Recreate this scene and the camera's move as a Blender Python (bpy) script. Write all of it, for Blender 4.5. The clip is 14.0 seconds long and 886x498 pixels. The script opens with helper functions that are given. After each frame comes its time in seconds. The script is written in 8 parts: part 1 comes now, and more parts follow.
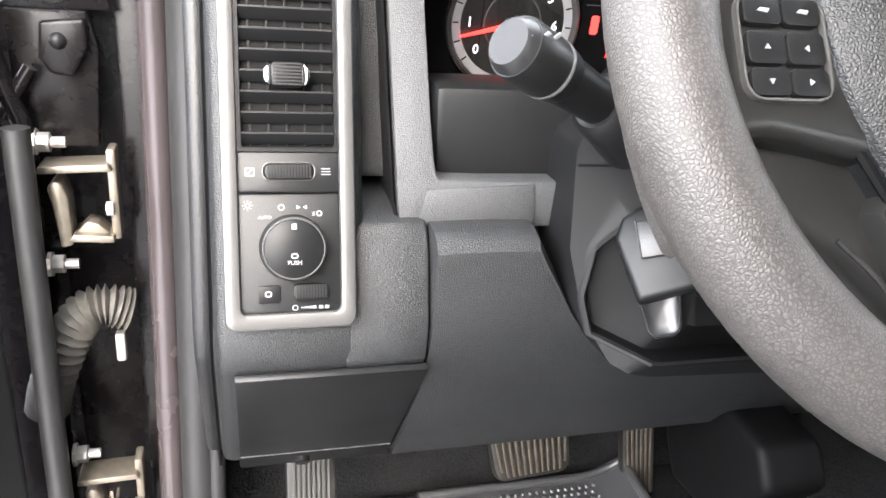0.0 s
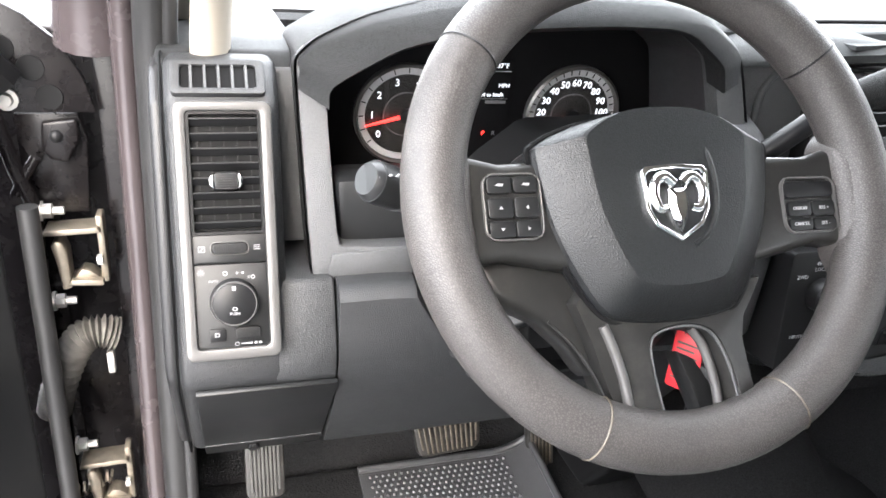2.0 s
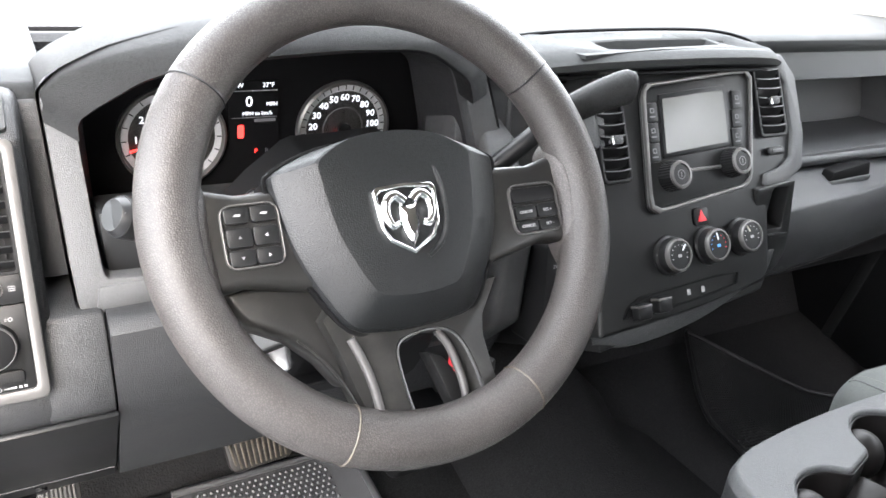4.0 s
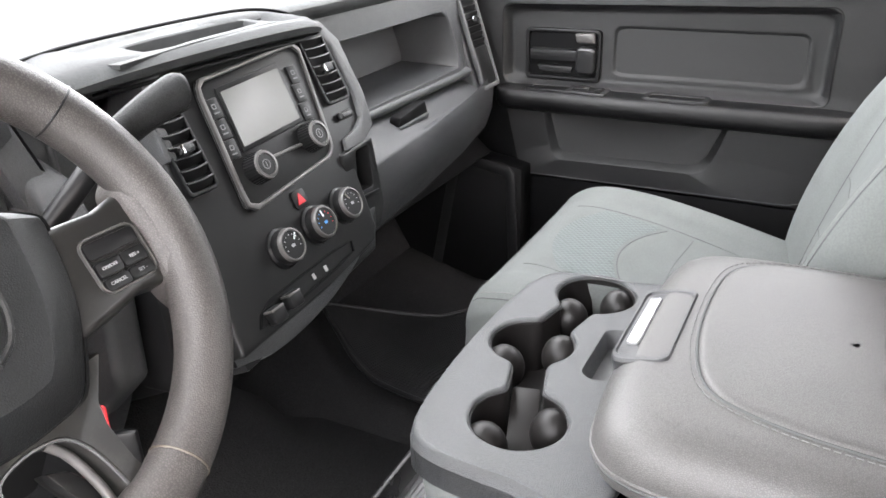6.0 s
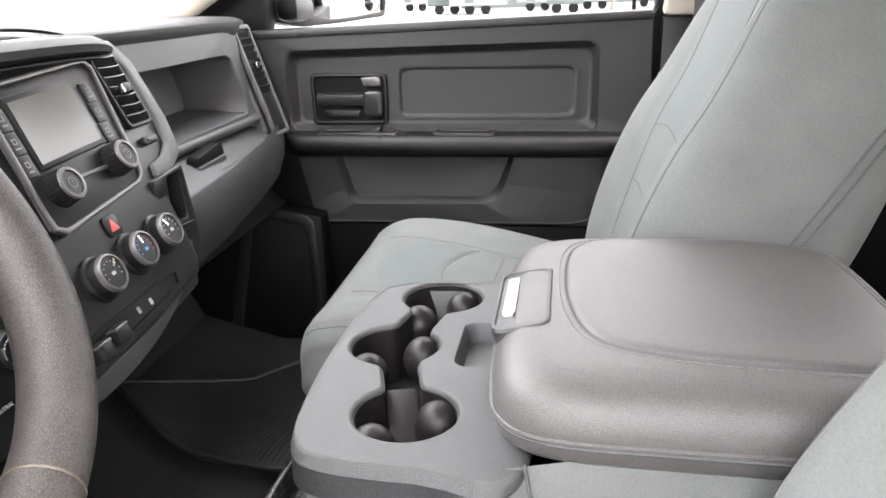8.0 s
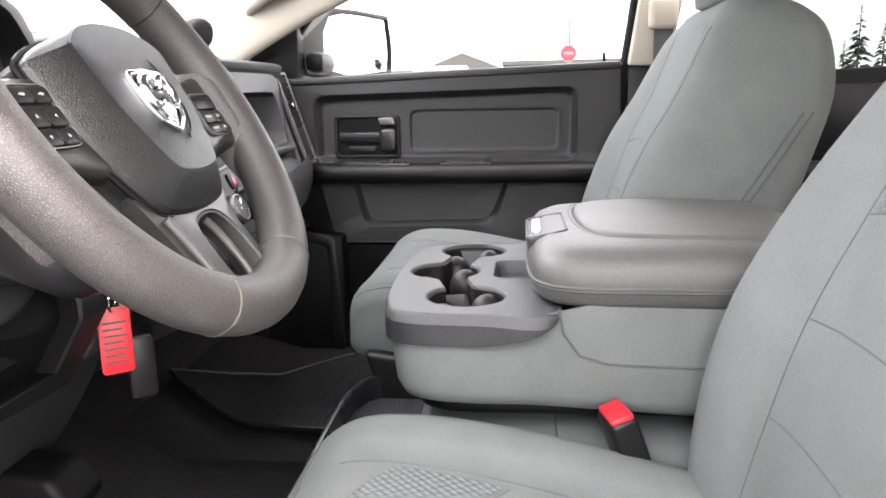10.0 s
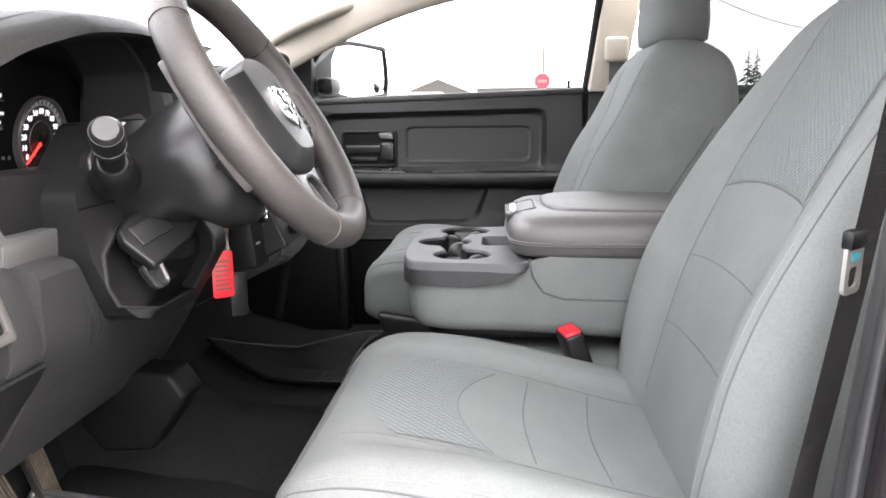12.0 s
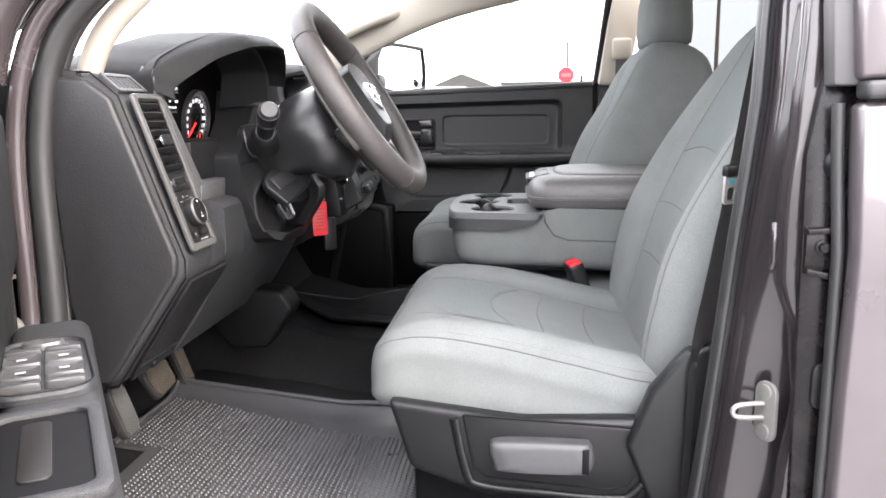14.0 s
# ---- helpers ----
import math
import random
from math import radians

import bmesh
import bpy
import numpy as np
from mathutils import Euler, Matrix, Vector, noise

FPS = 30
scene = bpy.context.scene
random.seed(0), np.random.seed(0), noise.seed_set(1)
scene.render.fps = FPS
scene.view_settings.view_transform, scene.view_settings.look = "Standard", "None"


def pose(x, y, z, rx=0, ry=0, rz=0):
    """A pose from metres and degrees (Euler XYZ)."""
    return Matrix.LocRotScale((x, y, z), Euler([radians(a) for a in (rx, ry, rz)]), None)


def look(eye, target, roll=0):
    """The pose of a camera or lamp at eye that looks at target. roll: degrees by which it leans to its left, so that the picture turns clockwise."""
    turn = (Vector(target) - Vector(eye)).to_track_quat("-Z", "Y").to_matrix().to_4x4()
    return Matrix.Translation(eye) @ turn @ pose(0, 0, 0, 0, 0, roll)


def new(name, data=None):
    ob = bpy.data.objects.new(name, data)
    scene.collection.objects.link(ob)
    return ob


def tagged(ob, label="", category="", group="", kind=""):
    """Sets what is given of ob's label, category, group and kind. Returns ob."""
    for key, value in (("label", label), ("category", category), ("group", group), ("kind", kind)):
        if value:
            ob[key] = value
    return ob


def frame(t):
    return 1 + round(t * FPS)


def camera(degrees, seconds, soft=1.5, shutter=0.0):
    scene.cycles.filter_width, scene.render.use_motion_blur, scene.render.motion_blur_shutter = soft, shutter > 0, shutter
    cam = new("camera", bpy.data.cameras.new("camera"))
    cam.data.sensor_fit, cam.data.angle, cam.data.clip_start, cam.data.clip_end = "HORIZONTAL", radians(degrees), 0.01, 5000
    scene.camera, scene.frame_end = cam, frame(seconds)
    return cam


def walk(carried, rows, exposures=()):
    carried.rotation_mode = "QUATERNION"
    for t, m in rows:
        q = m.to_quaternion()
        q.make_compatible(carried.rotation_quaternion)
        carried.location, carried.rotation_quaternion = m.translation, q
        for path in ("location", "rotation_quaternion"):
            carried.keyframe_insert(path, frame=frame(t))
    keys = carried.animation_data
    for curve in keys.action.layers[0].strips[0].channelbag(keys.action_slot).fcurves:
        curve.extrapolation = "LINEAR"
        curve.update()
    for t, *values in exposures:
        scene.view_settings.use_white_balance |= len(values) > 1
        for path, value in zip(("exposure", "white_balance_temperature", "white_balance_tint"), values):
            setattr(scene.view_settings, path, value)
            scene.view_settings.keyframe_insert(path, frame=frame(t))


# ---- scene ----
EXPO = [(0.0, 4.20, 6250, 8), (2.2, 4.18, 6250, 8), (5.0, 4.22, 6350, 9), (7.2, 4.26, 6700, 12), (9.5, 3.94, 6650, 13), (12.0, 3.70, 6550, 13), (14.0, 3.52, 6450, 12)]
cam = camera(60.38, 14.0, soft=1.6)
# seconds, eye x y z, yaw, pitch, roll
PATH = [
    (0.0, -0.7678, -0.2444, 1.5999, -16.51, -22.26, 4.75),
    (0.5, -0.7605, -0.2772, 1.6267, -16.07, -23.29, 4.12),
    (1.0, -0.7493, -0.3152, 1.6635, -15.92, -24.18, 3.78),
    (1.5, -0.7436, -0.3601, 1.7033, -16.75, -24.46, 4.04),
    (2.0, -0.7433, -0.4059, 1.7425, -17.98, -24.43, 4.50),
    (2.2, -0.7397, -0.4216, 1.7489, -18.51, -24.18, 4.78),
    (4.5, -0.6797, -0.4484, 1.7815, -37.23, -24.20, 3.91),
    (5.0, -0.6686, -0.4357, 1.7834, -44.90, -24.34, 2.47),
    (5.5, -0.6522, -0.4209, 1.7828, -52.97, -24.71, 0.58),
    (6.0, -0.6452, -0.4079, 1.7793, -61.71, -24.77, -1.76),
    (6.5, -0.6399, -0.3897, 1.7669, -69.32, -24.61, -2.73),
    (7.0, -0.6360, -0.3639, 1.7449, -75.41, -23.71, -2.44),
    (7.2, -0.6370, -0.3530, 1.7364, -77.07, -22.92, -2.32),
    (9.5, -0.8775, -0.2819, 1.5878, -83.28, -12.59, -1.44),
    (10.0, -0.9783, -0.2629, 1.5802, -83.78, -11.67, -1.15),
    (10.5, -1.0730, -0.2533, 1.5755, -84.47, -11.02, -0.97),
    (11.0, -1.1471, -0.2490, 1.5742, -85.19, -10.43, -0.81),
    (11.5, -1.2380, -0.2560, 1.5652, -85.51, -10.13, -0.63),
    (12.0, -1.3282, -0.2536, 1.5637, -85.76, -9.81, -0.48),
    (12.5, -1.4408, -0.2426, 1.5573, -85.60, -9.72, -0.49),
    (13.0, -1.5527, -0.2380, 1.5535, -85.19, -9.64, -0.61),
    (13.5, -1.6398, -0.2429, 1.5514, -84.66, -9.84, -0.77),
    (14.0, -1.7343, -0.2576, 1.5490, -83.97, -10.19, -0.70),
]
walk(cam, [(t, pose(x, y, z, 90, 0, yaw) @ pose(0, 0, 0, pitch, 0, 0) @ pose(0, 0, 0, 0, 0, roll)) for t, x, y, z, yaw, pitch, roll in PATH],
     exposures=EXPO)

# ---- world and light: overcast daylight ----
world = bpy.data.worlds.new("sky")
scene.world = world
world.use_nodes = True
wn, wl = world.node_tree.nodes, world.node_tree.links
sky = wn.new("ShaderNodeTexSky")
sky.sky_type = "NISHITA"
sky.sun_disc = False
sky.sun_elevation, sky.sun_rotation = radians(38), radians(200)
sky.air_density, sky.dust_density, sky.ozone_density = 1.0, 6.0, 1.0
haze = wn.new("ShaderNodeMix")
haze.data_type = "RGBA"
haze.inputs[0].default_value = 0.75
haze.inputs[7].default_value = (9.35, 9.1, 9.25, 1)
wl.new(sky.outputs[0], haze.inputs[6])
wl.new(haze.outputs[2], wn["Background"].inputs[0])
wn["Background"].inputs[1].default_value = 0.15
sun = new("sun", bpy.data.lights.new("sun", "SUN"))
sun.data.energy, sun.data.angle, sun.data.color = 0.15, radians(40), (1.0, 0.97, 0.93)
sun.matrix_world = look((-6, -4, 8), (0, 0, 0))

# ---- materials ----
def mat(name, color, rough=0.6, metal=0.0, grain=0.0, grain_size=0.0015, kind="noise", vary=0.15, vary_size=0.08,
        spec=0.5, coat=0.0, rough_vary=0.08, dust=0.0, groove=0.55, fleck=0.0):
    """Principled surface: slow colour drift, fine relief (noise, cell or weave) with groove shade in the colour, patchy
    gloss, pale dust.
    """
    m = bpy.data.materials.new(name)
    m.use_nodes = True
    n, l = m.node_tree.nodes, m.node_tree.links
    b = n["Principled BSDF"]
    b.inputs["Metallic"].default_value = metal
    b.inputs["Specular IOR Level"].default_value = spec
    b.inputs["Coat Weight"].default_value = coat
    co = n.new("ShaderNodeTexCoord")
    big = n.new("ShaderNodeTexNoise")
    big.inputs["Scale"].default_value, big.inputs["Detail"].default_value = 1 / vary_size, 6
    l.new(co.outputs["Object"], big.inputs["Vector"])
    mix = n.new("ShaderNodeMix")
    mix.data_type = "RGBA"
    lo = [max(0, c * (1 - vary)) for c in color]
    hi = [min(1, c * (1 + vary)) for c in color]
    mix.inputs[6].default_value, mix.inputs[7].default_value = (*lo, 1), (*hi, 1)
    l.new(big.outputs["Fac"], mix.inputs[0])
    last = mix.outputs[2]
    if dust:
        dn = n.new("ShaderNodeTexNoise")
        dn.inputs["Scale"].default_value, dn.inputs["Detail"].default_value = 35, 10
        dn.inputs["Roughness"].default_value = 0.7
        l.new(co.outputs["Object"], dn.inputs["Vector"])
        mr = n.new("ShaderNodeMapRange")
        mr.inputs[1].default_value, mr.inputs[2].default_value, mr.inputs[4].default_value = 0.5, 0.8, dust
        l.new(dn.outputs["Fac"], mr.inputs[0])
        dm = n.new("ShaderNodeMix")
        dm.data_type = "RGBA"
        dm.inputs[7].default_value = (0.32, 0.3, 0.27, 1)
        l.new(mr.outputs[0], dm.inputs[0])
        l.new(last, dm.inputs[6])
        last = dm.outputs[2]
    if fleck:
        fn = n.new("ShaderNodeTexNoise")
        fn.inputs["Scale"].default_value, fn.inputs["Detail"].default_value = 420, 2
        l.new(co.outputs["Object"], fn.inputs["Vector"])
        fr = n.new("ShaderNodeMapRange")
        fr.inputs[1].default_value, fr.inputs[2].default_value = 0.3, 0.7
        fr.inputs[3].default_value, fr.inputs[4].default_value = 1 - fleck, 1 + fleck
        l.new(fn.outputs["Fac"], fr.inputs[0])
        fm = n.new("ShaderNodeMix")
        fm.data_type = "RGBA"
        fm.blend_type = "MULTIPLY"
        fm.inputs[0].default_value = 1.0
        l.new(last, fm.inputs[6])
        l.new(fr.outputs[0], fm.inputs[7])
        last = fm.outputs[2]
    l.new(last, b.inputs["Base Color"])
    rn = n.new("ShaderNodeMapRange")
    rn.inputs[3].default_value, rn.inputs[4].default_value = max(0.02, rough - rough_vary), min(1, rough + rough_vary)
    l.new(big.outputs["Fac"], rn.inputs[0])
    l.new(rn.outputs[0], b.inputs["Roughness"])
    if grain:
        if kind == "cell":
            tx = n.new("ShaderNodeTexVoronoi")
            tx.feature = "DISTANCE_TO_EDGE"
            tx.inputs["Scale"].default_value = 1 / grain_size
            warp = n.new("ShaderNodeTexNoise")
            warp.inputs["Scale"].default_value = 0.6 / grain_size
            add = n.new("ShaderNodeMixRGB")
            add.blend_type = "ADD"
            add.inputs[0].default_value = grain_size * 0.6
            l.new(co.outputs["Object"], warp.inputs["Vector"])
            l.new(co.outputs["Object"], add.inputs[1])
            l.new(warp.outputs["Color"], add.inputs[2])
            l.new(add.outputs[0], tx.inputs["Vector"])
            sm = n.new("ShaderNodeMapRange")
            sm.interpolation_type = "SMOOTHSTEP"
            sm.inputs[2].default_value = 0.28
            l.new(tx.outputs["Distance"], sm.inputs[0])
            out = sm.outputs[0]
            # Groove shade multiplied into the base colour, on top of the bump.
            gm = n.new("ShaderNodeMix")
            gm.data_type = "RGBA"
            gm.blend_type = "MULTIPLY"
            gm.inputs[0].default_value = 1.0
            gr_ = n.new("ShaderNodeMapRange")
            gr_.inputs[3].default_value, gr_.inputs[4].default_value = groove, 1.08
            l.new(out, gr_.inputs[0])
            l.new(last, gm.inputs[6])
            l.new(gr_.outputs[0], gm.inputs[7])
            l.new(gm.outputs[2], b.inputs["Base Color"])
        elif kind == "weave":
            tx = n.new("ShaderNodeTexVoronoi")
            tx.inputs["Scale"].default_value = 1 / grain_size
            tx.voronoi_dimensions = "2D"
            tx.inputs["Randomness"].default_value = 0.10
            sp = n.new("ShaderNodeSeparateXYZ")
            sv = n.new("ShaderNodeMath")
            sv.operation = "SUBTRACT"
            cb = n.new("ShaderNodeCombineXYZ")
            ro_ = n.new("ShaderNodeVectorRotate")
            ro_.inputs["Angle"].default_value = radians(45)
            l.new(co.outputs["Object"], sp.inputs[0])
            l.new(sp.outputs[2], sv.inputs[0])
            l.new(sp.outputs[1], sv.inputs[1])
            l.new(sp.outputs[0], cb.inputs[0])
            l.new(sv.outputs[0], cb.inputs[1])
            l.new(cb.outputs[0], ro_.inputs[0])
            l.new(ro_.outputs[0], tx.inputs["Vector"])
            out = tx.outputs["Distance"]
            # Gaps between the cells darkened in the colour likewise.
            gm = n.new("ShaderNodeMix")
            gm.data_type = "RGBA"
            gm.blend_type = "MULTIPLY"
            gm.inputs[0].default_value = 1.0
            gr_ = n.new("ShaderNodeMapRange")
            gr_.inputs[1].default_value, gr_.inputs[2].default_value = 0.15, 0.62
            gr_.inputs[3].default_value, gr_.inputs[4].default_value = 1.10, groove
            l.new(out, gr_.inputs[0])
            l.new(last, gm.inputs[6])
            l.new(gr_.outputs[0], gm.inputs[7])
            l.new(gm.outputs[2], b.inputs["Base Color"])
        else:
            tx = n.new("ShaderNodeTexNoise")
            tx.inputs["Scale"].default_value, tx.inputs["Detail"].default_value = 1 / grain_size, 3
            l.new(co.outputs["Object"], tx.inputs["Vector"])
            out = tx.outputs["Fac"]
        bp = n.new("ShaderNodeBump")
        bp.inputs["Strength"].default_value, bp.inputs["Distance"].default_value = grain, grain_size * 0.5
        l.new(out, bp.inputs["Height"])
        l.new(bp.outputs[0], b.inputs["Normal"])
    return m


def glow(name, color, strength):
    m = mat(name, color, 0.4)
    b = m.node_tree.nodes["Principled BSDF"]
    b.inputs["Emission Color"].default_value = (*color, 1)
    b.inputs["Emission Strength"].default_value = strength
    return m


def glass(name, tint=(1, 1, 1), gloss=0.06):
    m = bpy.data.materials.new(name)
    m.use_nodes = True
    n, l = m.node_tree.nodes, m.node_tree.links
    t, g, x = n.new("ShaderNodeBsdfTransparent"), n.new("ShaderNodeBsdfGlossy"), n.new("ShaderNodeMixShader")
    t.inputs[0].default_value = (*tint, 1)
    g.inputs["Roughness"].default_value = 0.02
    lw, pw, ad = n.new("ShaderNodeLayerWeight"), n.new("ShaderNodeMath"), n.new("ShaderNodeMath")
    lw.inputs["Blend"].default_value = 0.5
    pw.operation, ad.operation = "POWER", "MULTIPLY_ADD"
    pw.inputs[1].default_value = 5.0
    ad.inputs[1].default_value, ad.inputs[2].default_value = 0.35, gloss * 0.4
    l.new(lw.outputs["Facing"], pw.inputs[0])
    l.new(pw.outputs[0], ad.inputs[0])
    l.new(ad.outputs[0], x.inputs[0])
    l.new(t.outputs[0], x.inputs[1])
    l.new(g.outputs[0], x.inputs[2])
    l.new(x.outputs[0], n["Material Output"].inputs["Surface"])
    return m


DASH = mat("charcoal_grained_plastic", (0.0235, 0.0243, 0.0258), 0.40, grain=0.42, grain_size=0.0016, kind="cell", vary=0.16, groove=0.68, dust=0.012, spec=0.42)
SLAT = mat("smooth_charcoal_slat", (0.0105, 0.0107, 0.0115), 0.36, grain=0.08, grain_size=0.001, vary=0.1, spec=0.35)
SURR = mat("dull_black_shroud", (0.0075, 0.0076, 0.0080), 0.48, grain=0.2, grain_size=0.001, vary=0.15, spec=0.16)
DASHTOP = mat("grey_dash_pad", (0.056, 0.058, 0.060), 0.40, grain=0.4, grain_size=0.0015, kind="cell", vary=0.1, groove=0.72)
HOOD = mat("charcoal_hood_skin", (0.019, 0.0195, 0.020), 0.55, grain=0.35, grain_size=0.0014, kind="cell", vary=0.1, spec=0.12)
FRAME = mat("mid_grey_trim_plastic", (0.058, 0.059, 0.061), 0.46, grain=0.45, grain_size=0.0014, kind="cell", vary=0.08, groove=0.75)
BLACK = mat("satin_black_plastic", (0.0075, 0.0075, 0.008), 0.38, grain=0.15, grain_size=0.0012, vary=0.2, spec=0.20)
DARK = mat("matt_black_plastic", (0.0030, 0.0030, 0.0033), 0.55, grain=0.1, grain_size=0.002, spec=0.12)
PANEL = mat("smooth_charcoal_panel", (0.0082, 0.0084, 0.0088), 0.38, grain=0.30, grain_size=0.0009, vary=0.12, spec=0.26, dust=0.010)
# Lighter copy of the dash top skin, windshield glare in its colour.
PADTOP = mat("glare_pale_dash_top", (0.034, 0.0355, 0.036), 0.58, grain=0.4, grain_size=0.0015, kind="cell", vary=0.1, spec=0.12, groove=0.72)
DOORTRIM = mat("charcoal_door_plastic", (0.0150, 0.0150, 0.0155), 0.36, grain=0.3, grain_size=0.0014, kind="cell", vary=0.14, spec=0.36, groove=0.75)
SILVER = mat("satin_silver_paint", (0.088, 0.085, 0.083), 0.34, metal=0.4, vary=0.08, vary_size=0.03, grain=0.05, grain_size=0.0006)
# Worn silver that also paints the highlight along the spoke edges.
EDGE = mat("worn_silver_highlight", (0.060, 0.058, 0.057), 0.40, metal=0.2, vary=0.35, vary_size=0.01)
LATCH = mat("satin_latch_metal", (0.60, 0.60, 0.61), 0.30, metal=0.85, vary=0.05)
CHROME = mat("chrome", (0.82, 0.83, 0.84), 0.08, metal=1.0, vary=0.03, rough_vary=0.03)
STEEL = mat("zinc_steel", (0.20, 0.175, 0.14), 0.38, metal=0.7, vary=0.35, vary_size=0.008, dust=0.3)
RIM = mat("worn_rubber_wheel_grain", (0.047, 0.0425, 0.0405), 0.45, grain=0.26, grain_size=0.0017, kind="cell", vary=0.50, vary_size=0.07, dust=0.04, groove=0.54, spec=0.42)
PAD = mat("black_airbag_grain", (0.0090, 0.0097, 0.0104), 0.35, grain=0.24, grain_size=0.0016, kind="cell", vary=0.22, groove=0.70, spec=0.32)
SPOKE = mat("worn_charcoal_spoke", (0.0135, 0.0132, 0.0128), 0.33, grain=0.1, grain_size=0.001, vary=0.3, vary_size=0.03, spec=0.34, dust=0.08)
FABRIC = mat("grey_seat_cloth", (0.116, 0.123, 0.120), 0.9, grain=0.5, grain_size=0.0011, vary=0.16, vary_size=0.06, spec=0.15, fleck=0.07)
MESH = mat("patterned_seat_cloth", (0.112, 0.124, 0.123), 0.85, grain=0.8, grain_size=0.0068, kind="weave", vary=0.10, spec=0.2, groove=0.85)
SEAM = mat("seat_piping", (0.066, 0.069, 0.069), 0.85, vary=0.1)
THREAD = mat("pale_stitching", (0.13, 0.13, 0.127), 0.8)
VINYL = mat("grey_console_vinyl", (0.084, 0.081, 0.079), 0.42, grain=0.22, grain_size=0.0016, kind="cell", vary=0.16, groove=0.72, spec=0.40)
TRAY = mat("grey_console_plastic", (0.060, 0.062, 0.064), 0.42, grain=0.45, grain_size=0.0014, kind="cell", vary=0.08, groove=0.75)
CARPET = mat("black_carpet", (0.0125, 0.0125, 0.0130), 0.95, grain=1.0, grain_size=0.003, vary=0.35, vary_size=0.01, spec=0.1, dust=0.012, fleck=0.45)
# Driver mat's black rubber, its sheen put into a raised base colour.
RUBBER = mat("sheen_lifted_rubber", (0.046, 0.046, 0.048), 0.30, grain=0.3, grain_size=0.0015, vary=0.22, vary_size=0.12, spec=0.5)
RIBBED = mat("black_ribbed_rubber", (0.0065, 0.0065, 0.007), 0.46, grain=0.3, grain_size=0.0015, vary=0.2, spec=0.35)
WEATHER = mat("weatherstrip_rubber", (0.014, 0.014, 0.0145), 0.45, grain=0.15, grain_size=0.002, vary=0.25, dust=0.02)
BEIGE = mat("beige_pillar_trim", (0.29, 0.262, 0.222), 0.75, grain=0.2, grain_size=0.0015, vary=0.06)
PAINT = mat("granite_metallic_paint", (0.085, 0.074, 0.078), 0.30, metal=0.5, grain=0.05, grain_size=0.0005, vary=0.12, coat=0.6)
# Jamb, inner and flange paints: darker granite copies with shade in the colour.
JAMB = mat("shaded_jamb_paint", (0.0058, 0.0050, 0.0054), 0.26, metal=0.1, vary=0.35, spec=0.20, dust=0.03)
INNERPAINT = mat("shaded_granite_paint", (0.022, 0.0185, 0.0200), 0.20, metal=0.35, vary=0.25, coat=0.5, dust=0.015)
COLUMN = mat("glossy_black_column", (0.0120, 0.0121, 0.0126), 0.30, grain=0.35, grain_size=0.0011, vary=0.15, spec=0.5)
FLANGE = mat("shaded_flange_paint", (0.056, 0.046, 0.048), 0.26, metal=0.35, vary=0.2, coat=0.3, dust=0.02)
TILT = mat("worn_glossy_lever", (0.020, 0.020, 0.021), 0.24, vary=0.2, vary_size=0.01, spec=0.6)
GREYSEAL = mat("dull_grey_seal", (0.050, 0.047, 0.048), 0.5, vary=0.15)
BOOT = mat("dusty_rubber_boot", (0.060, 0.056, 0.050), 0.6, vary=0.35, vary_size=0.02, dust=0.35)
RED = mat("red_plastic", (0.55, 0.015, 0.025), 0.4, vary=0.1)
BLUE = mat("blue_print", (0.05, 0.22, 0.55), 0.4, vary=0.1)
REDGLOW = glow("red_needle", (0.9, 0.025, 0.02), 0.40)
LIT = glow("lit_white_display", (0.90, 0.93, 1.0), 0.09)
WHITE = mat("white_print", (0.26, 0.26, 0.265), 0.6, vary=0.02)
GREYPRINT = mat("grey_print", (0.10, 0.10, 0.105), 0.6, vary=0.02)
LCD = mat("pale_touchscreen", (0.060, 0.062, 0.055), 0.22, vary=0.10, vary_size=0.04, spec=0.35)
GAUGE = mat("black_dial", (0.0042, 0.0042, 0.0046), 0.6, spec=0.05)
GAUGERING = mat("silver_dial_ring", (0.30, 0.30, 0.31), 0.5)
CLEAR = glass("clear_glass", (0.80, 0.82, 0.81))
# Privacy and side tints darker than such glass, to dim the bright sky.
PRIVACY = glass("dark_privacy_glass", (0.075, 0.080, 0.080))
TINT = glass("sky_dimming_glass", (0.42, 0.435, 0.43))
MIRROR = mat("mirror_glass", (0.62, 0.63, 0.64), 0.02, metal=1.0, rough_vary=0.0)
ARMREST = mat("black_armrest_skin", (0.0060, 0.0060, 0.0064), 0.34, grain=0.35, grain_size=0.0014, kind="cell", vary=0.12, spec=0.35)
BELT = mat("black_seatbelt_web", (0.045, 0.044, 0.046), 0.75, grain=0.8, grain_size=0.0022, kind="weave")
PEDAL = mat("dusty_black_pedal", (0.012, 0.011, 0.010), 0.55, vary=0.6, vary_size=0.015, dust=0.10)
GREYRUB = mat("grey_pedal_rubber", (0.045, 0.044, 0.042), 0.5, vary=0.25, vary_size=0.02)
WORN = mat("worn_pedal_rubber", (0.058, 0.047, 0.035), 0.55, grain=0.4, grain_size=0.004, vary=0.6, vary_size=0.012, dust=0.15)
SWITCH = mat("satin_grey_switch", (0.045, 0.045, 0.047), 0.24, vary=0.1, spec=0.7)
LEVER = mat("mid_grey_lever_plastic", (0.045, 0.045, 0.047), 0.42, grain=0.3, grain_size=0.0012, kind="cell", vary=0.1, groove=0.75)
WELL = mat("black_cup_rubber", (0.0085, 0.0076, 0.0074), 0.46, grain=0.1, grain_size=0.001, vary=0.1, spec=0.30)
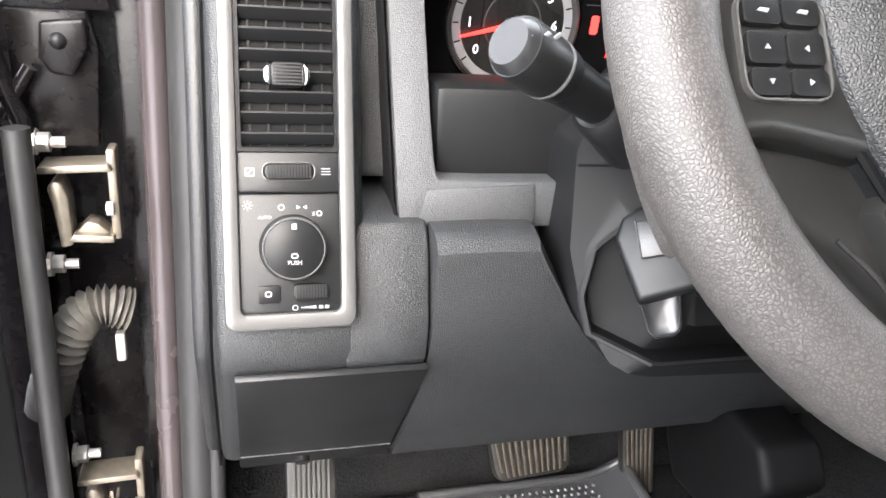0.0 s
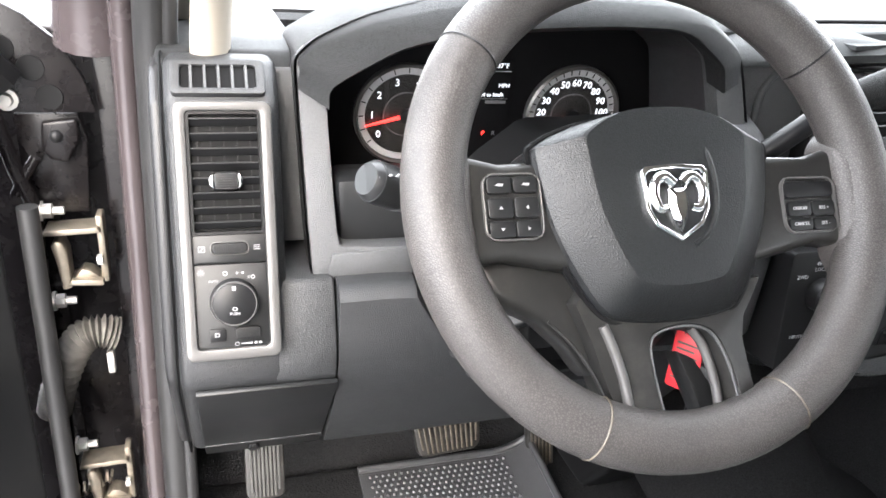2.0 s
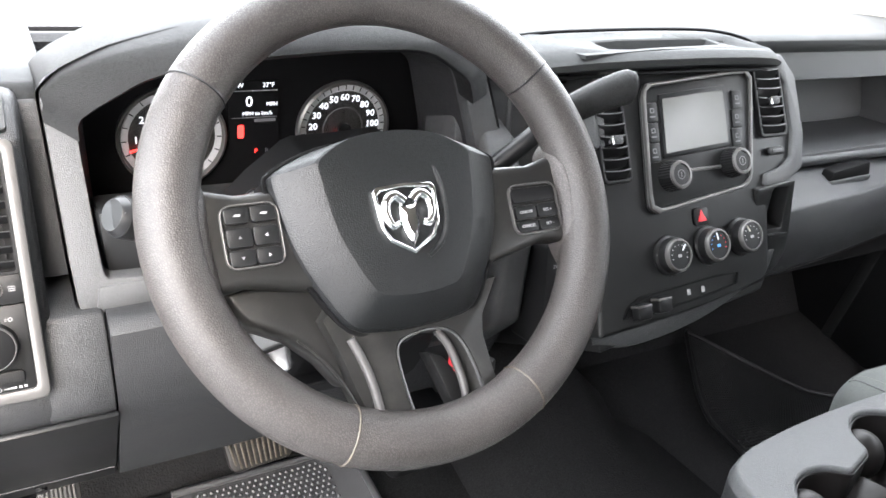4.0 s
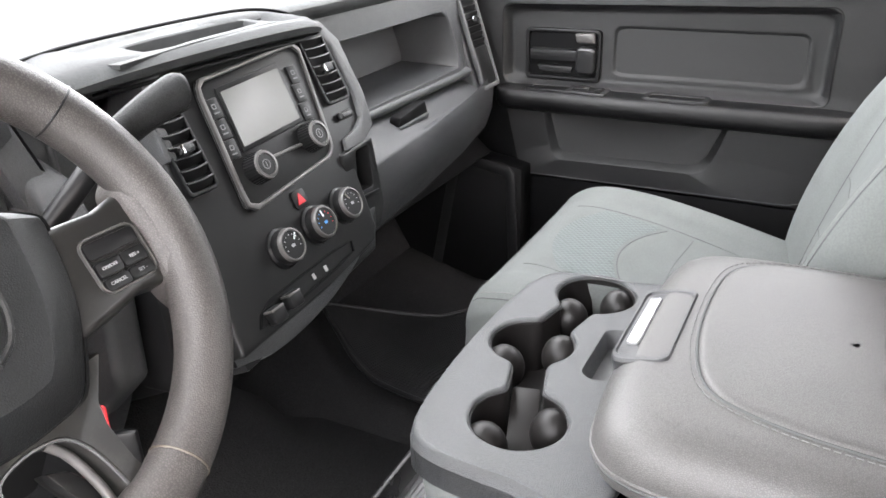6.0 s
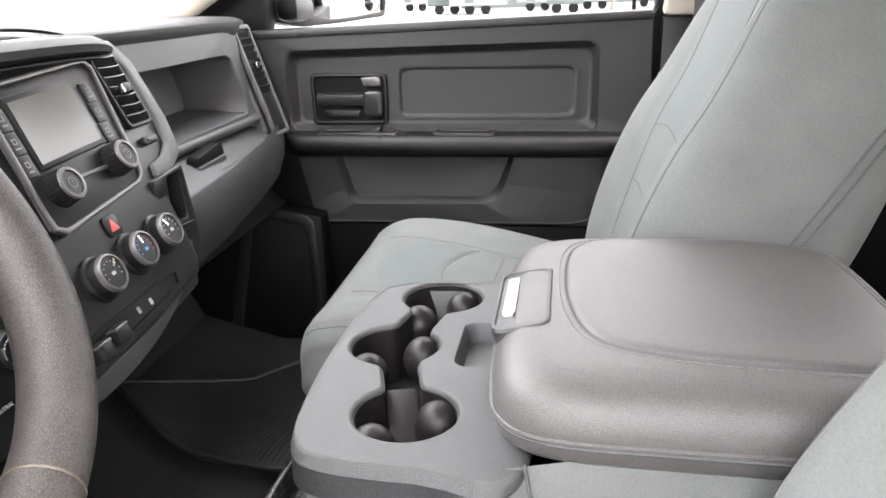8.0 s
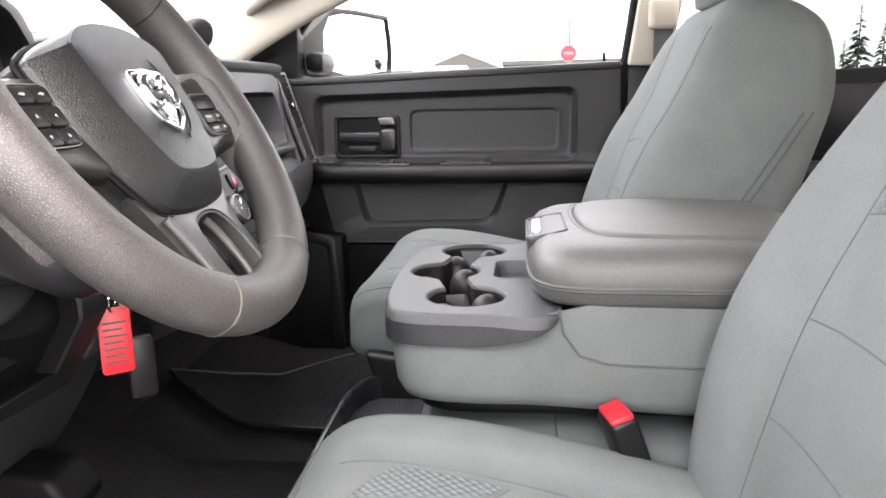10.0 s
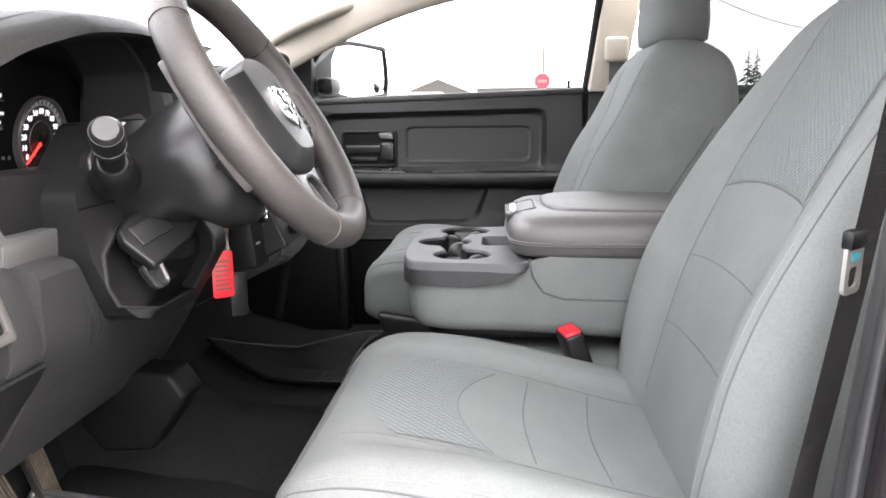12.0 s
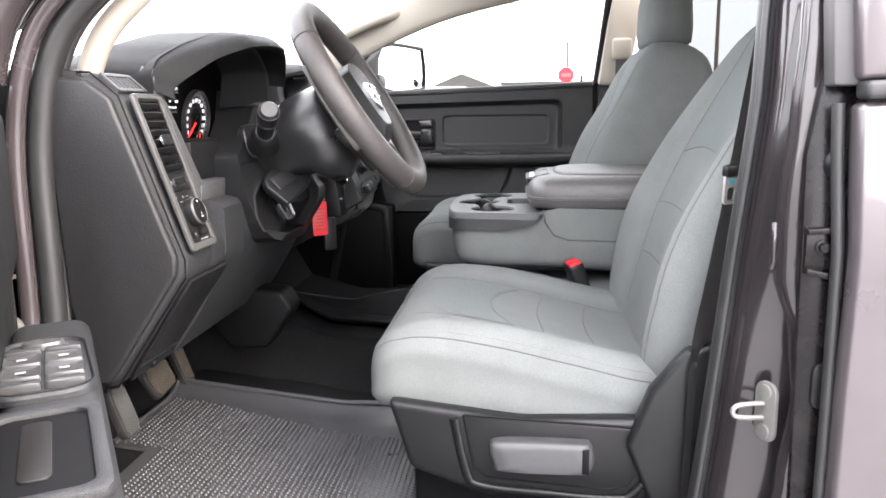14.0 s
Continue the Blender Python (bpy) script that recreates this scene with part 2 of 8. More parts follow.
ENDCAP = mat("grained_charcoal_end_panel", (0.0150, 0.0150, 0.0158), 0.42, grain=0.40, grain_size=0.0022, vary=0.25, vary_size=0.02, spec=0.34)
TRAYBLACK = mat("glossy_black_tray", (0.015, 0.015, 0.016), 0.28)

# ---- building helpers ----
from mathutils.bvhtree import BVHTree
from mathutils.geometry import delaunay_2d_cdt

ORIGIN = {}


def thing(name, at, label="", category="", group="", kind=""):
    e = new(name)
    e.location = at
    e.empty_display_size = 0.05
    ORIGIN[e] = Vector(at)
    return tagged(e, label, category, group, kind)


def finish(bm, smooth=40):
    bmesh.ops.recalc_face_normals(bm, faces=bm.faces)
    for f in bm.faces:
        f.smooth = True
    for e in bm.edges:
        if len(e.link_faces) == 2 and e.calc_face_angle(0) > radians(smooth):
            e.smooth = False
    return bm


def part(name, bm, material, parent, label="", smooth=40):
    """One mesh under a thing or under a part; bm holds world places."""
    finish(bm, smooth)
    o = ORIGIN[parent]
    bm.transform(Matrix.Translation(-o))
    me = bpy.data.meshes.new(name)
    bm.to_mesh(me)
    bm.free()
    me.materials.append(material)
    ob = new(name, me)
    ob.parent = parent
    ORIGIN[ob] = o
    return tagged(ob, label)


def solo(name, bm, material, label, category, kind="", group="", smooth=40):
    """A top-level thing of one mesh."""
    finish(bm, smooth)
    lo = Vector([min(v.co[i] for v in bm.verts) for i in range(3)])
    hi = Vector([max(v.co[i] for v in bm.verts) for i in range(3)])
    o = Vector(((lo.x + hi.x) / 2, (lo.y + hi.y) / 2, lo.z))
    bm.transform(Matrix.Translation(-o))
    me = bpy.data.meshes.new(name)
    bm.to_mesh(me)
    bm.free()
    me.materials.append(material)
    ob = new(name, me)
    ob.location = o
    ORIGIN[ob] = o
    return tagged(ob, label, category, group, kind)


def basis(o, u, v):
    """Local u, v, w (w = u x v) at o."""
    u, v = Vector(u).normalized(), Vector(v).normalized()
    w = u.cross(v).normalized()
    v = w.cross(u)
    m = Matrix((u, v, w)).transposed().to_4x4()
    m.translation = o
    return m


def put(bm, m):
    bm.transform(m)
    return bm


def join(*bms):
    out = bmesh.new()
    for b in bms:
        me = bpy.data.meshes.new("tmp")
        b.to_mesh(me)
        b.free()
        out.from_mesh(me)
        bpy.data.meshes.remove(me)
    return out


def bevel(bm, r, seg=2, angle=25):
    es = [e for e in bm.edges if len(e.link_faces) == 2 and e.calc_face_angle(0) > radians(angle)]
    if r > 0 and es:
        bmesh.ops.bevel(bm, geom=es, offset=r, segments=seg, profile=0.5, affect="EDGES", clamp_overlap=True)
    return bm


def box(x0, x1, y0, y1, z0, z1, r=0.0, seg=2):
    bm = bmesh.new()
    bmesh.ops.create_cube(bm, size=1)
    bm.transform(Matrix.LocRotScale(((x0 + x1) / 2, (y0 + y1) / 2, (z0 + z1) / 2), None, (x1 - x0, y1 - y0, z1 - z0)))
    return bevel(bm, r, seg)


def slab(pts, d0, d1, r=0.0, seg=2, axis="w"):
    """Outline of local (u, v), thick from d0 to d1 along w; axis x: outline is (y, z), axis y: (x, z), axis z: (x, y)."""
    bm = bmesh.new()
    sw = {"w": lambda a, b, d: (a, b, d), "x": lambda a, b, d: (d, a, b), "y": lambda a, b, d: (a, d, b), "z": lambda a, b, d: (a, b, d)}[axis]
    lo = [bm.verts.new(sw(a, b, d0)) for a, b in pts]
    hi = [bm.verts.new(sw(a, b, d1)) for a, b in pts]
    bm.faces.new(lo)
    bm.faces.new(hi[::-1])
    for i in range(len(pts)):
        j = (i + 1) % len(pts)
        bm.faces.new((lo[i], hi[i], hi[j], lo[j]))
    bmesh.ops.recalc_face_normals(bm, faces=bm.faces)
    return bevel(bm, r, seg)


def ring(outer, inner, d0, d1, r=0.0, seg=2):
    """A frame between two outlines with as many points each."""
    bm = bmesh.new()
    vs = [[bm.verts.new((a, b, d)) for a, b in pts] for pts, d in ((outer, d0), (outer, d1), (inner, d1), (inner, d0))]
    n = len(outer)
    for k in range(4):
        a, b = vs[k], vs[(k + 1) % 4]
        for i in range(n):
            j = (i + 1) % n
            bm.faces.new((a[i], a[j], b[j], b[i]))
    bmesh.ops.recalc_face_normals(bm, faces=bm.faces)
    return bevel(bm, r, seg)


def loft(rings, caps=True, closed=True):
    bm = bmesh.new()
    vs = [[bm.verts.new(p) for p in rg] for rg in rings]
    n = len(rings[0])
    for a, b in zip(vs, vs[1:]):
        for i in range(n if closed else n - 1):
            j = (i + 1) % n
            bm.faces.new((a[i], a[j], b[j], b[i]))
    if caps and closed:
        bm.faces.new(vs[0])
        bm.faces.new(vs[-1][::-1])
    bmesh.ops.recalc_face_normals(bm, faces=bm.faces)
    return bm


def rrect(w, h, r, n=4, cx=0, cy=0):
    r = min(r, w / 2 - 1e-5, h / 2 - 1e-5)
    out = []
    for qx, qy, a0 in ((1, 1, 0), (-1, 1, 90), (-1, -1, 180), (1, -1, 270)):
        for k in range(n + 1):
            a = radians(a0 + 90 * k / n)
            out.append((cx + qx * (w / 2 - r) + r * math.cos(a), cy + qy * (h / 2 - r) + r * math.sin(a)))
    return out


def circle(r, n=32, cx=0, cy=0):
    return [(cx + r * math.cos(2 * math.pi * k / n), cy + r * math.sin(2 * math.pi * k / n)) for k in range(n)]


def spline(pts, n=6, closed=False):
    """Catmull-Rom through the points, n steps a piece."""
    P = [Vector(p) for p in pts]
    m = len(P)
    out = []
    for i in range(m if closed else m - 1):
        p0, p1 = P[(i - 1) % m] if closed or i else P[0] * 2 - P[1], P[i]
        p2 = P[(i + 1) % m]
        p3 = P[(i + 2) % m] if closed or i < m - 2 else P[-1] * 2 - P[-2]
        for k in range(n):
            t = k / n
            out.append(0.5 * ((2 * p1) + (p2 - p0) * t + (2 * p0 - 5 * p1 + 4 * p2 - p3) * t * t + (3 * p1 - p0 - 3 * p2 + p3) * t ** 3))
    if not closed:
        out.append(P[-1])
    return out


def tube(pts, r, n=10, caps=True, flat=1.0):
    """A round bar along points; r one radius or one for each point."""
    P = [Vector(p) for p in pts]
    rs = r if isinstance(r, (list, tuple)) else [r] * len(P)
    rings, up = [], None
    for i, p in enumerate(P):
        d = (P[min(i + 1, len(P) - 1)] - P[max(i - 1, 0)]).normalized()
        if up is None:
            up = d.orthogonal().normalized()
        up = (up - d * up.dot(d)).normalized()
        s = d.cross(up)
        rings.append([p + (up * math.cos(a) + s * math.sin(a) * flat) * rs[i] for a in (2 * math.pi * k / n for k in range(n))])
    return loft(rings, caps)


def lathe(profile, n=24):
    """Profile of (radius, w) turned about local w."""
    return loft([[(max(r, 1e-5) * math.cos(2 * math.pi * k / n), max(r, 1e-5) * math.sin(2 * math.pi * k / n), w) for k in range(n)] for r, w in profile])


def torus(R, r, n=64, m=14, wave=None):
    bm = bmesh.new()
    vs = []
    for i in range(n):
        a = 2 * math.pi * i / n
        vs.append([bm.verts.new(((R + r * math.cos(b)) * math.cos(a), (R + r * math.cos(b)) * math.sin(a), r * math.sin(b))) for b in (2 * math.pi * k / m for k in range(m))])
    for i in range(n):
        for k in range(m):
            bm.faces.new((vs[i][k], vs[(i + 1) % n][k], vs[(i + 1) % n][(k + 1) % m], vs[i][(k + 1) % m]))
    return bm


def text(body, size, m, parent, material, name="lettering", depth=0.0003):
    """Built-in font, turned to a mesh, centred at m's origin and lying in its u, v."""
    cu = bpy.data.curves.new("t", "FONT")
    cu.body, cu.size, cu.align_x, cu.align_y, cu.extrude, cu.resolution_u = body, size, "CENTER", "CENTER", depth, 2
    tmp = bpy.data.objects.new("t", cu)
    me0 = tmp.to_mesh()
    bm = bmesh.new()
    bm.from_mesh(me0)
    tmp.to_mesh_clear()
    bpy.data.objects.remove(tmp)
    bpy.data.curves.remove(cu)
    bm.transform(m)
    return part(name, bm, material, parent)


def quad(name, pts, material, label, category, kind="structure"):
    bm = bmesh.new()
    bm.faces.new([bm.verts.new(p) for p in pts])
    return solo(name, bm, material, label, category, kind)

# ---- cab shell ----
FLOOR = 0.88
fl = box(-0.86, 0.92, -1.7, 0.55, FLOOR - 0.06, FLOOR)
solo("floor", fl, CARPET, "black carpeted truck cab floor", "floor", "structure")
solo("footwell_floor", slab([(-0.62, FLOOR), (-0.62, FLOOR + 0.066), (0.30, FLOOR + 0.066), (0.50, FLOOR + 0.12), (0.54, FLOOR)], 0.15, 0.90, 0.01, axis="x"), CARPET, "black carpet of the passenger footwell", "floor", "structure")
solo("footwell_floor", slab([(-0.62, FLOOR), (-0.62, FLOOR + 0.068), (0.10, FLOOR + 0.068), (0.46, FLOOR + 0.108), (0.50, FLOOR)], -0.86, -0.15, 0.01, axis="x"), CARPET, "black carpet of the driver footwell", "floor", "structure")
hump = loft([[(x, y, z) for x, z in ((-0.20, FLOOR), (-0.18, FLOOR + 0.068), (-0.10, FLOOR + h), (0.0, FLOOR + h + 0.015), (0.10, FLOOR + h), (0.22, FLOOR + 0.069), (0.24, FLOOR))]
             for y, h in ((-0.5, 0.07), (0.0, 0.08), (0.25, 0.11), (0.42, 0.19), (0.56, 0.28))])
solo("floor_tunnel", hump, CARPET, "black carpeted transmission hump between footwells", "floor", "structure", smooth=80)
fw = slab([(0.36, FLOOR - 0.01), (0.47, 0.98), (0.55, 1.12), (0.56, 1.60), (0.62, 1.60), (0.62, FLOOR - 0.01)], -0.84, 0.90, axis="x")
solo("firewall", fw, CARPET, "black carpeted toe board and firewall", "wall", "structure")
solo("rear_wall", box(-0.90, 0.94, -1.75, -1.70, 0.8, 1.55), DARK, "dark trim behind the rear seat", "wall", "structure")
# Unseen roof, added so that daylight enters only from the sides.
roof = loft([[(-0.70, y, z - 0.03), (-0.5, y, z), (0, y, z + 0.015), (0.5, y, z), (0.72, y, z - 0.03), (0.72, y, z + 0.05), (0, y, z + 0.075), (-0.70, y, z + 0.05)]
             for y, z in ((-1.75, 1.98), (-1.0, 2.04), (-0.3, 2.05), (0.05, 2.0))])
solo("ceiling", roof, BEIGE, "beige headliner of the unseen cab roof, keeping out the sky", "ceiling", "structure", smooth=80)
ws = quad("window_1", [(-0.76, 0.74, 1.63), (0.78, 0.74, 1.63), (0.66, 0.06, 1.99), (-0.64, 0.06, 1.99)], CLEAR, "clear sloping windshield glass", "window")
ws.visible_shadow = False
quad("window_2", [(-0.7, -1.73, 1.56), (0.74, -1.73, 1.56), (0.66, -1.70, 1.96), (-0.62, -1.70, 1.96)], PRIVACY, "tinted rear window glass", "window")

# passenger-side A-pillar trim with its grab handle
pl = thing("pillar_trim", (0.80, 0.50, 1.66), "beige windshield pillar trim with grab handle", "pillar", kind="structure")
sec = [(-0.05, -0.03), (-0.035, 0.03), (0.03, 0.035), (0.05, -0.02), (0.0, -0.045)]


def pillar(path, sec, n=5):
    rings = []
    pts = spline(path, n)
    for i, p in enumerate(pts):
        d = (pts[min(i + 1, len(pts) - 1)] - pts[max(i - 1, 0)]).normalized()
        s = d.cross(Vector((1, 0, 0))).normalized()
        rings.append([p + Vector((1, 0, 0)) * b + s * a for a, b in sec])
    return loft(rings)


PSEC = [v[:2] for v in ((q.x, q.y) for q in spline([(a, b, 0) for a, b in sec], 4, True))]
part("trim", pillar([(0.87, 0.62, 1.63), (0.85, 0.43, 1.755), (0.81, 0.22, 1.855), (0.75, 0.0, 1.93), (0.70, -0.25, 1.98)], [(a * (1.9 if a < 0 else 1.0), b) for a, b in PSEC]), BEIGE, pl, smooth=80)
hd = spline([(0.815, 0.37, 1.775), (0.775, 0.345, 1.79), (0.755, 0.27, 1.822), (0.755, 0.19, 1.85), (0.775, 0.12, 1.87), (0.80, 0.10, 1.88)], 5)
part("grab_handle", tube(hd, [0.016 + 0.006 * math.sin(math.pi * i / (len(hd) - 1)) for i in range(len(hd))], 10, flat=1.3), BEIGE, pl, smooth=80)
pd = thing("pillar_trim", (-0.78, 0.45, 1.60), "beige windshield pillar trim beside the dashboard", "pillar", kind="structure")
part("trim", pillar([(-0.79, 0.60, 1.60), (-0.775, 0.44, 1.70), (-0.755, 0.30, 1.78), (-0.73, 0.10, 1.88), (-0.69, -0.25, 1.99)], [(-a, -b) for a, b in PSEC]), BEIGE, pd, smooth=80)

# passenger B-pillar
bp = thing("pillar", (0.93, -0.56, FLOOR), "passenger door pillar with beige upper and black lower trim", "pillar", kind="structure")
part("lower_trim", slab([(-0.50, 0.80), (-0.62, 0.80), (-0.60, 1.63), (-0.505, 1.63)], 0.90, 0.99, 0.008, axis="x"), PANEL, bp)
part("upper_trim", slab([(-0.505, 1.63), (-0.60, 1.63), (-0.665, 2.0), (-0.555, 2.0)], 0.89, 0.97, 0.012, axis="x"), BEIGE, bp)
part("belt_guide", put(box(-0.016, 0.016, -0.035, 0.03, -0.035, 0.035, 0.012, 3), pose(0.875, -0.575, 1.745)), BEIGE, bp)
part("belt_webbing", slab([(-0.555, 1.13), (-0.60, 1.13), (-0.600, 1.73), (-0.558, 1.73)], 0.868, 0.872, axis="x"), BELT, bp)

# dark filler added behind the passenger side trim, blocking sky through the gaps
fillp = slab([(0.60, 0.80), (0.60, 1.60), (0.30, 1.60), (0.24, 1.40), (0.16, 1.22), (0.16, 0.93), (-0.66, 0.93), (-0.66, 0.80)], 0.895, 0.93, axis="x")
solo("body_side", fillp, DARK, "dark sill and hinge pillar filler behind the trim", "wall", "structure")
solo("door_sill", box(0.80, 0.93, -0.7, 0.25, 0.80, 0.925, 0.01), BLACK, "black passenger door sill cover", "trim", "structure")
solo("pillar_core", slab([(-0.485, 0.80), (-0.485, 1.62), (-0.50, 1.65), (-0.64, 1.65), (-0.64, 0.80)], 0.925, 1.0, axis="x"), DARK, "dark filler in the door pillar", "pillar", "structure")

# ---- passenger door ----
pdoor = thing("door_1", (0.92, -0.05, FLOOR), "closed black passenger door trim with armrest and window", "door", kind="structure")
OUT = [(0.32, 1.605), (0.27, 1.42), (0.20, 1.22), (0.185, 0.92), (-0.48, 0.92), (-0.495, 1.30), (-0.485, 1.63)]
DM = basis((0.9, 0, 0), (0, 1, 0), (0, 0, 1))  # u = y, v = z, w = +x


def resample(poly, n):
    P = [Vector((*p, 0)) for p in poly]
    L = [0]
    for a, b in zip(P, P[1:] + P[:1]):
        L.append(L[-1] + (b - a).length)
    out = []
    for k in range(n):
        t = L[-1] * k / n
        i = max(j for j in range(len(P)) if L[j] <= t)
        f = (t - L[i]) / max(1e-9, L[i + 1] - L[i])
        q = P[i].lerp(P[(i + 1) % len(P)], f)
        out.append((q.x, q.y))
    return out


def about(poly, n, c):
    """n points of the outline at even bearings about c."""
    out = []
    for k in range(n):
        a = 2 * math.pi * k / n
        d = Vector((math.cos(a), math.sin(a)))
        best = None
        for p, q in zip(poly, poly[1:] + poly[:1]):
            p2, q2 = Vector(p[:2]) - Vector(c), Vector(q[:2]) - Vector(c)
            e = q2 - p2
            den = d.x * e.y - d.y * e.x
            if abs(den) < 1e-12:
                continue
            t = (p2.x * e.y - p2.y * e.x) / den
            s = (p2.x * d.y - p2.y * d.x) / den
            if t > 0 and -1e-6 <= s <= 1 + 1e-6 and (best is None or t > best):
                best = t
        out.append((c[0] + d.x * best, c[1] + d.y * best))
    return out


UP = [(0.32, 1.605), (0.262, 1.385), (-0.49, 1.385), (-0.485, 1.63)]


def sunken(name, outer, levels, centre, material, parent, n=160, smooth=30):
    """A plate with a hollow: the outer outline, then outlines (points, depth) that step inwards, the last one closed."""
    rows = [[DM @ Vector((u, v, levels[0][1])) for u, v in about(outer, n, centre)]]
    for pts, w in levels:
        rows.append([DM @ Vector((u, v, w)) for u, v in about(pts, n, centre)])
    bm = loft(rows, caps=False)
    bm.verts.ensure_lookup_table()
    bm.faces.new(bm.verts[-n:])
    return part(name, bm, material, parent, smooth=smooth)


def inset(pts, d, centre):
    """Outline moved inwards by about d."""
    out = []
    for u, v in pts:
        a, b = u - centre[0], v - centre[1]
        out.append((centre[0] + a * max(0, 1 - d / max(abs(a), 0.05)), centre[1] + b * max(0, 1 - d / max(abs(b), 0.03))))
    return out


RC = (-0.07, 1.49)
REC = [(p[0] - 0.068 + 0.0, p[1]) for p in rrect(0.640, 0.166, 0.020, 8, 0, 1.493)]
REC = [(u, v + (0.012 * (0.25 - u) / 0.64 if v > 1.49 else 0)) for u, v in REC]
sunken("upper_panel", UP, [(REC, -0.022), (inset(REC, 0.002, RC), -0.0205), (inset(REC, 0.004, RC), -0.016), (inset(REC, 0.012, RC), 0.000), (inset(REC, 0.016, RC), 0.003), (inset(REC, 0.020, RC), 0.0035)], RC, DOORTRIM, pdoor)
part("recess_line", put(tube([(u, v, -0.0222) for u, v in REC + REC[:1]], 0.0009, 6, caps=False), DM), DARK, pdoor)
INS = rrect(0.362, 0.100, 0.012, 6, -0.163, 1.4885)
IC = (-0.163, 1.4885)
sunken("inset_panel", rrect(0.372, 0.110, 0.014, 6, -0.163, 1.4885), [(INS, -0.001), (inset(INS, 0.002, IC), 0.000), (inset(INS, 0.012, IC), 0.0095), (inset(INS, 0.016, IC), 0.0105), (inset(INS, 0.02, IC), 0.0105)], IC, DOORTRIM, pdoor)
LOW = [(0.250, 1.386), (0.212, 1.222), (0.200, 1.212), (-0.345, 1.216), (-0.375, 1.224), (-0.393, 1.242), (-0.398, 1.275), (-0.400, 1.386)]
GRO = [(0.166, 1.384), (0.138, 1.262), (0.130, 1.254), (0.120, 1.251), (-0.165, 1.255), (-0.185, 1.262), (-0.200, 1.280), (-0.232, 1.384)]
LC = (-0.04, 1.33)
sunken("lower_panel", LOW, [(GRO, -0.018), (inset(GRO, 0.003, LC), -0.016), (inset(GRO, 0.013, LC), -0.003), (inset(GRO, 0.017, LC), -0.002)], LC, DOORTRIM, pdoor)
part("lower_panel_edge", put(loft([[(u, v, w) for u, v in LOW] for w in (-0.018, 0.02)], caps=False), DM), DOORTRIM, pdoor)
part("lower_seam", put(tube([(u, v, -0.0172) for u, v in LOW[1:7]], 0.0016, 6), DM), DASHTOP, pdoor)
part("shell", put(slab(OUT, 0.021, 0.09), DM), DARK, pdoor)
part("shell_face", put(slab([(0.30, 1.40), (0.20, 1.222), (0.17, 0.93), (-0.47, 0.93), (-0.485, 1.63), (-0.40, 1.60), (-0.40, 1.40)], 0.0, 0.022, 0.002), DM), DOORTRIM, pdoor)
part("scuff_panel", put(slab([(0.195, 1.205), (0.185, 0.92), (-0.47, 0.92), (-0.46, 1.205)], -0.010, 0.022, 0.006), DM), DARK, pdoor)
sill = slab([(0.32, 1.600), (0.318, 1.618), (-0.485, 1.643), (-0.488, 1.625)], -0.03, 0.035, 0.006)
part("window_sill", put(sill, DM), DOORTRIM, pdoor)
# latch: bezel, bowl, lever with its paddle, bright lock tab
hb = rrect(0.164, 0.106, 0.010, 4, 0.125, 1.4745)
hb2 = rrect(0.148, 0.090, 0.008, 4, 0.125, 1.4745)
bez = part("latch_bezel", put(ring(hb, hb2, -0.006, 0.012, 0.003), DM), BLACK, pdoor)
part("latch_bowl", put(slab(hb2, 0.001, 0.0045), DM), DARK, bez)
lev = join(put(loft([[(0.192 - 0.0 * k, 1.4745 + a, w) for a, w in ((-0.013, 0.0), (-0.011, -0.010), (0.0, -0.014), (0.010, -0.012), (0.013, 0.0))] for k in (0,)] + [[(0.058, 1.4745 + a, w) for a, w in ((-0.013, 0.0), (-0.011, -0.010), (0.0, -0.014), (0.010, -0.012), (0.013, 0.0))]]), DM),
           put(slab(rrect(0.040, 0.054, 0.010, 4, 0.071, 1.467), -0.022, 0.002, 0.006, 3), DM))
part("latch_lever", lev, COLUMN, bez)
part("lock_tab", put(slab([(0.096, 1.520), (0.090, 1.502), (0.052, 1.502), (0.054, 1.519), (0.060, 1.523)], -0.018, -0.002, 0.004, 3), DM), SILVER, bez)
part("latch_slot", put(slab([(0.180, 1.452), (0.172, 1.438), (0.105, 1.438), (0.100, 1.452)], -0.007, 0.002, 0.003), DM), DOORTRIM, bez)
# armrest: one swept bar, rounded along its front edge
APRO = [(p.x, p.y) for p in spline([(0.004, 1.412, 0), (-0.030, 1.411, 0), (-0.060, 1.409, 0), (-0.071, 1.405, 0), (-0.076, 1.396, 0), (-0.075, 1.383, 0), (-0.068, 1.371, 0), (-0.055, 1.364, 0), (-0.03, 1.361, 0), (0.004, 1.360, 0)], 3)]
ar = loft([[(0.9 + (w * s if w < 0 else w), y, 1.386 + (z - 1.386) * (0.6 + 0.4 * s)) for w, z in APRO]
           for y, s in ((0.262, 0.32), (0.259, 0.56), (0.250, 0.78), (0.236, 0.92), (0.215, 1.0), (0.0, 1.0), (-0.36, 1.0), (-0.40, 0.95), (-0.425, 0.86), (-0.445, 0.72), (-0.485, 0.62))])
armrest = part("armrest", ar, ARMREST, pdoor, smooth=50)
AM = Matrix.Translation((0.862, 0.0, 1.4105)) @ Matrix(((0, 1, 0, 0), (-1, 0, 0, 0), (0, 0, 1, 0), (0, 0, 0, 1)))
pk = part("switch_panel", put(ring(rrect(0.172, 0.050, 0.006, 3, -0.100, 0.0), rrect(0.078, 0.034, 0.005, 3, -0.138, 0.0), -0.006, 0.003, 0.0012), AM), COLUMN, armrest)
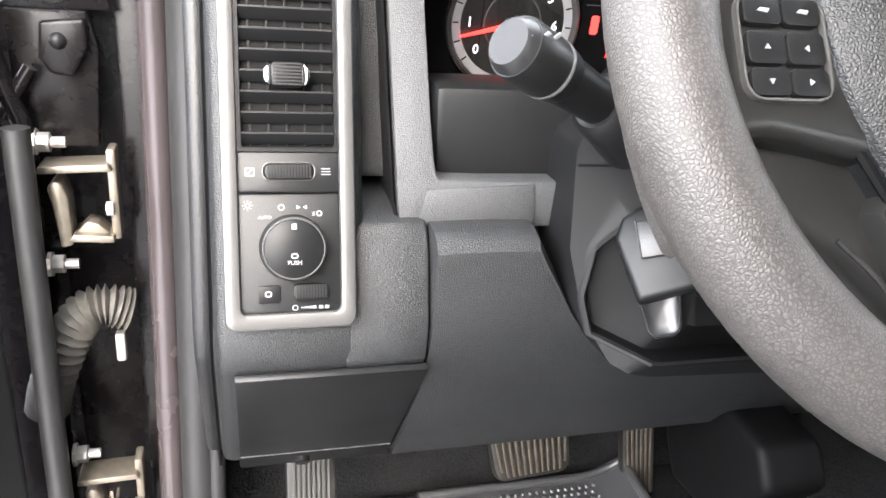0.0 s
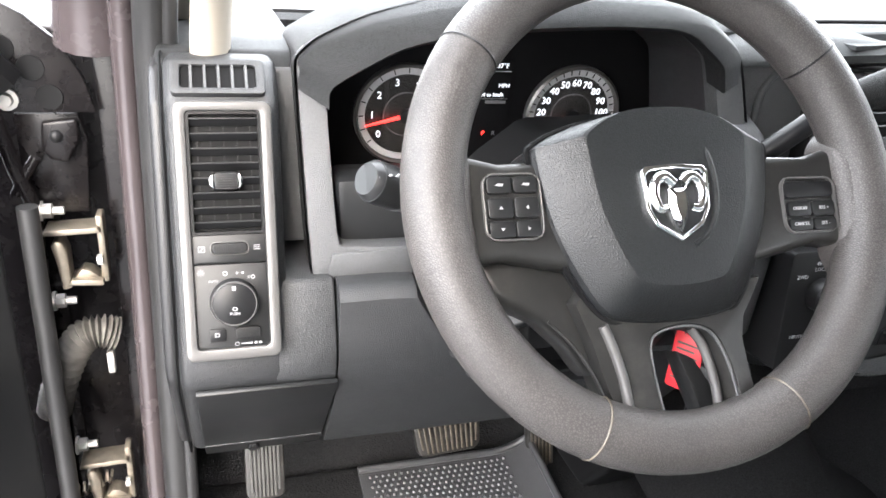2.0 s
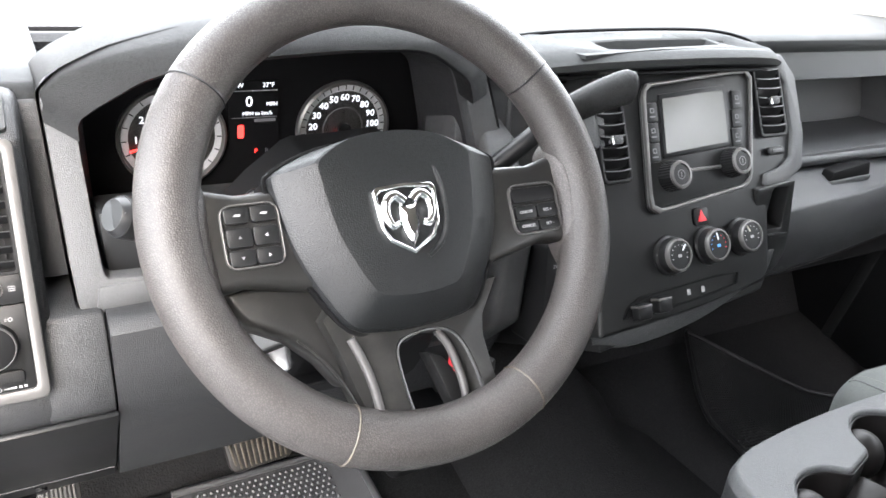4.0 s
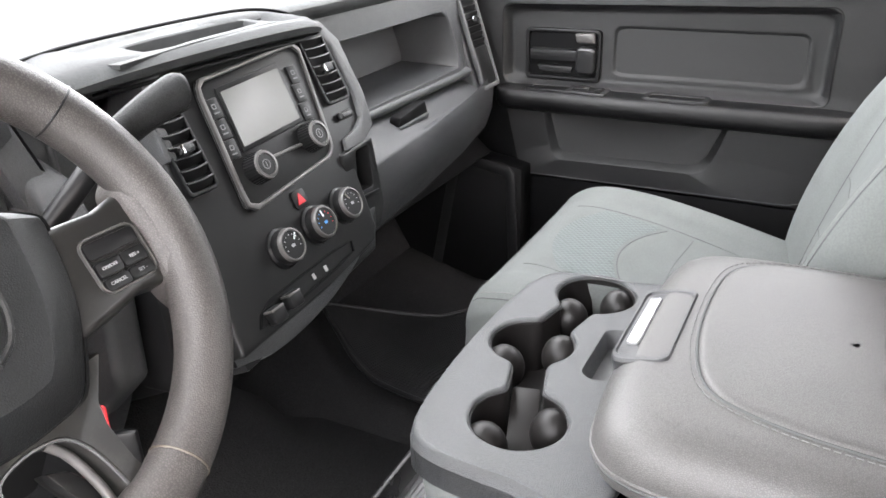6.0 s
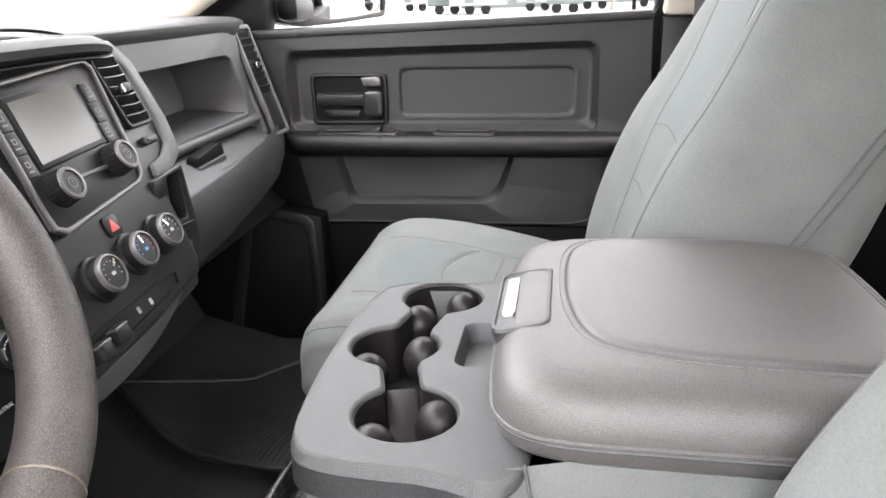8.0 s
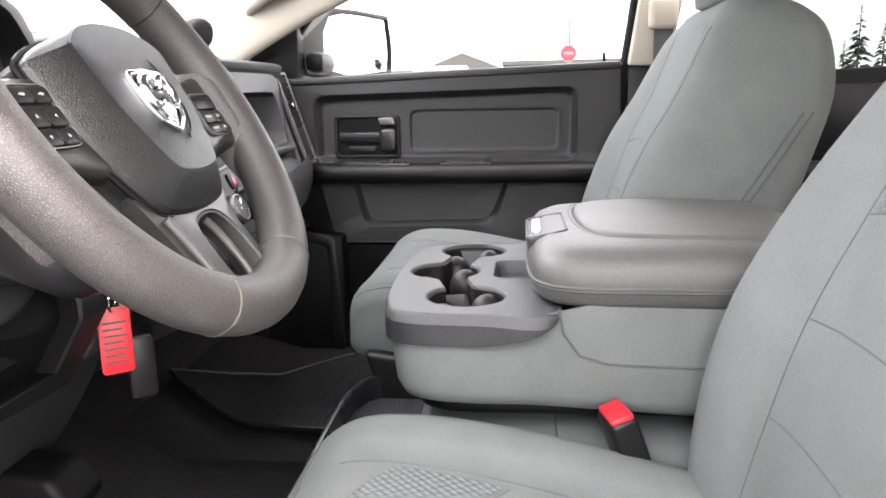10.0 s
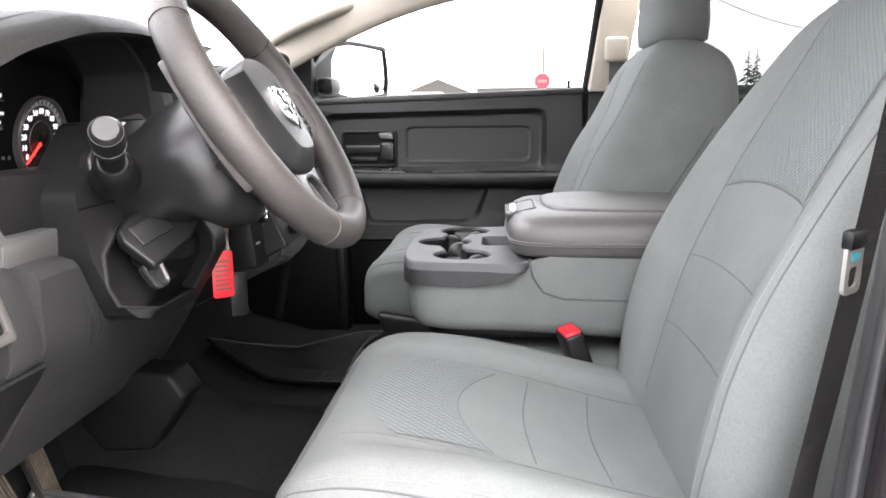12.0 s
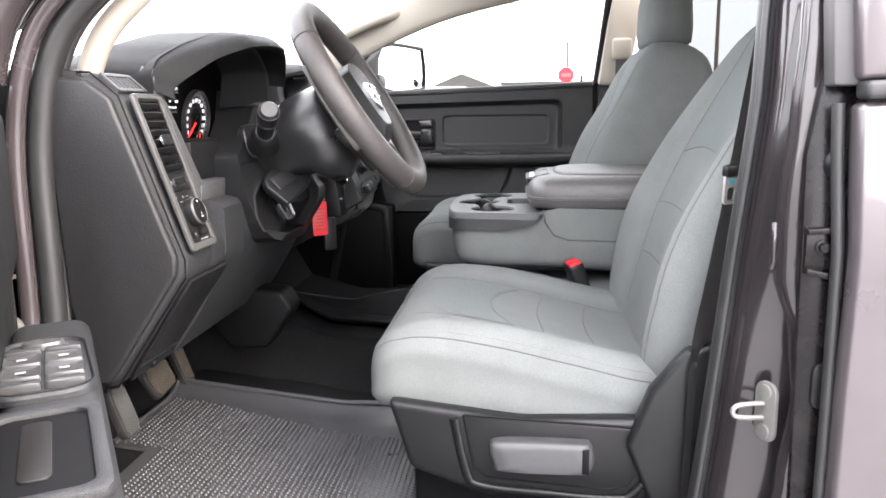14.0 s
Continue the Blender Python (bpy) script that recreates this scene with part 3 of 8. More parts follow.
# Flat dark plate stands in for the shade inside the grip.
part("grip_dark_plate", put(slab(rrect(0.078, 0.034, 0.005, 3, -0.138, 0.0), -0.003, 0.0012), AM), DARK, pk)
part("window_switch", put(slab(rrect(0.034, 0.018, 0.004, 3, -0.070, 0.0), 0.001, 0.008, 0.003), AM), PANEL, pk)
part("switch_tip", put(slab(rrect(0.010, 0.014, 0.003, 3, -0.058, 0.0), 0.006, 0.0095, 0.002), AM), SILVER, pk)
for v_ in (-0.008, 0.010):
    part("lock_switch", put(slab(rrect(0.014, 0.013, 0.004, 3, -0.032, v_), 0.001, 0.006, 0.002), AM), PANEL, pk)
cupf = part("pull_cup", put(ring(rrect(0.126, 0.046, 0.007, 3, 0.122, 0.0), rrect(0.104, 0.030, 0.005, 3, 0.122, 0.0), -0.006, 0.0035, 0.0015), AM), DOORTRIM, armrest)
# Dark plate again, painting the shade of a hollow cup.
part("cup_dark_plate", put(slab(rrect(0.104, 0.030, 0.005, 3, 0.122, 0.0), -0.003, 0.0012), AM), DARK, cupf)
# window glass and frame
pw = quad("window_3", [(0.945, 0.42, 1.60), (0.945, -0.51, 1.63), (0.90, -0.56, 1.97), (0.88, 0.02, 1.93)], TINT, "tinted front passenger door window", "window")
part("window_frame", join(tube([(0.945, -0.500, 1.60), (0.93, -0.515, 1.72), (0.895, -0.545, 1.98)], 0.014, 8),
                          tube([(0.95, 0.415, 1.59), (0.925, 0.24, 1.80), (0.885, 0.02, 1.95), (0.87, -0.25, 1.99), (0.885, -0.55, 1.99)], 0.014, 8)), DARK, pdoor, smooth=80)
part("mirror_patch", slab([(0.46, 1.60), (0.30, 1.60), (0.29, 1.64), (0.285, 1.76), (0.30, 1.76), (0.46, 1.66)], 0.895, 0.955, 0.006, axis="x"), DARK, pdoor)
part("lock_knob", tube([(0.925, -0.452, 1.62), (0.925, -0.452, 1.665)], 0.004, 8), DARK, pdoor)

# rear passenger door
rdoor = thing("door_2", (0.93, -1.1, FLOOR), "closed black rear passenger door trim with window", "door", kind="structure")
part("panel", slab([(-0.62, 0.85), (-0.62, 1.60), (-1.65, 1.64), (-1.65, 0.85)], 0.90, 0.99, 0.006, axis="x"), DARK, rdoor)
part("inset", slab(rrect(0.50, 0.16, 0.02, 4, -0.98, 1.50), 0.892, 0.9, 0.003, axis="x"), PANEL, rdoor)
part("armrest", slab(rrect(0.80, 0.05, 0.02, 4, -1.0, 1.38), 0.83, 0.9, 0.012, axis="x"), PANEL, rdoor)
part("latch_lever", slab(rrect(0.10, 0.045, 0.012, 4, -0.72, 1.52), 0.87, 0.9, 0.006, axis="x"), BLACK, rdoor)
quad("window_4", [(0.945, -0.62, 1.60), (0.945, -1.62, 1.63), (0.88, -1.45, 1.98), (0.90, -0.66, 1.98)], PRIVACY, "tinted rear passenger door window", "window")
part("window_frame", tube([(0.945, -1.62, 1.62), (0.90, -1.48, 1.98)], 0.02, 8), DARK, rdoor)

# ---- dashboard ----
GLOVE = mat("grey_glove_box_plastic", (0.034, 0.035, 0.037), 0.36, grain=0.4, grain_size=0.0016, kind="cell", vary=0.12, groove=0.72, spec=0.55)
dash = thing("dashboard", (0.0, 0.40, 1.10), "charcoal grained truck dashboard with grey trim and silver bezels", "dashboard")
# top pad from end to end, paler on the passenger side for windshield glare
top = [(0.738, 1.622), (0.70, 1.638), (0.60, 1.649), (0.50, 1.653), (0.38, 1.6525), (0.300, 1.650), (0.280, 1.644), (0.283, 1.630), (0.305, 1.600), (0.42, 1.59), (0.72, 1.56)]
part("top_pad", slab([(y, z) for y, z in top], -0.245, 0.742, 0.006, axis="x"), PADTOP, dash)
part("top_pad", slab([(y + (0.035 if y < 0.45 else 0), z - 0.004) for y, z in top], 0.742, 0.845, 0.008, 3, axis="x"), PADTOP, dash)
tl = [(0.72, 1.55), (0.72, 1.600), (0.50, 1.606), (0.36, 1.612), (0.315, 1.608), (0.300, 1.590), (0.33, 1.54), (0.6, 1.50)]
part("top_pad", slab(tl, -0.79, -0.660, 0.006, axis="x"), HOOD, dash)
part("top_pad", slab([(0.72, 1.54), (0.72, 1.586), (0.56, 1.590), (0.46, 1.590), (0.45, 1.56)], -0.680, -0.235, 0.004, axis="x"), HOOD, dash)
# driver end pod: side cap, face
pod = [(0.340, 1.606), (0.296, 1.6050), (0.2605, 1.5745), (0.1865, 1.360), (0.188, 1.335), (0.296, 1.180), (0.318, 1.176), (0.345, 1.30), (0.350, 1.50)]
part("end_pod", slab(pod, -0.783, -0.687, 0.010, 3, axis="x"), DASH, dash)
podlow = [(0.330, 1.432), (0.236, 1.430), (0.2115, 1.424), (0.2025, 1.408), (0.1865, 1.360), (0.188, 1.335), (0.296, 1.180), (0.318, 1.176), (0.345, 1.30)]
part("end_pod_foot", slab(podlow, -0.700, -0.6445, 0.003, 2, axis="x"), DASH, dash)
capo = [(0.345, 1.600), (0.300, 1.597), (0.268, 1.572), (0.195, 1.365), (0.197, 1.340), (0.300, 1.190), (0.325, 1.185), (0.350, 1.30), (0.356, 1.50)]
part("end_cap", slab(capo, -0.795, -0.781, 0.006, 3, axis="x"), ENDCAP, dash)
part("cap_seam", tube([(-0.7845, y, z) for y, z in pod[:7]], 0.0014, 6), DARK, dash)
part("pod_inner_wall", slab([(0.302, 1.596), (0.262, 1.44), (0.36, 1.43), (0.37, 1.60)], -0.690, -0.652, 0.004, axis="x"), DASH, dash)
part("inner_block", slab([(0.36, 1.44), (0.25, 1.43), (0.25, 1.38), (0.34, 1.22), (0.55, 1.2), (0.6, 1.48)], -0.645, -0.20, 0.004, axis="x"), DARK, dash)

# silver bezel with air vent and switches
VB = basis((-0.735, 0.183, 1.367), (1, 0, 0), (0, 0.0695, 0.209))  # w points to the driver
ob, ib = rrect(0.080, 0.221, 0.007, 4, 0, 0.1105), rrect(0.061, 0.203, 0.004, 4, 0, 0.1115)
bezel = part("side_bezel", put(ring(ob, ib, 0.0, 0.007, 0.0022, 2), VB), SILVER, dash)
vent = part("vent_box", put(ring(rrect(0.0612, 0.104, 0.002, 2, 0, 0.161), rrect(0.056, 0.099, 0.002, 2, 0, 0.161), -0.006, 0.004), VB), BLACK, bezel)
part("vent_back", put(slab(rrect(0.056, 0.099, 0.002, 2, 0, 0.161), -0.006, -0.004), VB), DARK, vent)
for k in range(8):
    v = 0.1175 + k * 0.0124
    sl = loft([[(x, a, b) for a, b in ((-0.0046, -0.0012), (0.0044, -0.0006), (0.0050, 0.0002), (0.0044, 0.0009), (-0.0046, 0.0009))] for x in (-0.0276, -0.0265, 0.0265, 0.0276)])
    part("slat", put(sl, VB @ Matrix.Translation((0, v, 0.0020)) @ Matrix.Rotation(radians(52), 4, "X")), SLAT, vent)
for k in range(5):
    part("inner_vane", put(box(-0.0006, 0.0006, -0.048, 0.048, -0.005, -0.002), VB @ Matrix.Translation((-0.022 + 0.011 * k, 0.161, 0))), BLACK, vent)
kn = part("vent_knob", put(slab(rrect(0.019, 0.0150, 0.003, 4, 0.0, 0.1545), 0.004, 0.012, 0.002), VB), BLACK, vent)
for k in range(7):
    part("knob_rib", put(box(-0.0088, 0.0088, -0.0004, 0.0004, 0.0118, 0.0126), VB @ Matrix.Translation((0, 0.1485 + 0.002 * k, 0))), SLAT, kn)
for sx in (-1, 1):
    part("knob_end", put(slab([(sx * 0.0095, 0.1470), (sx * 0.0135, 0.1505), (sx * 0.0142, 0.1545), (sx * 0.0135, 0.1585), (sx * 0.0095, 0.1620)], 0.004, 0.0095, 0.002), VB), CHROME, kn)
p1 = part("dimmer_panel", put(slab(rrect(0.0612, 0.0245, 0.002, 2, 0, 0.0965), 0.0, 0.003, 0.0006), VB), PANEL, bezel)
tw = part("thumb_wheel", put(slab(rrect(0.0300, 0.0095, 0.004, 4, 0.0, 0.0970), 0.002, 0.0065, 0.002), VB), BLACK, p1)
part("wheel_rim", put(ring(rrect(0.0325, 0.0115, 0.005, 4, 0.0, 0.0970), rrect(0.0305, 0.0098, 0.004, 4, 0.0, 0.0970), 0.002, 0.0045, 0.0005), VB), SILVER, tw)
for k in range(15):
    part("wheel_rib", put(box(-0.0004, 0.0004, -0.0042, 0.0042, 0.0062, 0.0070), VB @ Matrix.Translation((-0.0126 + 0.0018 * k, 0.0970, 0))), SLAT, tw)
p2 = part("lamp_panel", put(slab(rrect(0.0612, 0.0735, 0.002, 2, 0, 0.0465), 0.0, 0.003, 0.0006), VB), PANEL, bezel)
KM = VB @ Matrix.Translation((0.0015, 0.0505, 0.003))
hk = part("headlamp_knob", put(lathe([(0.0205, -0.001), (0.0205, 0.0035), (0.0195, 0.009), (0.0185, 0.0125), (0.0165, 0.0138), (0.0, 0.0140)], 40), KM), BLACK, p2)
part("knob_ring", put(lathe([(0.0192, 0.0105), (0.0190, 0.0128), (0.0183, 0.0136), (0.0178, 0.0130)], 40), KM), SILVER, hk)
part("knob_mark", put(box(-0.0014, 0.0014, 0.0118, 0.0152, 0.0136, 0.0144), KM), WHITE, hk)
text("PUSH", 0.0036, KM @ Matrix.Translation((0, -0.0084, 0.0141)), p2, WHITE)
part("knob_icon", put(ring(rrect(0.0042, 0.0032, 0.0014, 3, 0, -0.0042), rrect(0.0028, 0.0018, 0.0008, 3, 0, -0.0042), 0.0140, 0.0143), KM), WHITE, hk)
text("AUTO", 0.0030, VB @ Matrix.Translation((-0.0150, 0.0690, 0.0031)), p2, WHITE)
sb = part("cargo_switch", put(slab(rrect(0.0134, 0.0112, 0.0015, 3, -0.0135, 0.0218), 0.003, 0.0050, 0.0008), VB), BLACK, p2)
part("switch_icon", put(ring(rrect(0.0040, 0.0036, 0.0012, 3, -0.0140, 0.0222), rrect(0.0026, 0.0022, 0.0008, 3, -0.0140, 0.0222), 0.0050, 0.0053), VB), WHITE, sb)
dwl = part("dimmer_wheel", put(slab(rrect(0.0215, 0.0100, 0.003, 3, 0.0118, 0.0230), 0.003, 0.0072, 0.002), VB), BLACK, p2)
for k in range(11):
    part("wheel_rib", put(box(-0.0004, 0.0004, -0.0040, 0.0040, 0.0070, 0.0078), VB @ Matrix.Translation((0.0028 + 0.0018 * k, 0.0230, 0))), SLAT, dwl)


def ring_icon(u, v, r):
    return ring(circle(r, 18, u, v), circle(r * 0.70, 18, u, v), 0.003, 0.0033)


icons = [ring_icon(-0.0050, 0.0752, 0.0020), ring_icon(0.0022, 0.0128, 0.0018),
         join(ring_icon(-0.0250, 0.0766, 0.0015), *[put(box(0.0021, 0.0032, -0.0002, 0.0002, 0.003, 0.0033), Matrix.Translation((-0.0250, 0.0766, 0)) @ Matrix.Rotation(k * math.pi / 4, 4, "Z")) for k in range(8)]),
         join(slab([(0.0042, 0.0740), (0.0066, 0.0752), (0.0042, 0.0764)], 0.003, 0.0033), slab([(0.0104, 0.0740), (0.0080, 0.0752), (0.0104, 0.0764)], 0.003, 0.0033)),
         join(ring(rrect(0.0036, 0.0036, 0.0016, 3, 0.0180, 0.0712), rrect(0.0022, 0.0022, 0.001, 3, 0.0180, 0.0712), 0.003, 0.0033), *[box(0.0135, 0.0156, 0.0700 + 0.0010 * k, 0.0703 + 0.0010 * k, 0.003, 0.0033) for k in range(3)]),
         slab([(0.0056, 0.0126), (0.0150, 0.0120), (0.0150, 0.0138), (0.0056, 0.0130)], 0.003, 0.0033), box(0.0168, 0.0192, 0.0118, 0.0138, 0.003, 0.0033), box(0.0206, 0.0230, 0.0118, 0.0138, 0.003, 0.0033)]
for bm_ in icons:
    part("icon", put(bm_, VB), WHITE, p2)
part("icon", put(join(ring(rrect(0.0056, 0.0050, 0.0004, 1, -0.0232, 0.0968), rrect(0.0046, 0.0040, 0.0003, 1, -0.0232, 0.0968), 0.003, 0.0033), slab([(-0.0254, 0.0950), (-0.0250, 0.0946), (-0.0210, 0.0986), (-0.0214, 0.0990)], 0.003, 0.0033)), VB), WHITE, p1)
part("icon", put(join(*[box(0.0198, 0.0254, 0.0950 + 0.0017 * k, 0.0955 + 0.0017 * k, 0.003, 0.0033) for k in range(3)]), VB), WHITE, p1)

# small demister vent above the bezel
DV = basis((-0.737, 0.2775, 1.5905), (1, 0, 0), (0, 0.756, 0.655))
dv = part("demister_vent", put(ring(rrect(0.078, 0.036, 0.004, 3), rrect(0.063, 0.024, 0.003, 3), -0.004, 0.004, 0.0012), DV), DASH, dash)
part("vent_back", put(slab(rrect(0.063, 0.024, 0.003, 3), -0.002, 0.0008), DV), DARK, dv)
for k in range(5):
    part("slat", put(box(-0.0011, 0.0011, -0.012, 0.012, 0.0, 0.0036), DV @ Matrix.Translation((-0.0230 + k * 0.0115, 0, 0)) @ Matrix.Rotation(radians(8), 4, "Y")), FRAME, dv)

# lower fuse cover and knee panel
LP = basis((-0.707, 0.187, 1.332), (1, 0, 0), (0, -0.105, 0.153))
part("fuse_cover", put(slab([(-0.064, -0.002), (-0.062, -0.178), (0.060, -0.178), (0.064, -0.002)], -0.002, 0.004, 0.002), LP), PANEL, dash)
part("cover_fold", put(tube([(-0.0615, -0.150, 0.0042), (0.0590, -0.150, 0.0042)], 0.0009, 6), LP), DASH, dash)
part("lock_button", put(lathe([(0.006, 0.0), (0.006, 0.006), (0.004, 0.0065), (0.0, 0.0055)], 16), LP @ Matrix.Translation((-0.012, -0.165, 0.002))), BLACK, dash)
KN = [(-0.643, 1.424), (-0.600, 1.425), (-0.572, 1.424), (-0.560, 1.404), (-0.543, 1.370), (-0.528, 1.350), (-0.505, 1.341), (-0.40, 1.331), (-0.30, 1.325), (-0.215, 1.322)]
rings = []
for x, zt in KN:
    front = [(0.230, zt)]
    yt = lambda z: 0.186 if z > 1.345 else 0.186 + (1.345 - z) ** 2 * 1.2 + (1.345 - z) * 0.40
    lip = 0.012 if zt > 1.39 else 0.006
    front += [(yt(zt) + 0.018, zt - 0.001), (yt(zt) + 0.006, zt - lip * 0.4), (yt(zt - lip), zt - lip)]
    zb = 1.186
    for k in range(1, 8):
        z = zt - lip + (zb - zt + lip) * k / 7
        front.append((yt(z), z))
    front += [(yt(zb) + 0.016, zb - 0.004), (0.36, 1.20), (0.36, zt)]
    rings.append([(x, y, z) for y, z in front])
part("knee_panel", loft(rings), DASH, dash, smooth=35)

# instrument binnacle: leaning grey frame, hood, recess, dials
BB = basis((0, 0.222, 1.416), (1, 0, 0), (0, -0.043, 1.0))
iv = 1.0009


def bz(x, z):
    return (x, (z - 1.416) * iv)


opening0 = [bz(*p) for p in ((-0.634, 1.450), (-0.641, 1.458), (-0.654, 1.596), (-0.650, 1.606), (-0.634, 1.619), (-0.600, 1.643), (-0.551, 1.660), (-0.49, 1.667), (-0.43, 1.670), (-0.37, 1.667),
                            (-0.344, 1.660), (-0.300, 1.632), (-0.292, 1.622), (-0.268, 1.555), (-0.250, 1.500), (-0.250, 1.450))]
outer0 = [bz(*p) for p in ((-0.658, 1.417), (-0.6635, 1.423), (-0.677, 1.610), (-0.676, 1.622), (-0.661, 1.637), (-0.622, 1.656), (-0.56, 1.673), (-0.49, 1.680), (-0.43, 1.683), (-0.36, 1.679),
                          (-0.322, 1.670), (-0.278, 1.642), (-0.264, 1.626), (-0.236, 1.555), (-0.222, 1.500), (-0.222, 1.417))]


# Camera eye early in the walk; the frame is fitted to its view.
CAMERA_EYE = Vector((-0.743, -0.406, 1.742))


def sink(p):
    """Slides the outboard upper corner deeper along camera sight lines, behind the vent pod."""
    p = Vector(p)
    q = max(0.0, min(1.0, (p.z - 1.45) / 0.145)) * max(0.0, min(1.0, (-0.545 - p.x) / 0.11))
    return p + (p - CAMERA_EYE) * (0.056 * q / (p.y - CAMERA_EYE.y))


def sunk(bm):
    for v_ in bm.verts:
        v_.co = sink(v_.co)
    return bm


def finer(pts):
    """Rounds the corners a little: each corner becomes three points."""
    out = []
    n_ = len(pts)
    for i in range(n_):
        a, b, c = Vector(pts[i - 1]), Vector(pts[i]), Vector(pts[(i + 1) % n_])
        out += [tuple(b.lerp(a, 0.28)), tuple(b * 0.5 + b.lerp(a, 0.28) * 0.25 + b.lerp(c, 0.28) * 0.25), tuple(b.lerp(c, 0.28))]
    return out


opening, outer = finer(opening0), finer(outer0)
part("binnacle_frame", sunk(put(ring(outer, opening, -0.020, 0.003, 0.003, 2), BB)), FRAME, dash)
part("binnacle_ledge", put(slab([bz(*p) for p in ((-0.650, 1.420), (-0.646, 1.446), (-0.570, 1.449), (-0.566, 1.420))], -0.01, 0.0050, 0.002, 2), BB), FRAME, dash)
top_i = [i for i, (x, v) in enumerate(outer) if v > 0.18]


def visor(i, src, dy, dz, k=1.0):
    """Point of the hood above outline point i; dy reaches towards the driver in the middle."""
    x, v = src[i]
    f = max(0.0, min(1.0, (x + 0.677) / 0.415))
    b = math.sin(math.pi * f) ** 0.6 * k if 0 < f < 1 else 0.0
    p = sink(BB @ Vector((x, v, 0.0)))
    return Vector((p.x, p.y + dy * b, p.z + dz * b))


rows_ = [[visor(i, opening, 0, 0.0) + Vector((0, 0.012, 0)) for i in top_i], [visor(i, opening, -0.046, -0.012) for i in top_i], [visor(i, opening, -0.053, -0.008) for i in top_i],
         [visor(i, outer, -0.050, -0.016) for i in top_i], [visor(i, outer, -0.036, -0.004) for i in top_i], [visor(i, outer, 0.0, 0.003) + Vector((0, 0.004, 0)) for i in top_i],
         [visor(i, outer, 0, 0) + Vector((-0.003, 0.100, 0.003)) for i in top_i], [visor(i, outer, 0, 0) + Vector((-0.008, 0.22, -0.026)) for i in top_i], [visor(i, outer, 0, 0) + Vector((-0.015, 0.34, -0.100)) for i in top_i]]
part("binnacle_hood", loft(rows_, closed=False), HOOD, dash, smooth=50)
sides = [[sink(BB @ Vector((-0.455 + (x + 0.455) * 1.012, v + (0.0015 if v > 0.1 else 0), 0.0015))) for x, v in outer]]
for q in (0.5, 1.0):
    sides.append([Vector((p.x * (1 - 0.03 * q) - 0.012 * q, p.y + 0.28 * q, 1.40 + (p.z - 1.40) * (1 - 0.22 * q))) for p in sides[0]])
part("hood_side", loft(sides, caps=False), HOOD, dash, smooth=60)
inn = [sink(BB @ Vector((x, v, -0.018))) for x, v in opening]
deep = [Vector((-0.452 + (p.x + 0.452) * 0.95, 0.345 - (p.z - 1.5) * 0.25, 1.55 + (p.z - 1.55) * 0.93)) for p in inn]
part("binnacle_recess", loft([inn, deep], caps=False), DASH, dash, smooth=30)
# Paler panel laid over the recess wall, in place of light on it.
part("recess_lit_wall", slab([(0.312, 1.592), (0.262, 1.612), (0.242, 1.560), (0.242, 1.44), (0.318, 1.44)], -0.276, -0.262, 0.004, 2, axis="x"), FRAME, dash, smooth=30)
part("bridge_panel", slab([(-0.252, 1.40), (-0.258, 1.600), (-0.236, 1.628), (-0.150, 1.634), (-0.152, 1.40)], 0.238, 0.262, 0.008, 3, axis="y"), FRAME, dash)
part("bridge_rib", tube(spline([(-0.205, 0.237, 1.42), (-0.212, 0.237, 1.56), (-0.206, 0.238, 1.60), (-0.180, 0.239, 1.618), (-0.150, 0.239, 1.622)], 5), 0.004, 8), FRAME, dash, smooth=80)
CP = basis((-0.455, 0.345, 1.535), (1, 0, 0), (0, -0.12, 1.0))
cl = part("cluster_panel", put(slab(rrect(0.375, 0.205, 0.03, 4, 0, 0.0), -0.004, -0.001), CP), GAUGE, dash)


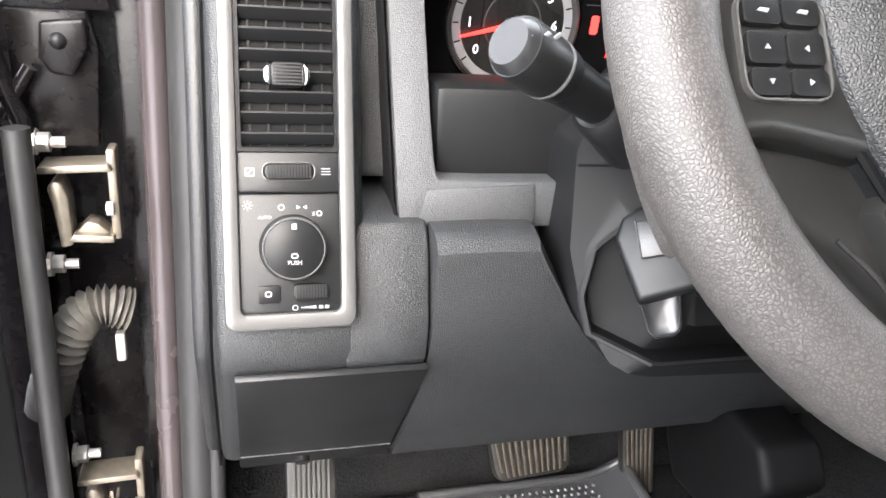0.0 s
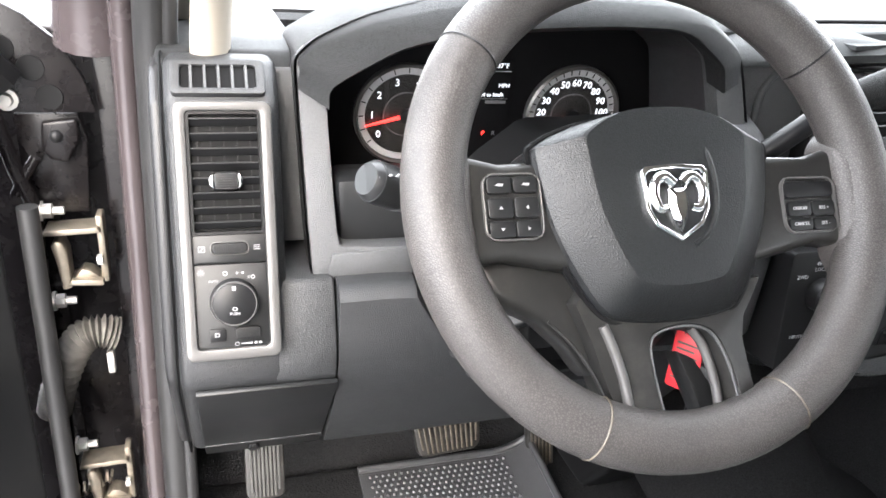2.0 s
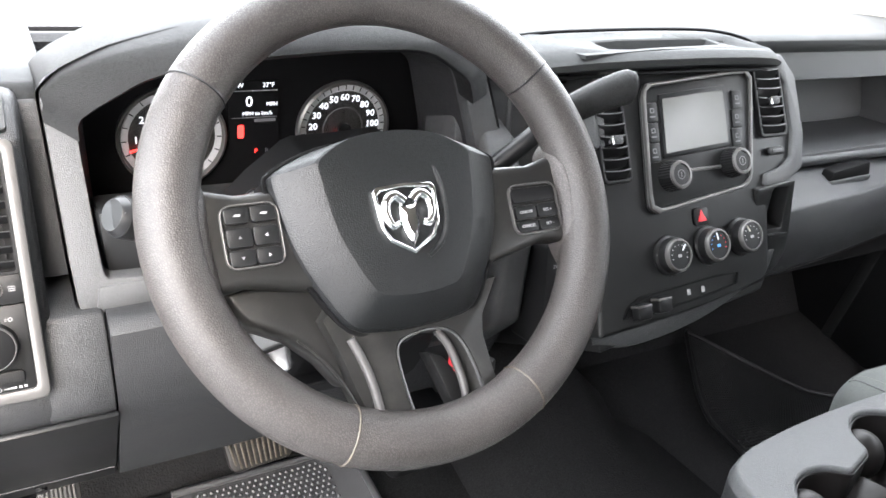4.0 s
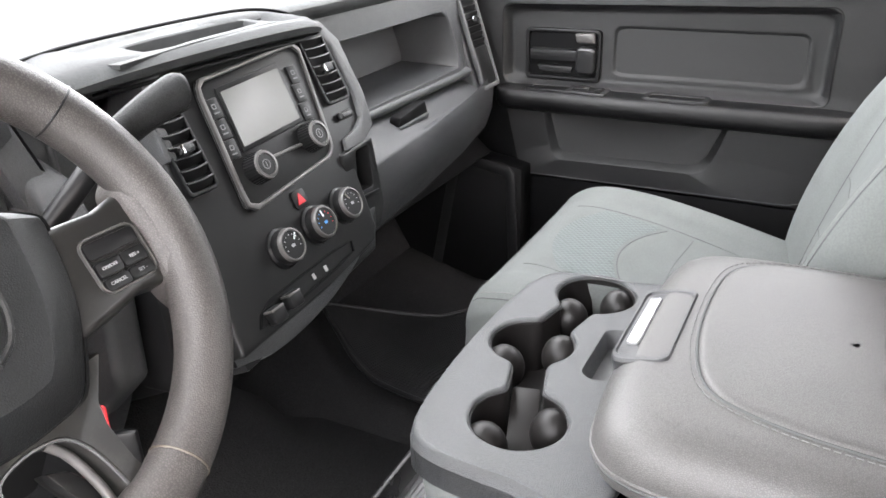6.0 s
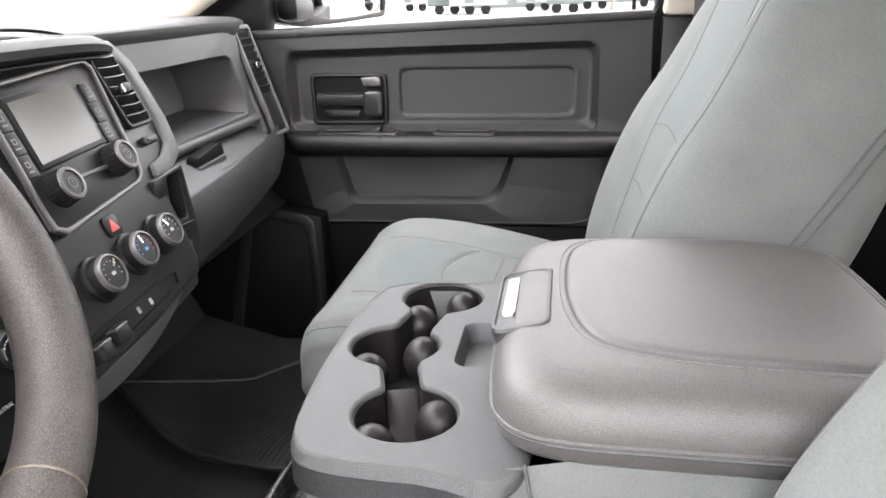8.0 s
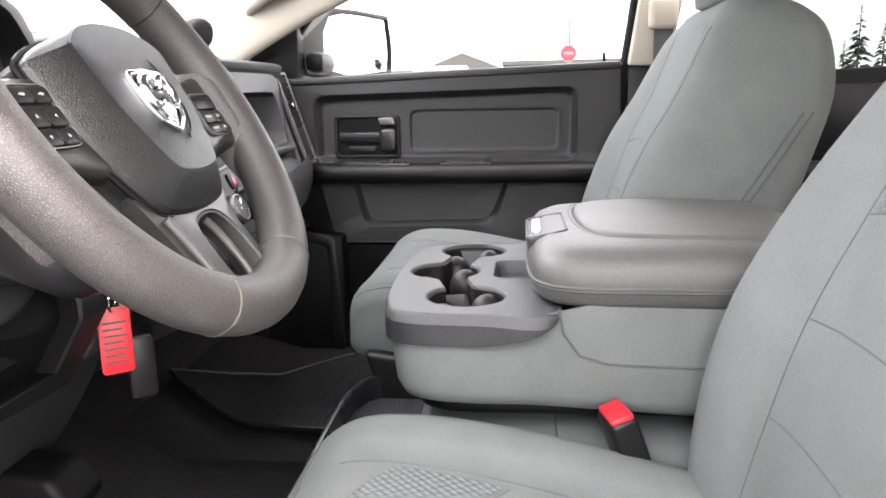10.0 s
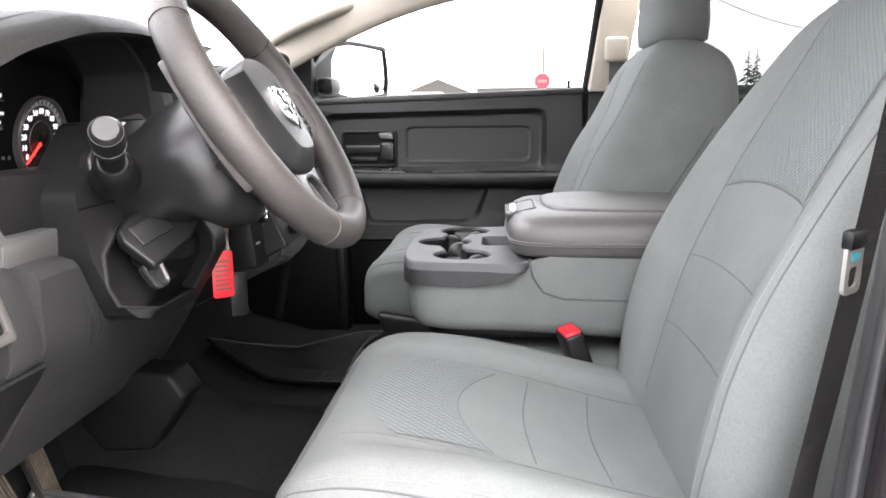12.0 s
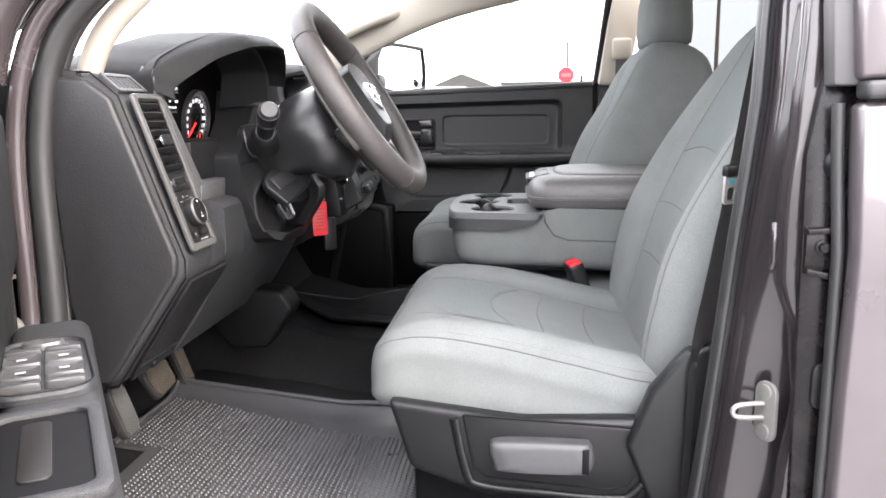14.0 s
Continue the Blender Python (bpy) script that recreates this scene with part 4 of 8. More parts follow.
def dial(u, v, needle, nums, r=0.058):
    M = CP @ Matrix.Translation((u, v, 0))
    d = part("dial", put(slab(circle(r * 0.99, 48), -0.001, 0.001), M), GAUGE, cl)
    part("chrome_ring", put(lathe([(r * 1.05, -0.001), (r * 1.05, 0.006), (r * 1.0, 0.008), (r * 0.97, 0.001)], 48), M), SILVER, d)
    part("scale_ring", put(ring(circle(r * 0.96, 48), circle(r * 0.83, 48), 0.001, 0.0022), M), GAUGERING, d)
    part("inner_ring", put(ring(circle(r * 0.46, 40), circle(r * 0.44, 40), 0.001, 0.002), M), GREYPRINT, d)
    a0, a1 = radians(218), radians(-38)
    for k in range(2 * len(nums) - 1):
        a = a0 + (a1 - a0) * k / (2 * len(nums) - 2)
        part("tick", put(box(r * 0.86, r * 0.95, -0.0005, 0.0005, 0.0022, 0.0028), M @ Matrix.Rotation(a, 4, "Z")), GAUGE, d)
    for k, t in enumerate(nums):
        a = a0 + (a1 - a0) * k / (len(nums) - 1)
        text(t, r * 0.205, M @ Matrix.Translation((r * 0.68 * math.cos(a), r * 0.68 * math.sin(a), 0.0014)), d, LIT)
    nd = join(put(slab([(0, -0.0019), (r * 0.84, -0.0008), (r * 0.84, 0.0008), (0, 0.0019)], 0.004, 0.0055), Matrix.Rotation(radians(needle), 4, "Z")))
    part("needle", put(nd, M), REDGLOW, d)
    part("hub", put(lathe([(0.0075, 0.003), (0.0075, 0.008), (0.005, 0.009), (0.0, 0.009)], 20), M), BLACK, d)
    S = M @ Matrix.Translation((r * 0.30, -r * 0.66, 0.002))
    sm = part("small_dial", put(lathe([(r * 0.27, 0.0), (r * 0.27, 0.0015), (0, 0.0015)], 24), S), GAUGE, d)
    part("small_ring", put(ring(circle(r * 0.28, 24), circle(r * 0.25, 24), 0.001, 0.003), S), WHITE, sm)
    part("small_needle", put(box(-0.001, 0.001, -0.002, r * 0.2, 0.002, 0.003), S), REDGLOW, sm)


dial(-0.097, 0.006, 195, ["0", "1", "2", "3", "4", "5", "6", "7"], 0.052)
dial(0.090, 0.005, 222, ["0", "10", "20", "30", "40", "50", "60", "70", "80", "90", "100", "110", "120"], 0.053)
lc = part("trip_display", put(slab(rrect(0.054, 0.069, 0.002, 2, -0.0125, 0.0295), 0.0, 0.002), CP), GAUGE, cl)
LM = CP @ Matrix.Translation((-0.0125, 0.0295, 0.0022)) @ Matrix.Diagonal((0.82, 0.82, 1, 1))
text("NW", 0.0085, LM @ Matrix.Translation((-0.022, 0.036, 0)), lc, LIT)
text("37\u00b0F", 0.0085, LM @ Matrix.Translation((0.018, 0.036, 0)), lc, LIT)
text("0", 0.020, LM @ Matrix.Translation((-0.007, 0.014, 0)), lc, LIT)
text("MPH", 0.0075, LM @ Matrix.Translation((0.023, 0.010, 0)), lc, LIT)
text("MPH to km/h", 0.0072, LM @ Matrix.Translation((0.004, -0.002, 0)), lc, LIT)
part("rule", put(box(-0.030, 0.030, 0.0285, 0.0295, 0, 0.0003), LM), WHITE, lc)
part("rule", put(box(-0.030, 0.030, -0.0075, -0.0068, 0, 0.0003), LM), GREYPRINT, lc)
part("odometer_bar", put(box(0.0, 0.028, -0.0135, -0.0095, 0, 0.0003), LM), GREYPRINT, lc)
part("warning_lamp", put(slab(rrect(0.008, 0.018, 0.002, 2, -0.018, -0.026), 0, 0.0004), LM), REDGLOW, lc)
for k, t in enumerate("PRND"):
    text(t, 0.007, CP @ Matrix.Translation((-0.010 + k * 0.012, -0.016, 0.001)), lc, REDGLOW if k == 0 else GREYPRINT)
# smooth lower cluster blank under the dials
part("cluster_blank", put(slab([(-0.636, 0.030), (-0.640, 0.094), (-0.254, 0.094), (-0.254, 0.030)], -0.06, -0.014, 0.006), BB), PANEL, dash)

# ---- centre stack ----
CS = basis((0.0, 0.176, 1.57), (1, 0, 0), (0, 0.5, 1.0))
# u = x, v up the face, w to the driver


def cz(z):
    return (z - 1.57) * 1.118


stack = [(-0.172, cz(1.366)), (-0.152, cz(1.50)), (-0.138, cz(1.60)), (-0.110, cz(1.632)), (0.0, cz(1.638)), (0.12, cz(1.637)), (0.170, cz(1.632)), (0.188, cz(1.610)), (0.190, cz(1.545)), (0.178, cz(1.510)), (0.125, cz(1.495)), (0.108, cz(1.40)),
         (0.094, cz(1.387)), (-0.02, cz(1.374))]
part("stack_body", put(slab(stack, -0.12, 0.0, 0.006, 3), CS), PANEL, dash)
# grey shoulder band over the top and down the passenger side
band = [(-0.146, cz(1.55)), (-0.140, cz(1.606)), (-0.114, cz(1.639)), (0.0, cz(1.645)), (0.12, cz(1.643)), (0.176, cz(1.638)), (0.197, cz(1.612)), (0.198, cz(1.545)), (0.186, cz(1.506)), (0.150, cz(1.491)), (0.112, cz(1.491)),
        (0.118, cz(1.505)), (0.148, cz(1.510)), (0.168, cz(1.520)), (0.177, cz(1.548)), (0.176, cz(1.606)), (0.160, cz(1.625)), (0.12, cz(1.631)), (0.0, cz(1.633)), (-0.100, cz(1.627)), (-0.124, cz(1.600)), (-0.132, cz(1.55))]
part("stack_surround", put(slab(band, -0.06, 0.006, 0.003, 2), CS), FRAME, dash)
ro = [(-0.083, cz(1.486)), (-0.071, cz(1.600)), (-0.064, cz(1.611)), (0.102, cz(1.6225)), (0.112, cz(1.614)), (0.089, cz(1.504)), (0.077, cz(1.493)), (-0.073, cz(1.478))]
ri = [(-0.074, cz(1.491)), (-0.063, cz(1.600)), (-0.059, cz(1.604)), (0.098, cz(1.6145)), (0.104, cz(1.610)), (0.082, cz(1.507)), (0.073, cz(1.500)), (-0.068, cz(1.487))]
radio = part("radio", put(slab(ro, 0.0, 0.006, 0.003), CS), PANEL, dash)
part("silver_surround", put(ring(about(ro, 64, (0.015, cz(1.555))), [(a * 0.45 + c * 0.55, b * 0.45 + d * 0.55) for (a, b), (c, d) in zip(about(ro, 64, (0.015, cz(1.555))), about(ri, 64, (0.015, cz(1.555))))], 0.004, 0.0095, 0.0012), CS), SILVER, radio)
sc = [(-0.048, cz(1.538)), (-0.043, cz(1.594)), (0.056, cz(1.600)), (0.054, cz(1.544))]
part("screen_frame", put(slab([(-0.052, cz(1.533)), (-0.047, cz(1.599)), (0.062, cz(1.606)), (0.060, cz(1.539))], 0.005, 0.009, 0.002), CS), BLACK, radio)
part("touchscreen", put(slab(sc, 0.0085, 0.0095), CS), LCD, radio)
for u, z in ((-0.045, 1.5145), (0.056, 1.521)):
    M = CS @ Matrix.Translation((u, cz(z), 0.006))
    cog = [(0.0168 + (0.0006 if k % 2 else 0.0)) for k in range(64)]
    k = part("radio_knob", put(loft([[(r * q * math.cos(2 * math.pi * i / 64), r * q * math.sin(2 * math.pi * i / 64), w) for i, r in enumerate(cog)] for q, w in ((1.04, 0.0), (1.0, 0.004), (0.97, 0.017))]), M), BLACK, radio, smooth=20)
    part("knob_rim", put(lathe([(0.0163, 0.0165), (0.0155, 0.0190), (0.0125, 0.0195), (0.0120, 0.0175)], 36), M), SILVER, k)
    part("knob_face", put(lathe([(0.0122, 0.0170), (0.0118, 0.0178), (0.0, 0.0182)], 28), M), BLACK, k)
    part("knob_icon", put(ring(circle(0.0056, 20), circle(0.0046, 20), 0.0182, 0.0186), M), GREYPRINT, k)
    part("knob_icon_bar", put(box(-0.0006, 0.0006, -0.003, 0.003, 0.0182, 0.0187), M), GREYPRINT, k)
part("disc_slot", put(slab(rrect(0.066, 0.0040, 0.0015, 2, 0.005, cz(1.5185)), 0.005, 0.0090, 0.001), CS), SILVER, radio)
for k in range(3):
    for u0 in (-0.064, 0.076):
        ub = u0 + (0.002 * k if u0 < 0 else 0.004 * (k - 1))
        vb = cz((1.540 if u0 < 0 else 1.548) + 0.0205 * k)
        bt = part("radio_button", put(slab([(ub - 0.0085, vb - 0.0110), (ub - 0.0075, vb + 0.0110), (ub + 0.0090, vb + 0.0112), (ub + 0.0080, vb - 0.0108)], 0.005, 0.0082, 0.0010), CS), PANEL, radio)
        part("button_icon", put(ring(rrect(0.0060, 0.0056, 0.001, 2, ub, vb + 0.002), rrect(0.0040, 0.0036, 0.001, 2, ub, vb + 0.002), 0.0082, 0.0085), CS), GREYPRINT, bt)
        part("button_print", put(slab(rrect(0.0080, 0.0016, 0.0006, 2, ub, vb - 0.0050), 0.0082, 0.0085), CS), GREYPRINT, bt)


def air_vent(cx, z0, z1, w, M, parent, n=7):
    h = cz(z1) - cz(z0)
    c = (cz(z0) + cz(z1)) / 2
    v = part("air_vent", put(ring(rrect(w, h, 0.006, 3, cx, c), rrect(w - 0.008, h - 0.008, 0.004, 3, cx, c), -0.002, 0.006, 0.001), M), BLACK, parent)
    part("vent_back", put(slab(rrect(w - 0.008, h - 0.008, 0.004, 3, cx, c), 0.0005, 0.0012), M), DARK, v)
    for k in range(n):
        y = c - h / 2 + 0.009 + k * (h - 0.018) / (n - 1)
        sl = loft([[(x, a, b - 0.0035 * (2 * x / w) ** 2) for a, b in ((-0.0052, -0.0009), (0.0052, -0.0013), (0.0058, 0.0), (0.0052, 0.0013), (-0.0052, 0.0009))] for x in (w * (-0.5 + 0.25 * i) * 0.86 for i in range(5))])
        part("slat", put(sl, M @ Matrix.Translation((cx, y, 0.0055)) @ Matrix.Rotation(radians(38), 4, "X")), BLACK, v)
    part("vent_knob", put(slab(rrect(0.013, 0.010, 0.003, 3, cx, c), 0.005, 0.015, 0.003), M), DASH, v)
    part("knob_tip", put(slab(rrect(0.0035, 0.010, 0.0015, 3, cx - 0.008, c), 0.006, 0.0145, 0.0012), M), CHROME, v)


air_vent(0.143, 1.545, 1.624, 0.050, CS, dash)
air_vent(-0.120, 1.514, 1.598, 0.042, CS, dash)
part("airbag_switch", put(slab(rrect(0.030, 0.010, 0.004, 4, 0.142, cz(1.529)), 0.0, 0.006, 0.002), CS), PANEL, dash)
part("switch_face", put(slab(rrect(0.018, 0.005, 0.002, 3, 0.142, cz(1.529)), 0.004, 0.0072, 0.001), CS), FRAME, dash)
# climate knobs
for k, (u, z) in enumerate(((-0.058, 1.4345), (0.005, 1.4375), (0.062, 1.4405))):
    M = CS @ Matrix.Translation((u, cz(z), 0.0))
    b = part("climate_knob", put(lathe([(0.0235, -0.001), (0.0230, 0.003), (0.0205, 0.005), (0.0200, 0.013), (0.0192, 0.0150), (0.0, 0.0152)], 36), M), BLACK, dash)
    part("chrome_band", put(lathe([(0.0196, 0.0135), (0.0193, 0.0165), (0.0180, 0.0190), (0.0166, 0.0192), (0.0160, 0.0165)], 36), M), SILVER, b)
    part("knob_face", put(lathe([(0.0164, 0.0150), (0.0162, 0.0172), (0.0, 0.0176)], 28), M), BLACK, b)
    for j in range(9):
        a = radians(200 - 27.5 * j)
        part("knob_mark", put(box(0.0108, 0.0122, -0.0005, 0.0005, 0.0172, 0.0179), M @ Matrix.Rotation(a, 4, "Z")), (WHITE, BLUE if j < 5 else RED, WHITE)[k], b)
    part("knob_icon", put(slab(rrect(0.0055, 0.0035, 0.0012, 2, 0, -0.001), 0.0174, 0.0180), M), (WHITE, BLUE, WHITE)[k], b)
    part("pointer", put(box(-0.0011, 0.0011, 0.006, 0.0145, 0.0172, 0.0188), M @ Matrix.Rotation(radians((-40, 10, 30)[k]), 4, "Z")), CHROME, b)
tri_ = [(-0.0075, cz(1.4635)), (0.0075, cz(1.464)), (0.0, cz(1.476))]
part("hazard_button", put(slab(rrect(0.024, 0.022, 0.005, 3, 0.0, cz(1.469)), -0.001, 0.0025, 0.001), CS), BLACK, dash)
part("hazard_mark", put(slab(tri_, 0.0022, 0.0034, 0.0008), CS), RED, dash)
# pocket beside the knobs
PK = basis((0.15, 0.118, 1.402), (1, 0, 0), (0, 0.12, 1.0))
part("pocket_frame", put(ring(about([(-0.050, -0.030), (-0.054, 0.090), (0.016, 0.096), (0.020, 0.006), (0.006, -0.020)], 48, (-0.016, 0.055)), about([(-0.033, 0.036), (-0.024, 0.088), (0.005, 0.089), (0.003, 0.034)], 48, (-0.012, 0.062)), -0.08, 0.0, 0.002), PK), PANEL, dash)
part("pocket_dark_plate", put(slab([(-0.040, 0.030), (-0.032, 0.094), (0.012, 0.094), (0.010, 0.028)], -0.045, -0.040), PK), DARK, dash)
part("pocket_slot", put(slab([(-0.036, 0.024), (0.012, 0.022), (0.012, 0.027), (-0.034, 0.030)], -0.001, 0.003, 0.001), PK), BLACK, dash)
# switch bank under the knobs
bk = part("switch_bank", put(ring(about([(-0.142, cz(1.376)), (-0.124, cz(1.399)), (0.050, cz(1.407)), (0.044, cz(1.389))], 48, (-0.045, cz(1.392))), about([(-0.139, cz(1.378)), (-0.123, cz(1.397)), (0.048, cz(1.405)), (0.042, cz(1.391))], 48, (-0.045, cz(1.392))), -0.001, 0.0022), CS), DARK, dash)
for u in (-0.115, -0.085):
    part("power_socket_cap", put(box(-0.010, 0.010, -0.010, 0.008, 0.0, 0.014, 0.003), CS @ Matrix.Translation((u, cz(1.386 if u < -0.1 else 1.389), 0.0))), BLACK, bk)
    part("cap_band", put(box(-0.0102, 0.0102, 0.004, 0.007, 0.0, 0.0142, 0.001), CS @ Matrix.Translation((u, cz(1.386 if u < -0.1 else 1.389), 0.0))), SILVER, bk)
for u in (-0.035, -0.012):
    part("switch_icon", put(slab(rrect(0.005, 0.007, 0.001, 2, u, cz(1.3935)), 0.0, 0.0006), CS), WHITE, bk)
chin = [[(-0.176, 0.085, 1.364), (-0.100, 0.083, 1.366), (-0.02, 0.086, 1.372), (0.06, 0.092, 1.381), (0.102, 0.098, 1.389)], [(-0.170, 0.088, 1.352), (-0.105, 0.080, 1.345), (-0.02, 0.084, 1.352), (0.055, 0.095, 1.366), (0.098, 0.105, 1.379)],
        [(-0.160, 0.110, 1.338), (-0.105, 0.100, 1.328), (-0.02, 0.104, 1.333), (0.050, 0.115, 1.348), (0.094, 0.125, 1.365)], [(-0.150, 0.200, 1.300), (-0.10, 0.200, 1.285), (-0.02, 0.20, 1.285), (0.06, 0.20, 1.30), (0.098, 0.20, 1.32)],
        [(-0.150, 0.36, 1.290), (-0.10, 0.36, 1.275), (-0.02, 0.36, 1.275), (0.06, 0.36, 1.29), (0.12, 0.36, 1.31)]]
part("stack_chin", loft([spline(c, 5) for c in chin], closed=False), DASHTOP, dash, smooth=60)
part("lower_bank", put(slab([(-0.168, cz(1.42)), (-0.160, cz(1.350)), (0.110, cz(1.375)), (0.150, cz(1.42))], -0.25, -0.02, 0.004), CS), PANEL, dash)
TT = pose(0.006, 0.236, 1.6510, 1.5, 0, 4)
tpi = [(-0.112, -0.026), (-0.104, 0.021), (0.088, 0.018), (0.074, -0.020)]
tpo = [(-0.165, -0.034), (-0.165, 0.105), (0.165, 0.105), (0.165, -0.034)]


def droop(u):
    """The deck falls away towards both ends, with the brow."""
    return -0.0045 * max(0, (-u - 0.06) / 0.125) - 0.0085 * max(0, (u - 0.07) / 0.07) ** 2


deck = [[(u, v, w + droop(u)) for u, v in about(q, 120, (-0.012, -0.002))] for q, w in ((tpo, -0.004), (tpo, 0.0), ([(u * 1.04, v * 1.12) for u, v in tpi], 0.0004), (tpi, -0.0012), ([(u * 0.96, v * 0.86) for u, v in tpi], -0.013))]
part("dash_deck", put(loft(deck, caps=False), TT), PADTOP, dash, smooth=30)
tray = part("dash_tray", put(slab(tpi, -0.015, -0.0125), TT), DARK, dash)
for k in range(3):
    part("raised_mark", put(slab([(-0.017, -0.009), (-0.013, 0.008), (0.014, 0.008), (0.010, -0.009)], -0.0125, -0.0105, 0.0008), TT @ Matrix.Translation((-0.062 + 0.042 * k, 0, 0))), PANEL, tray)
# rounded brow over the stack, running out to the hood on the driver side
brow = []
for x, yf, zt, dn in ((-0.262, 0.250, 1.626, 0.012), (-0.235, 0.222, 1.636, 0.014), (-0.200, 0.200, 1.644, 0.017), (-0.150, 0.188, 1.650, 0.019), (-0.08, 0.184, 1.653, 0.020), (0.0, 0.184, 1.654, 0.020), (0.08, 0.185, 1.6535, 0.020),
                      (0.135, 0.189, 1.651, 0.020), (0.165, 0.195, 1.646, 0.018), (0.186, 0.205, 1.636, 0.016), (0.199, 0.218, 1.620, 0.012), (0.203, 0.235, 1.596, 0.008)):
    low = 0.022 if -0.12 < x < 0.16 else 0.0
    brow.append([(x, 0.42, zt + 0.004 - low), (x, yf + 0.10, zt + 0.003 - low), (x, yf + 0.050, zt + 0.0015 - low), (x, yf + 0.022, zt - (0.004 if low else 0.0)), (x, yf + 0.010, zt - 0.005), (x, yf + 0.001, zt - 0.012), (x, yf + 0.002, zt - 0.010 - dn * 0.5), (x, yf + 0.014, zt - 0.006 - dn), (x, 0.42, zt - 0.012 - dn)])
part("stack_brow", loft([[Vector(p) for p in spline([Vector(r[i]) for r in brow], 4)] for i in range(9)], closed=False), PADTOP, dash, smooth=50)
part("deck_seam", tube(spline([(-0.25, 0.285, 1.6400), (-0.16, 0.286, 1.6530), (-0.05, 0.292, 1.6562), (0.06, 0.296, 1.6568), (0.14, 0.292, 1.6552), (0.185, 0.276, 1.6480), (0.204, 0.262, 1.638)], 6), 0.0022, 8), DARK, dash)
part("brow_seam", tube(spline([(x, y + 0.006, z - 0.008 - d) for (x, y, z, d) in ((-0.200, 0.200, 1.644, 0.017), (-0.08, 0.184, 1.653, 0.020), (0.08, 0.185, 1.6535, 0.020), (0.165, 0.195, 1.646, 0.018), (0.192, 0.210, 1.630, 0.014))], 8), 0.0022, 8), DARK, dash)

# ---- passenger side: open shelf, glove box, end vent ----
SHC = (0.45, 1.53)
sho = [(0.192, 1.464), (0.190, 1.640), (0.715, 1.636), (0.740, 1.625), (0.752, 1.58), (0.748, 1.50), (0.735, 1.466)]
shi = [(p.x, p.y) for p in spline([(0.20, 1.474, 0), (0.20, 1.50, 0), (0.20, 1.56, 0), (0.21, 1.583, 0), (0.45, 1.585, 0), (0.64, 1.586, 0), (0.668, 1.580, 0), (0.680, 1.56, 0), (0.692, 1.51, 0), (0.694, 1.488, 0), (0.68, 1.478, 0), (0.45, 1.475, 0)], 4, True)]


def shelf_y(z):
    return 0.262 + (z - 1.465) * 0.155


def shelf_row(pts, dy, k=1.0, dz=0.0):
    return [Vector((SHC[0] + (x - SHC[0]) * k, shelf_y(z) + dy + 0.012 * max(0, (x - 0.70) / 0.05) ** 2, SHC[1] + (z - SHC[1]) * k + dz)) for x, z in about(pts, 120, SHC)]


frame_rows = [shelf_row(sho, 0.03), shelf_row(sho, 0.004, 0.998), shelf_row(sho, 0.0, 0.99), shelf_row([(x * 1.0, z) for x, z in shi], 0.0, 1.015), shelf_row(shi, 0.0015), shelf_row(shi, 0.006, 0.99), shelf_row(shi, 0.115, 0.90, 0.004)]
fb = loft(frame_rows, caps=False)
fb.verts.ensure_lookup_table()
fb.faces.new(fb.verts[-120:])
part("shelf", fb, GLOVE, dash, "grey open shelf with rounded mouth", smooth=30)
part("shelf_end", slab([(0.335, 1.648), (0.316, 1.632), (0.249, 1.43), (0.252, 1.40), (0.40, 1.38), (0.42, 1.64)], 0.738, 0.835, 0.008, 3, axis="x"), GLOVE, dash)
part("pad_seam", tube([(x, shelf_y(1.638) + 0.001, 1.6395 - 0.004 * max(0, (x - 0.6) / 0.1) ** 2 * 0.4) for x in (0.20 + 0.02 * k for k in range(27))], 0.0016, 6), DARK, dash)
part("shelf_lip", slab([(0.40, 1.476), (0.272, 1.473), (0.259, 1.468), (0.257, 1.460), (0.268, 1.450), (0.40, 1.440)], 0.195, 0.738, 0.004, 3, axis="x"), DASHTOP, dash)
glove = [(0.300, 1.452), (0.262, 1.449), (0.232, 1.441), (0.200, 1.424), (0.192, 1.414), (0.187, 1.38), (0.190, 1.345), (0.205, 1.305), (0.210, 1.298), (0.222, 1.285), (0.26, 1.255), (0.42, 1.24), (0.42, 1.45)]
gr = []
for x, dy, dz in ((0.19, 0.0, 0.0), (0.45, 0.012, 0.010), (0.65, 0.030, 0.020), (0.80, 0.052, 0.030), (0.845, 0.075, 0.034)):
    gr.append([(x, y + (dy if y < 0.4 else 0), z + (dz if z < 1.42 else 0)) for y, z in glove])
part("glove_box", bevel(loft(gr), 0.004, 2, 20), GLOVE, dash)
part("glove_seam", tube([(x, y - 0.0005, z) for x, y, z in ((0.195, 0.2085, 1.2995), (0.45, 0.2205, 1.3095), (0.65, 0.2385, 1.3195), (0.80, 0.2605, 1.3295))], 0.0017, 6), DARK, dash)
# Black block painting the shade of the latch's recessed notch.
part("latch_notch_dark", slab([(0.400, 1.436), (0.405, 1.452), (0.490, 1.462), (0.498, 1.440), (0.480, 1.432)], 0.229, 0.250, 0.002, axis="y"), DARK, dash)
part("latch_lip", slab([(0.400, 1.430), (0.400, 1.438), (0.498, 1.441), (0.496, 1.432)], 0.226, 0.245, 0.002, axis="y"), DASHTOP, dash)
part("dash_underside", slab([(0.26, 1.265), (0.36, 1.20), (0.55, 1.18), (0.55, 1.30), (0.30, 1.30)], -0.14, 0.84, 0.006, axis="x"), DARK, dash)
EV = basis((0.783, 0.243, 1.425), (1, 0, 0), (0, 0.065, 0.20))
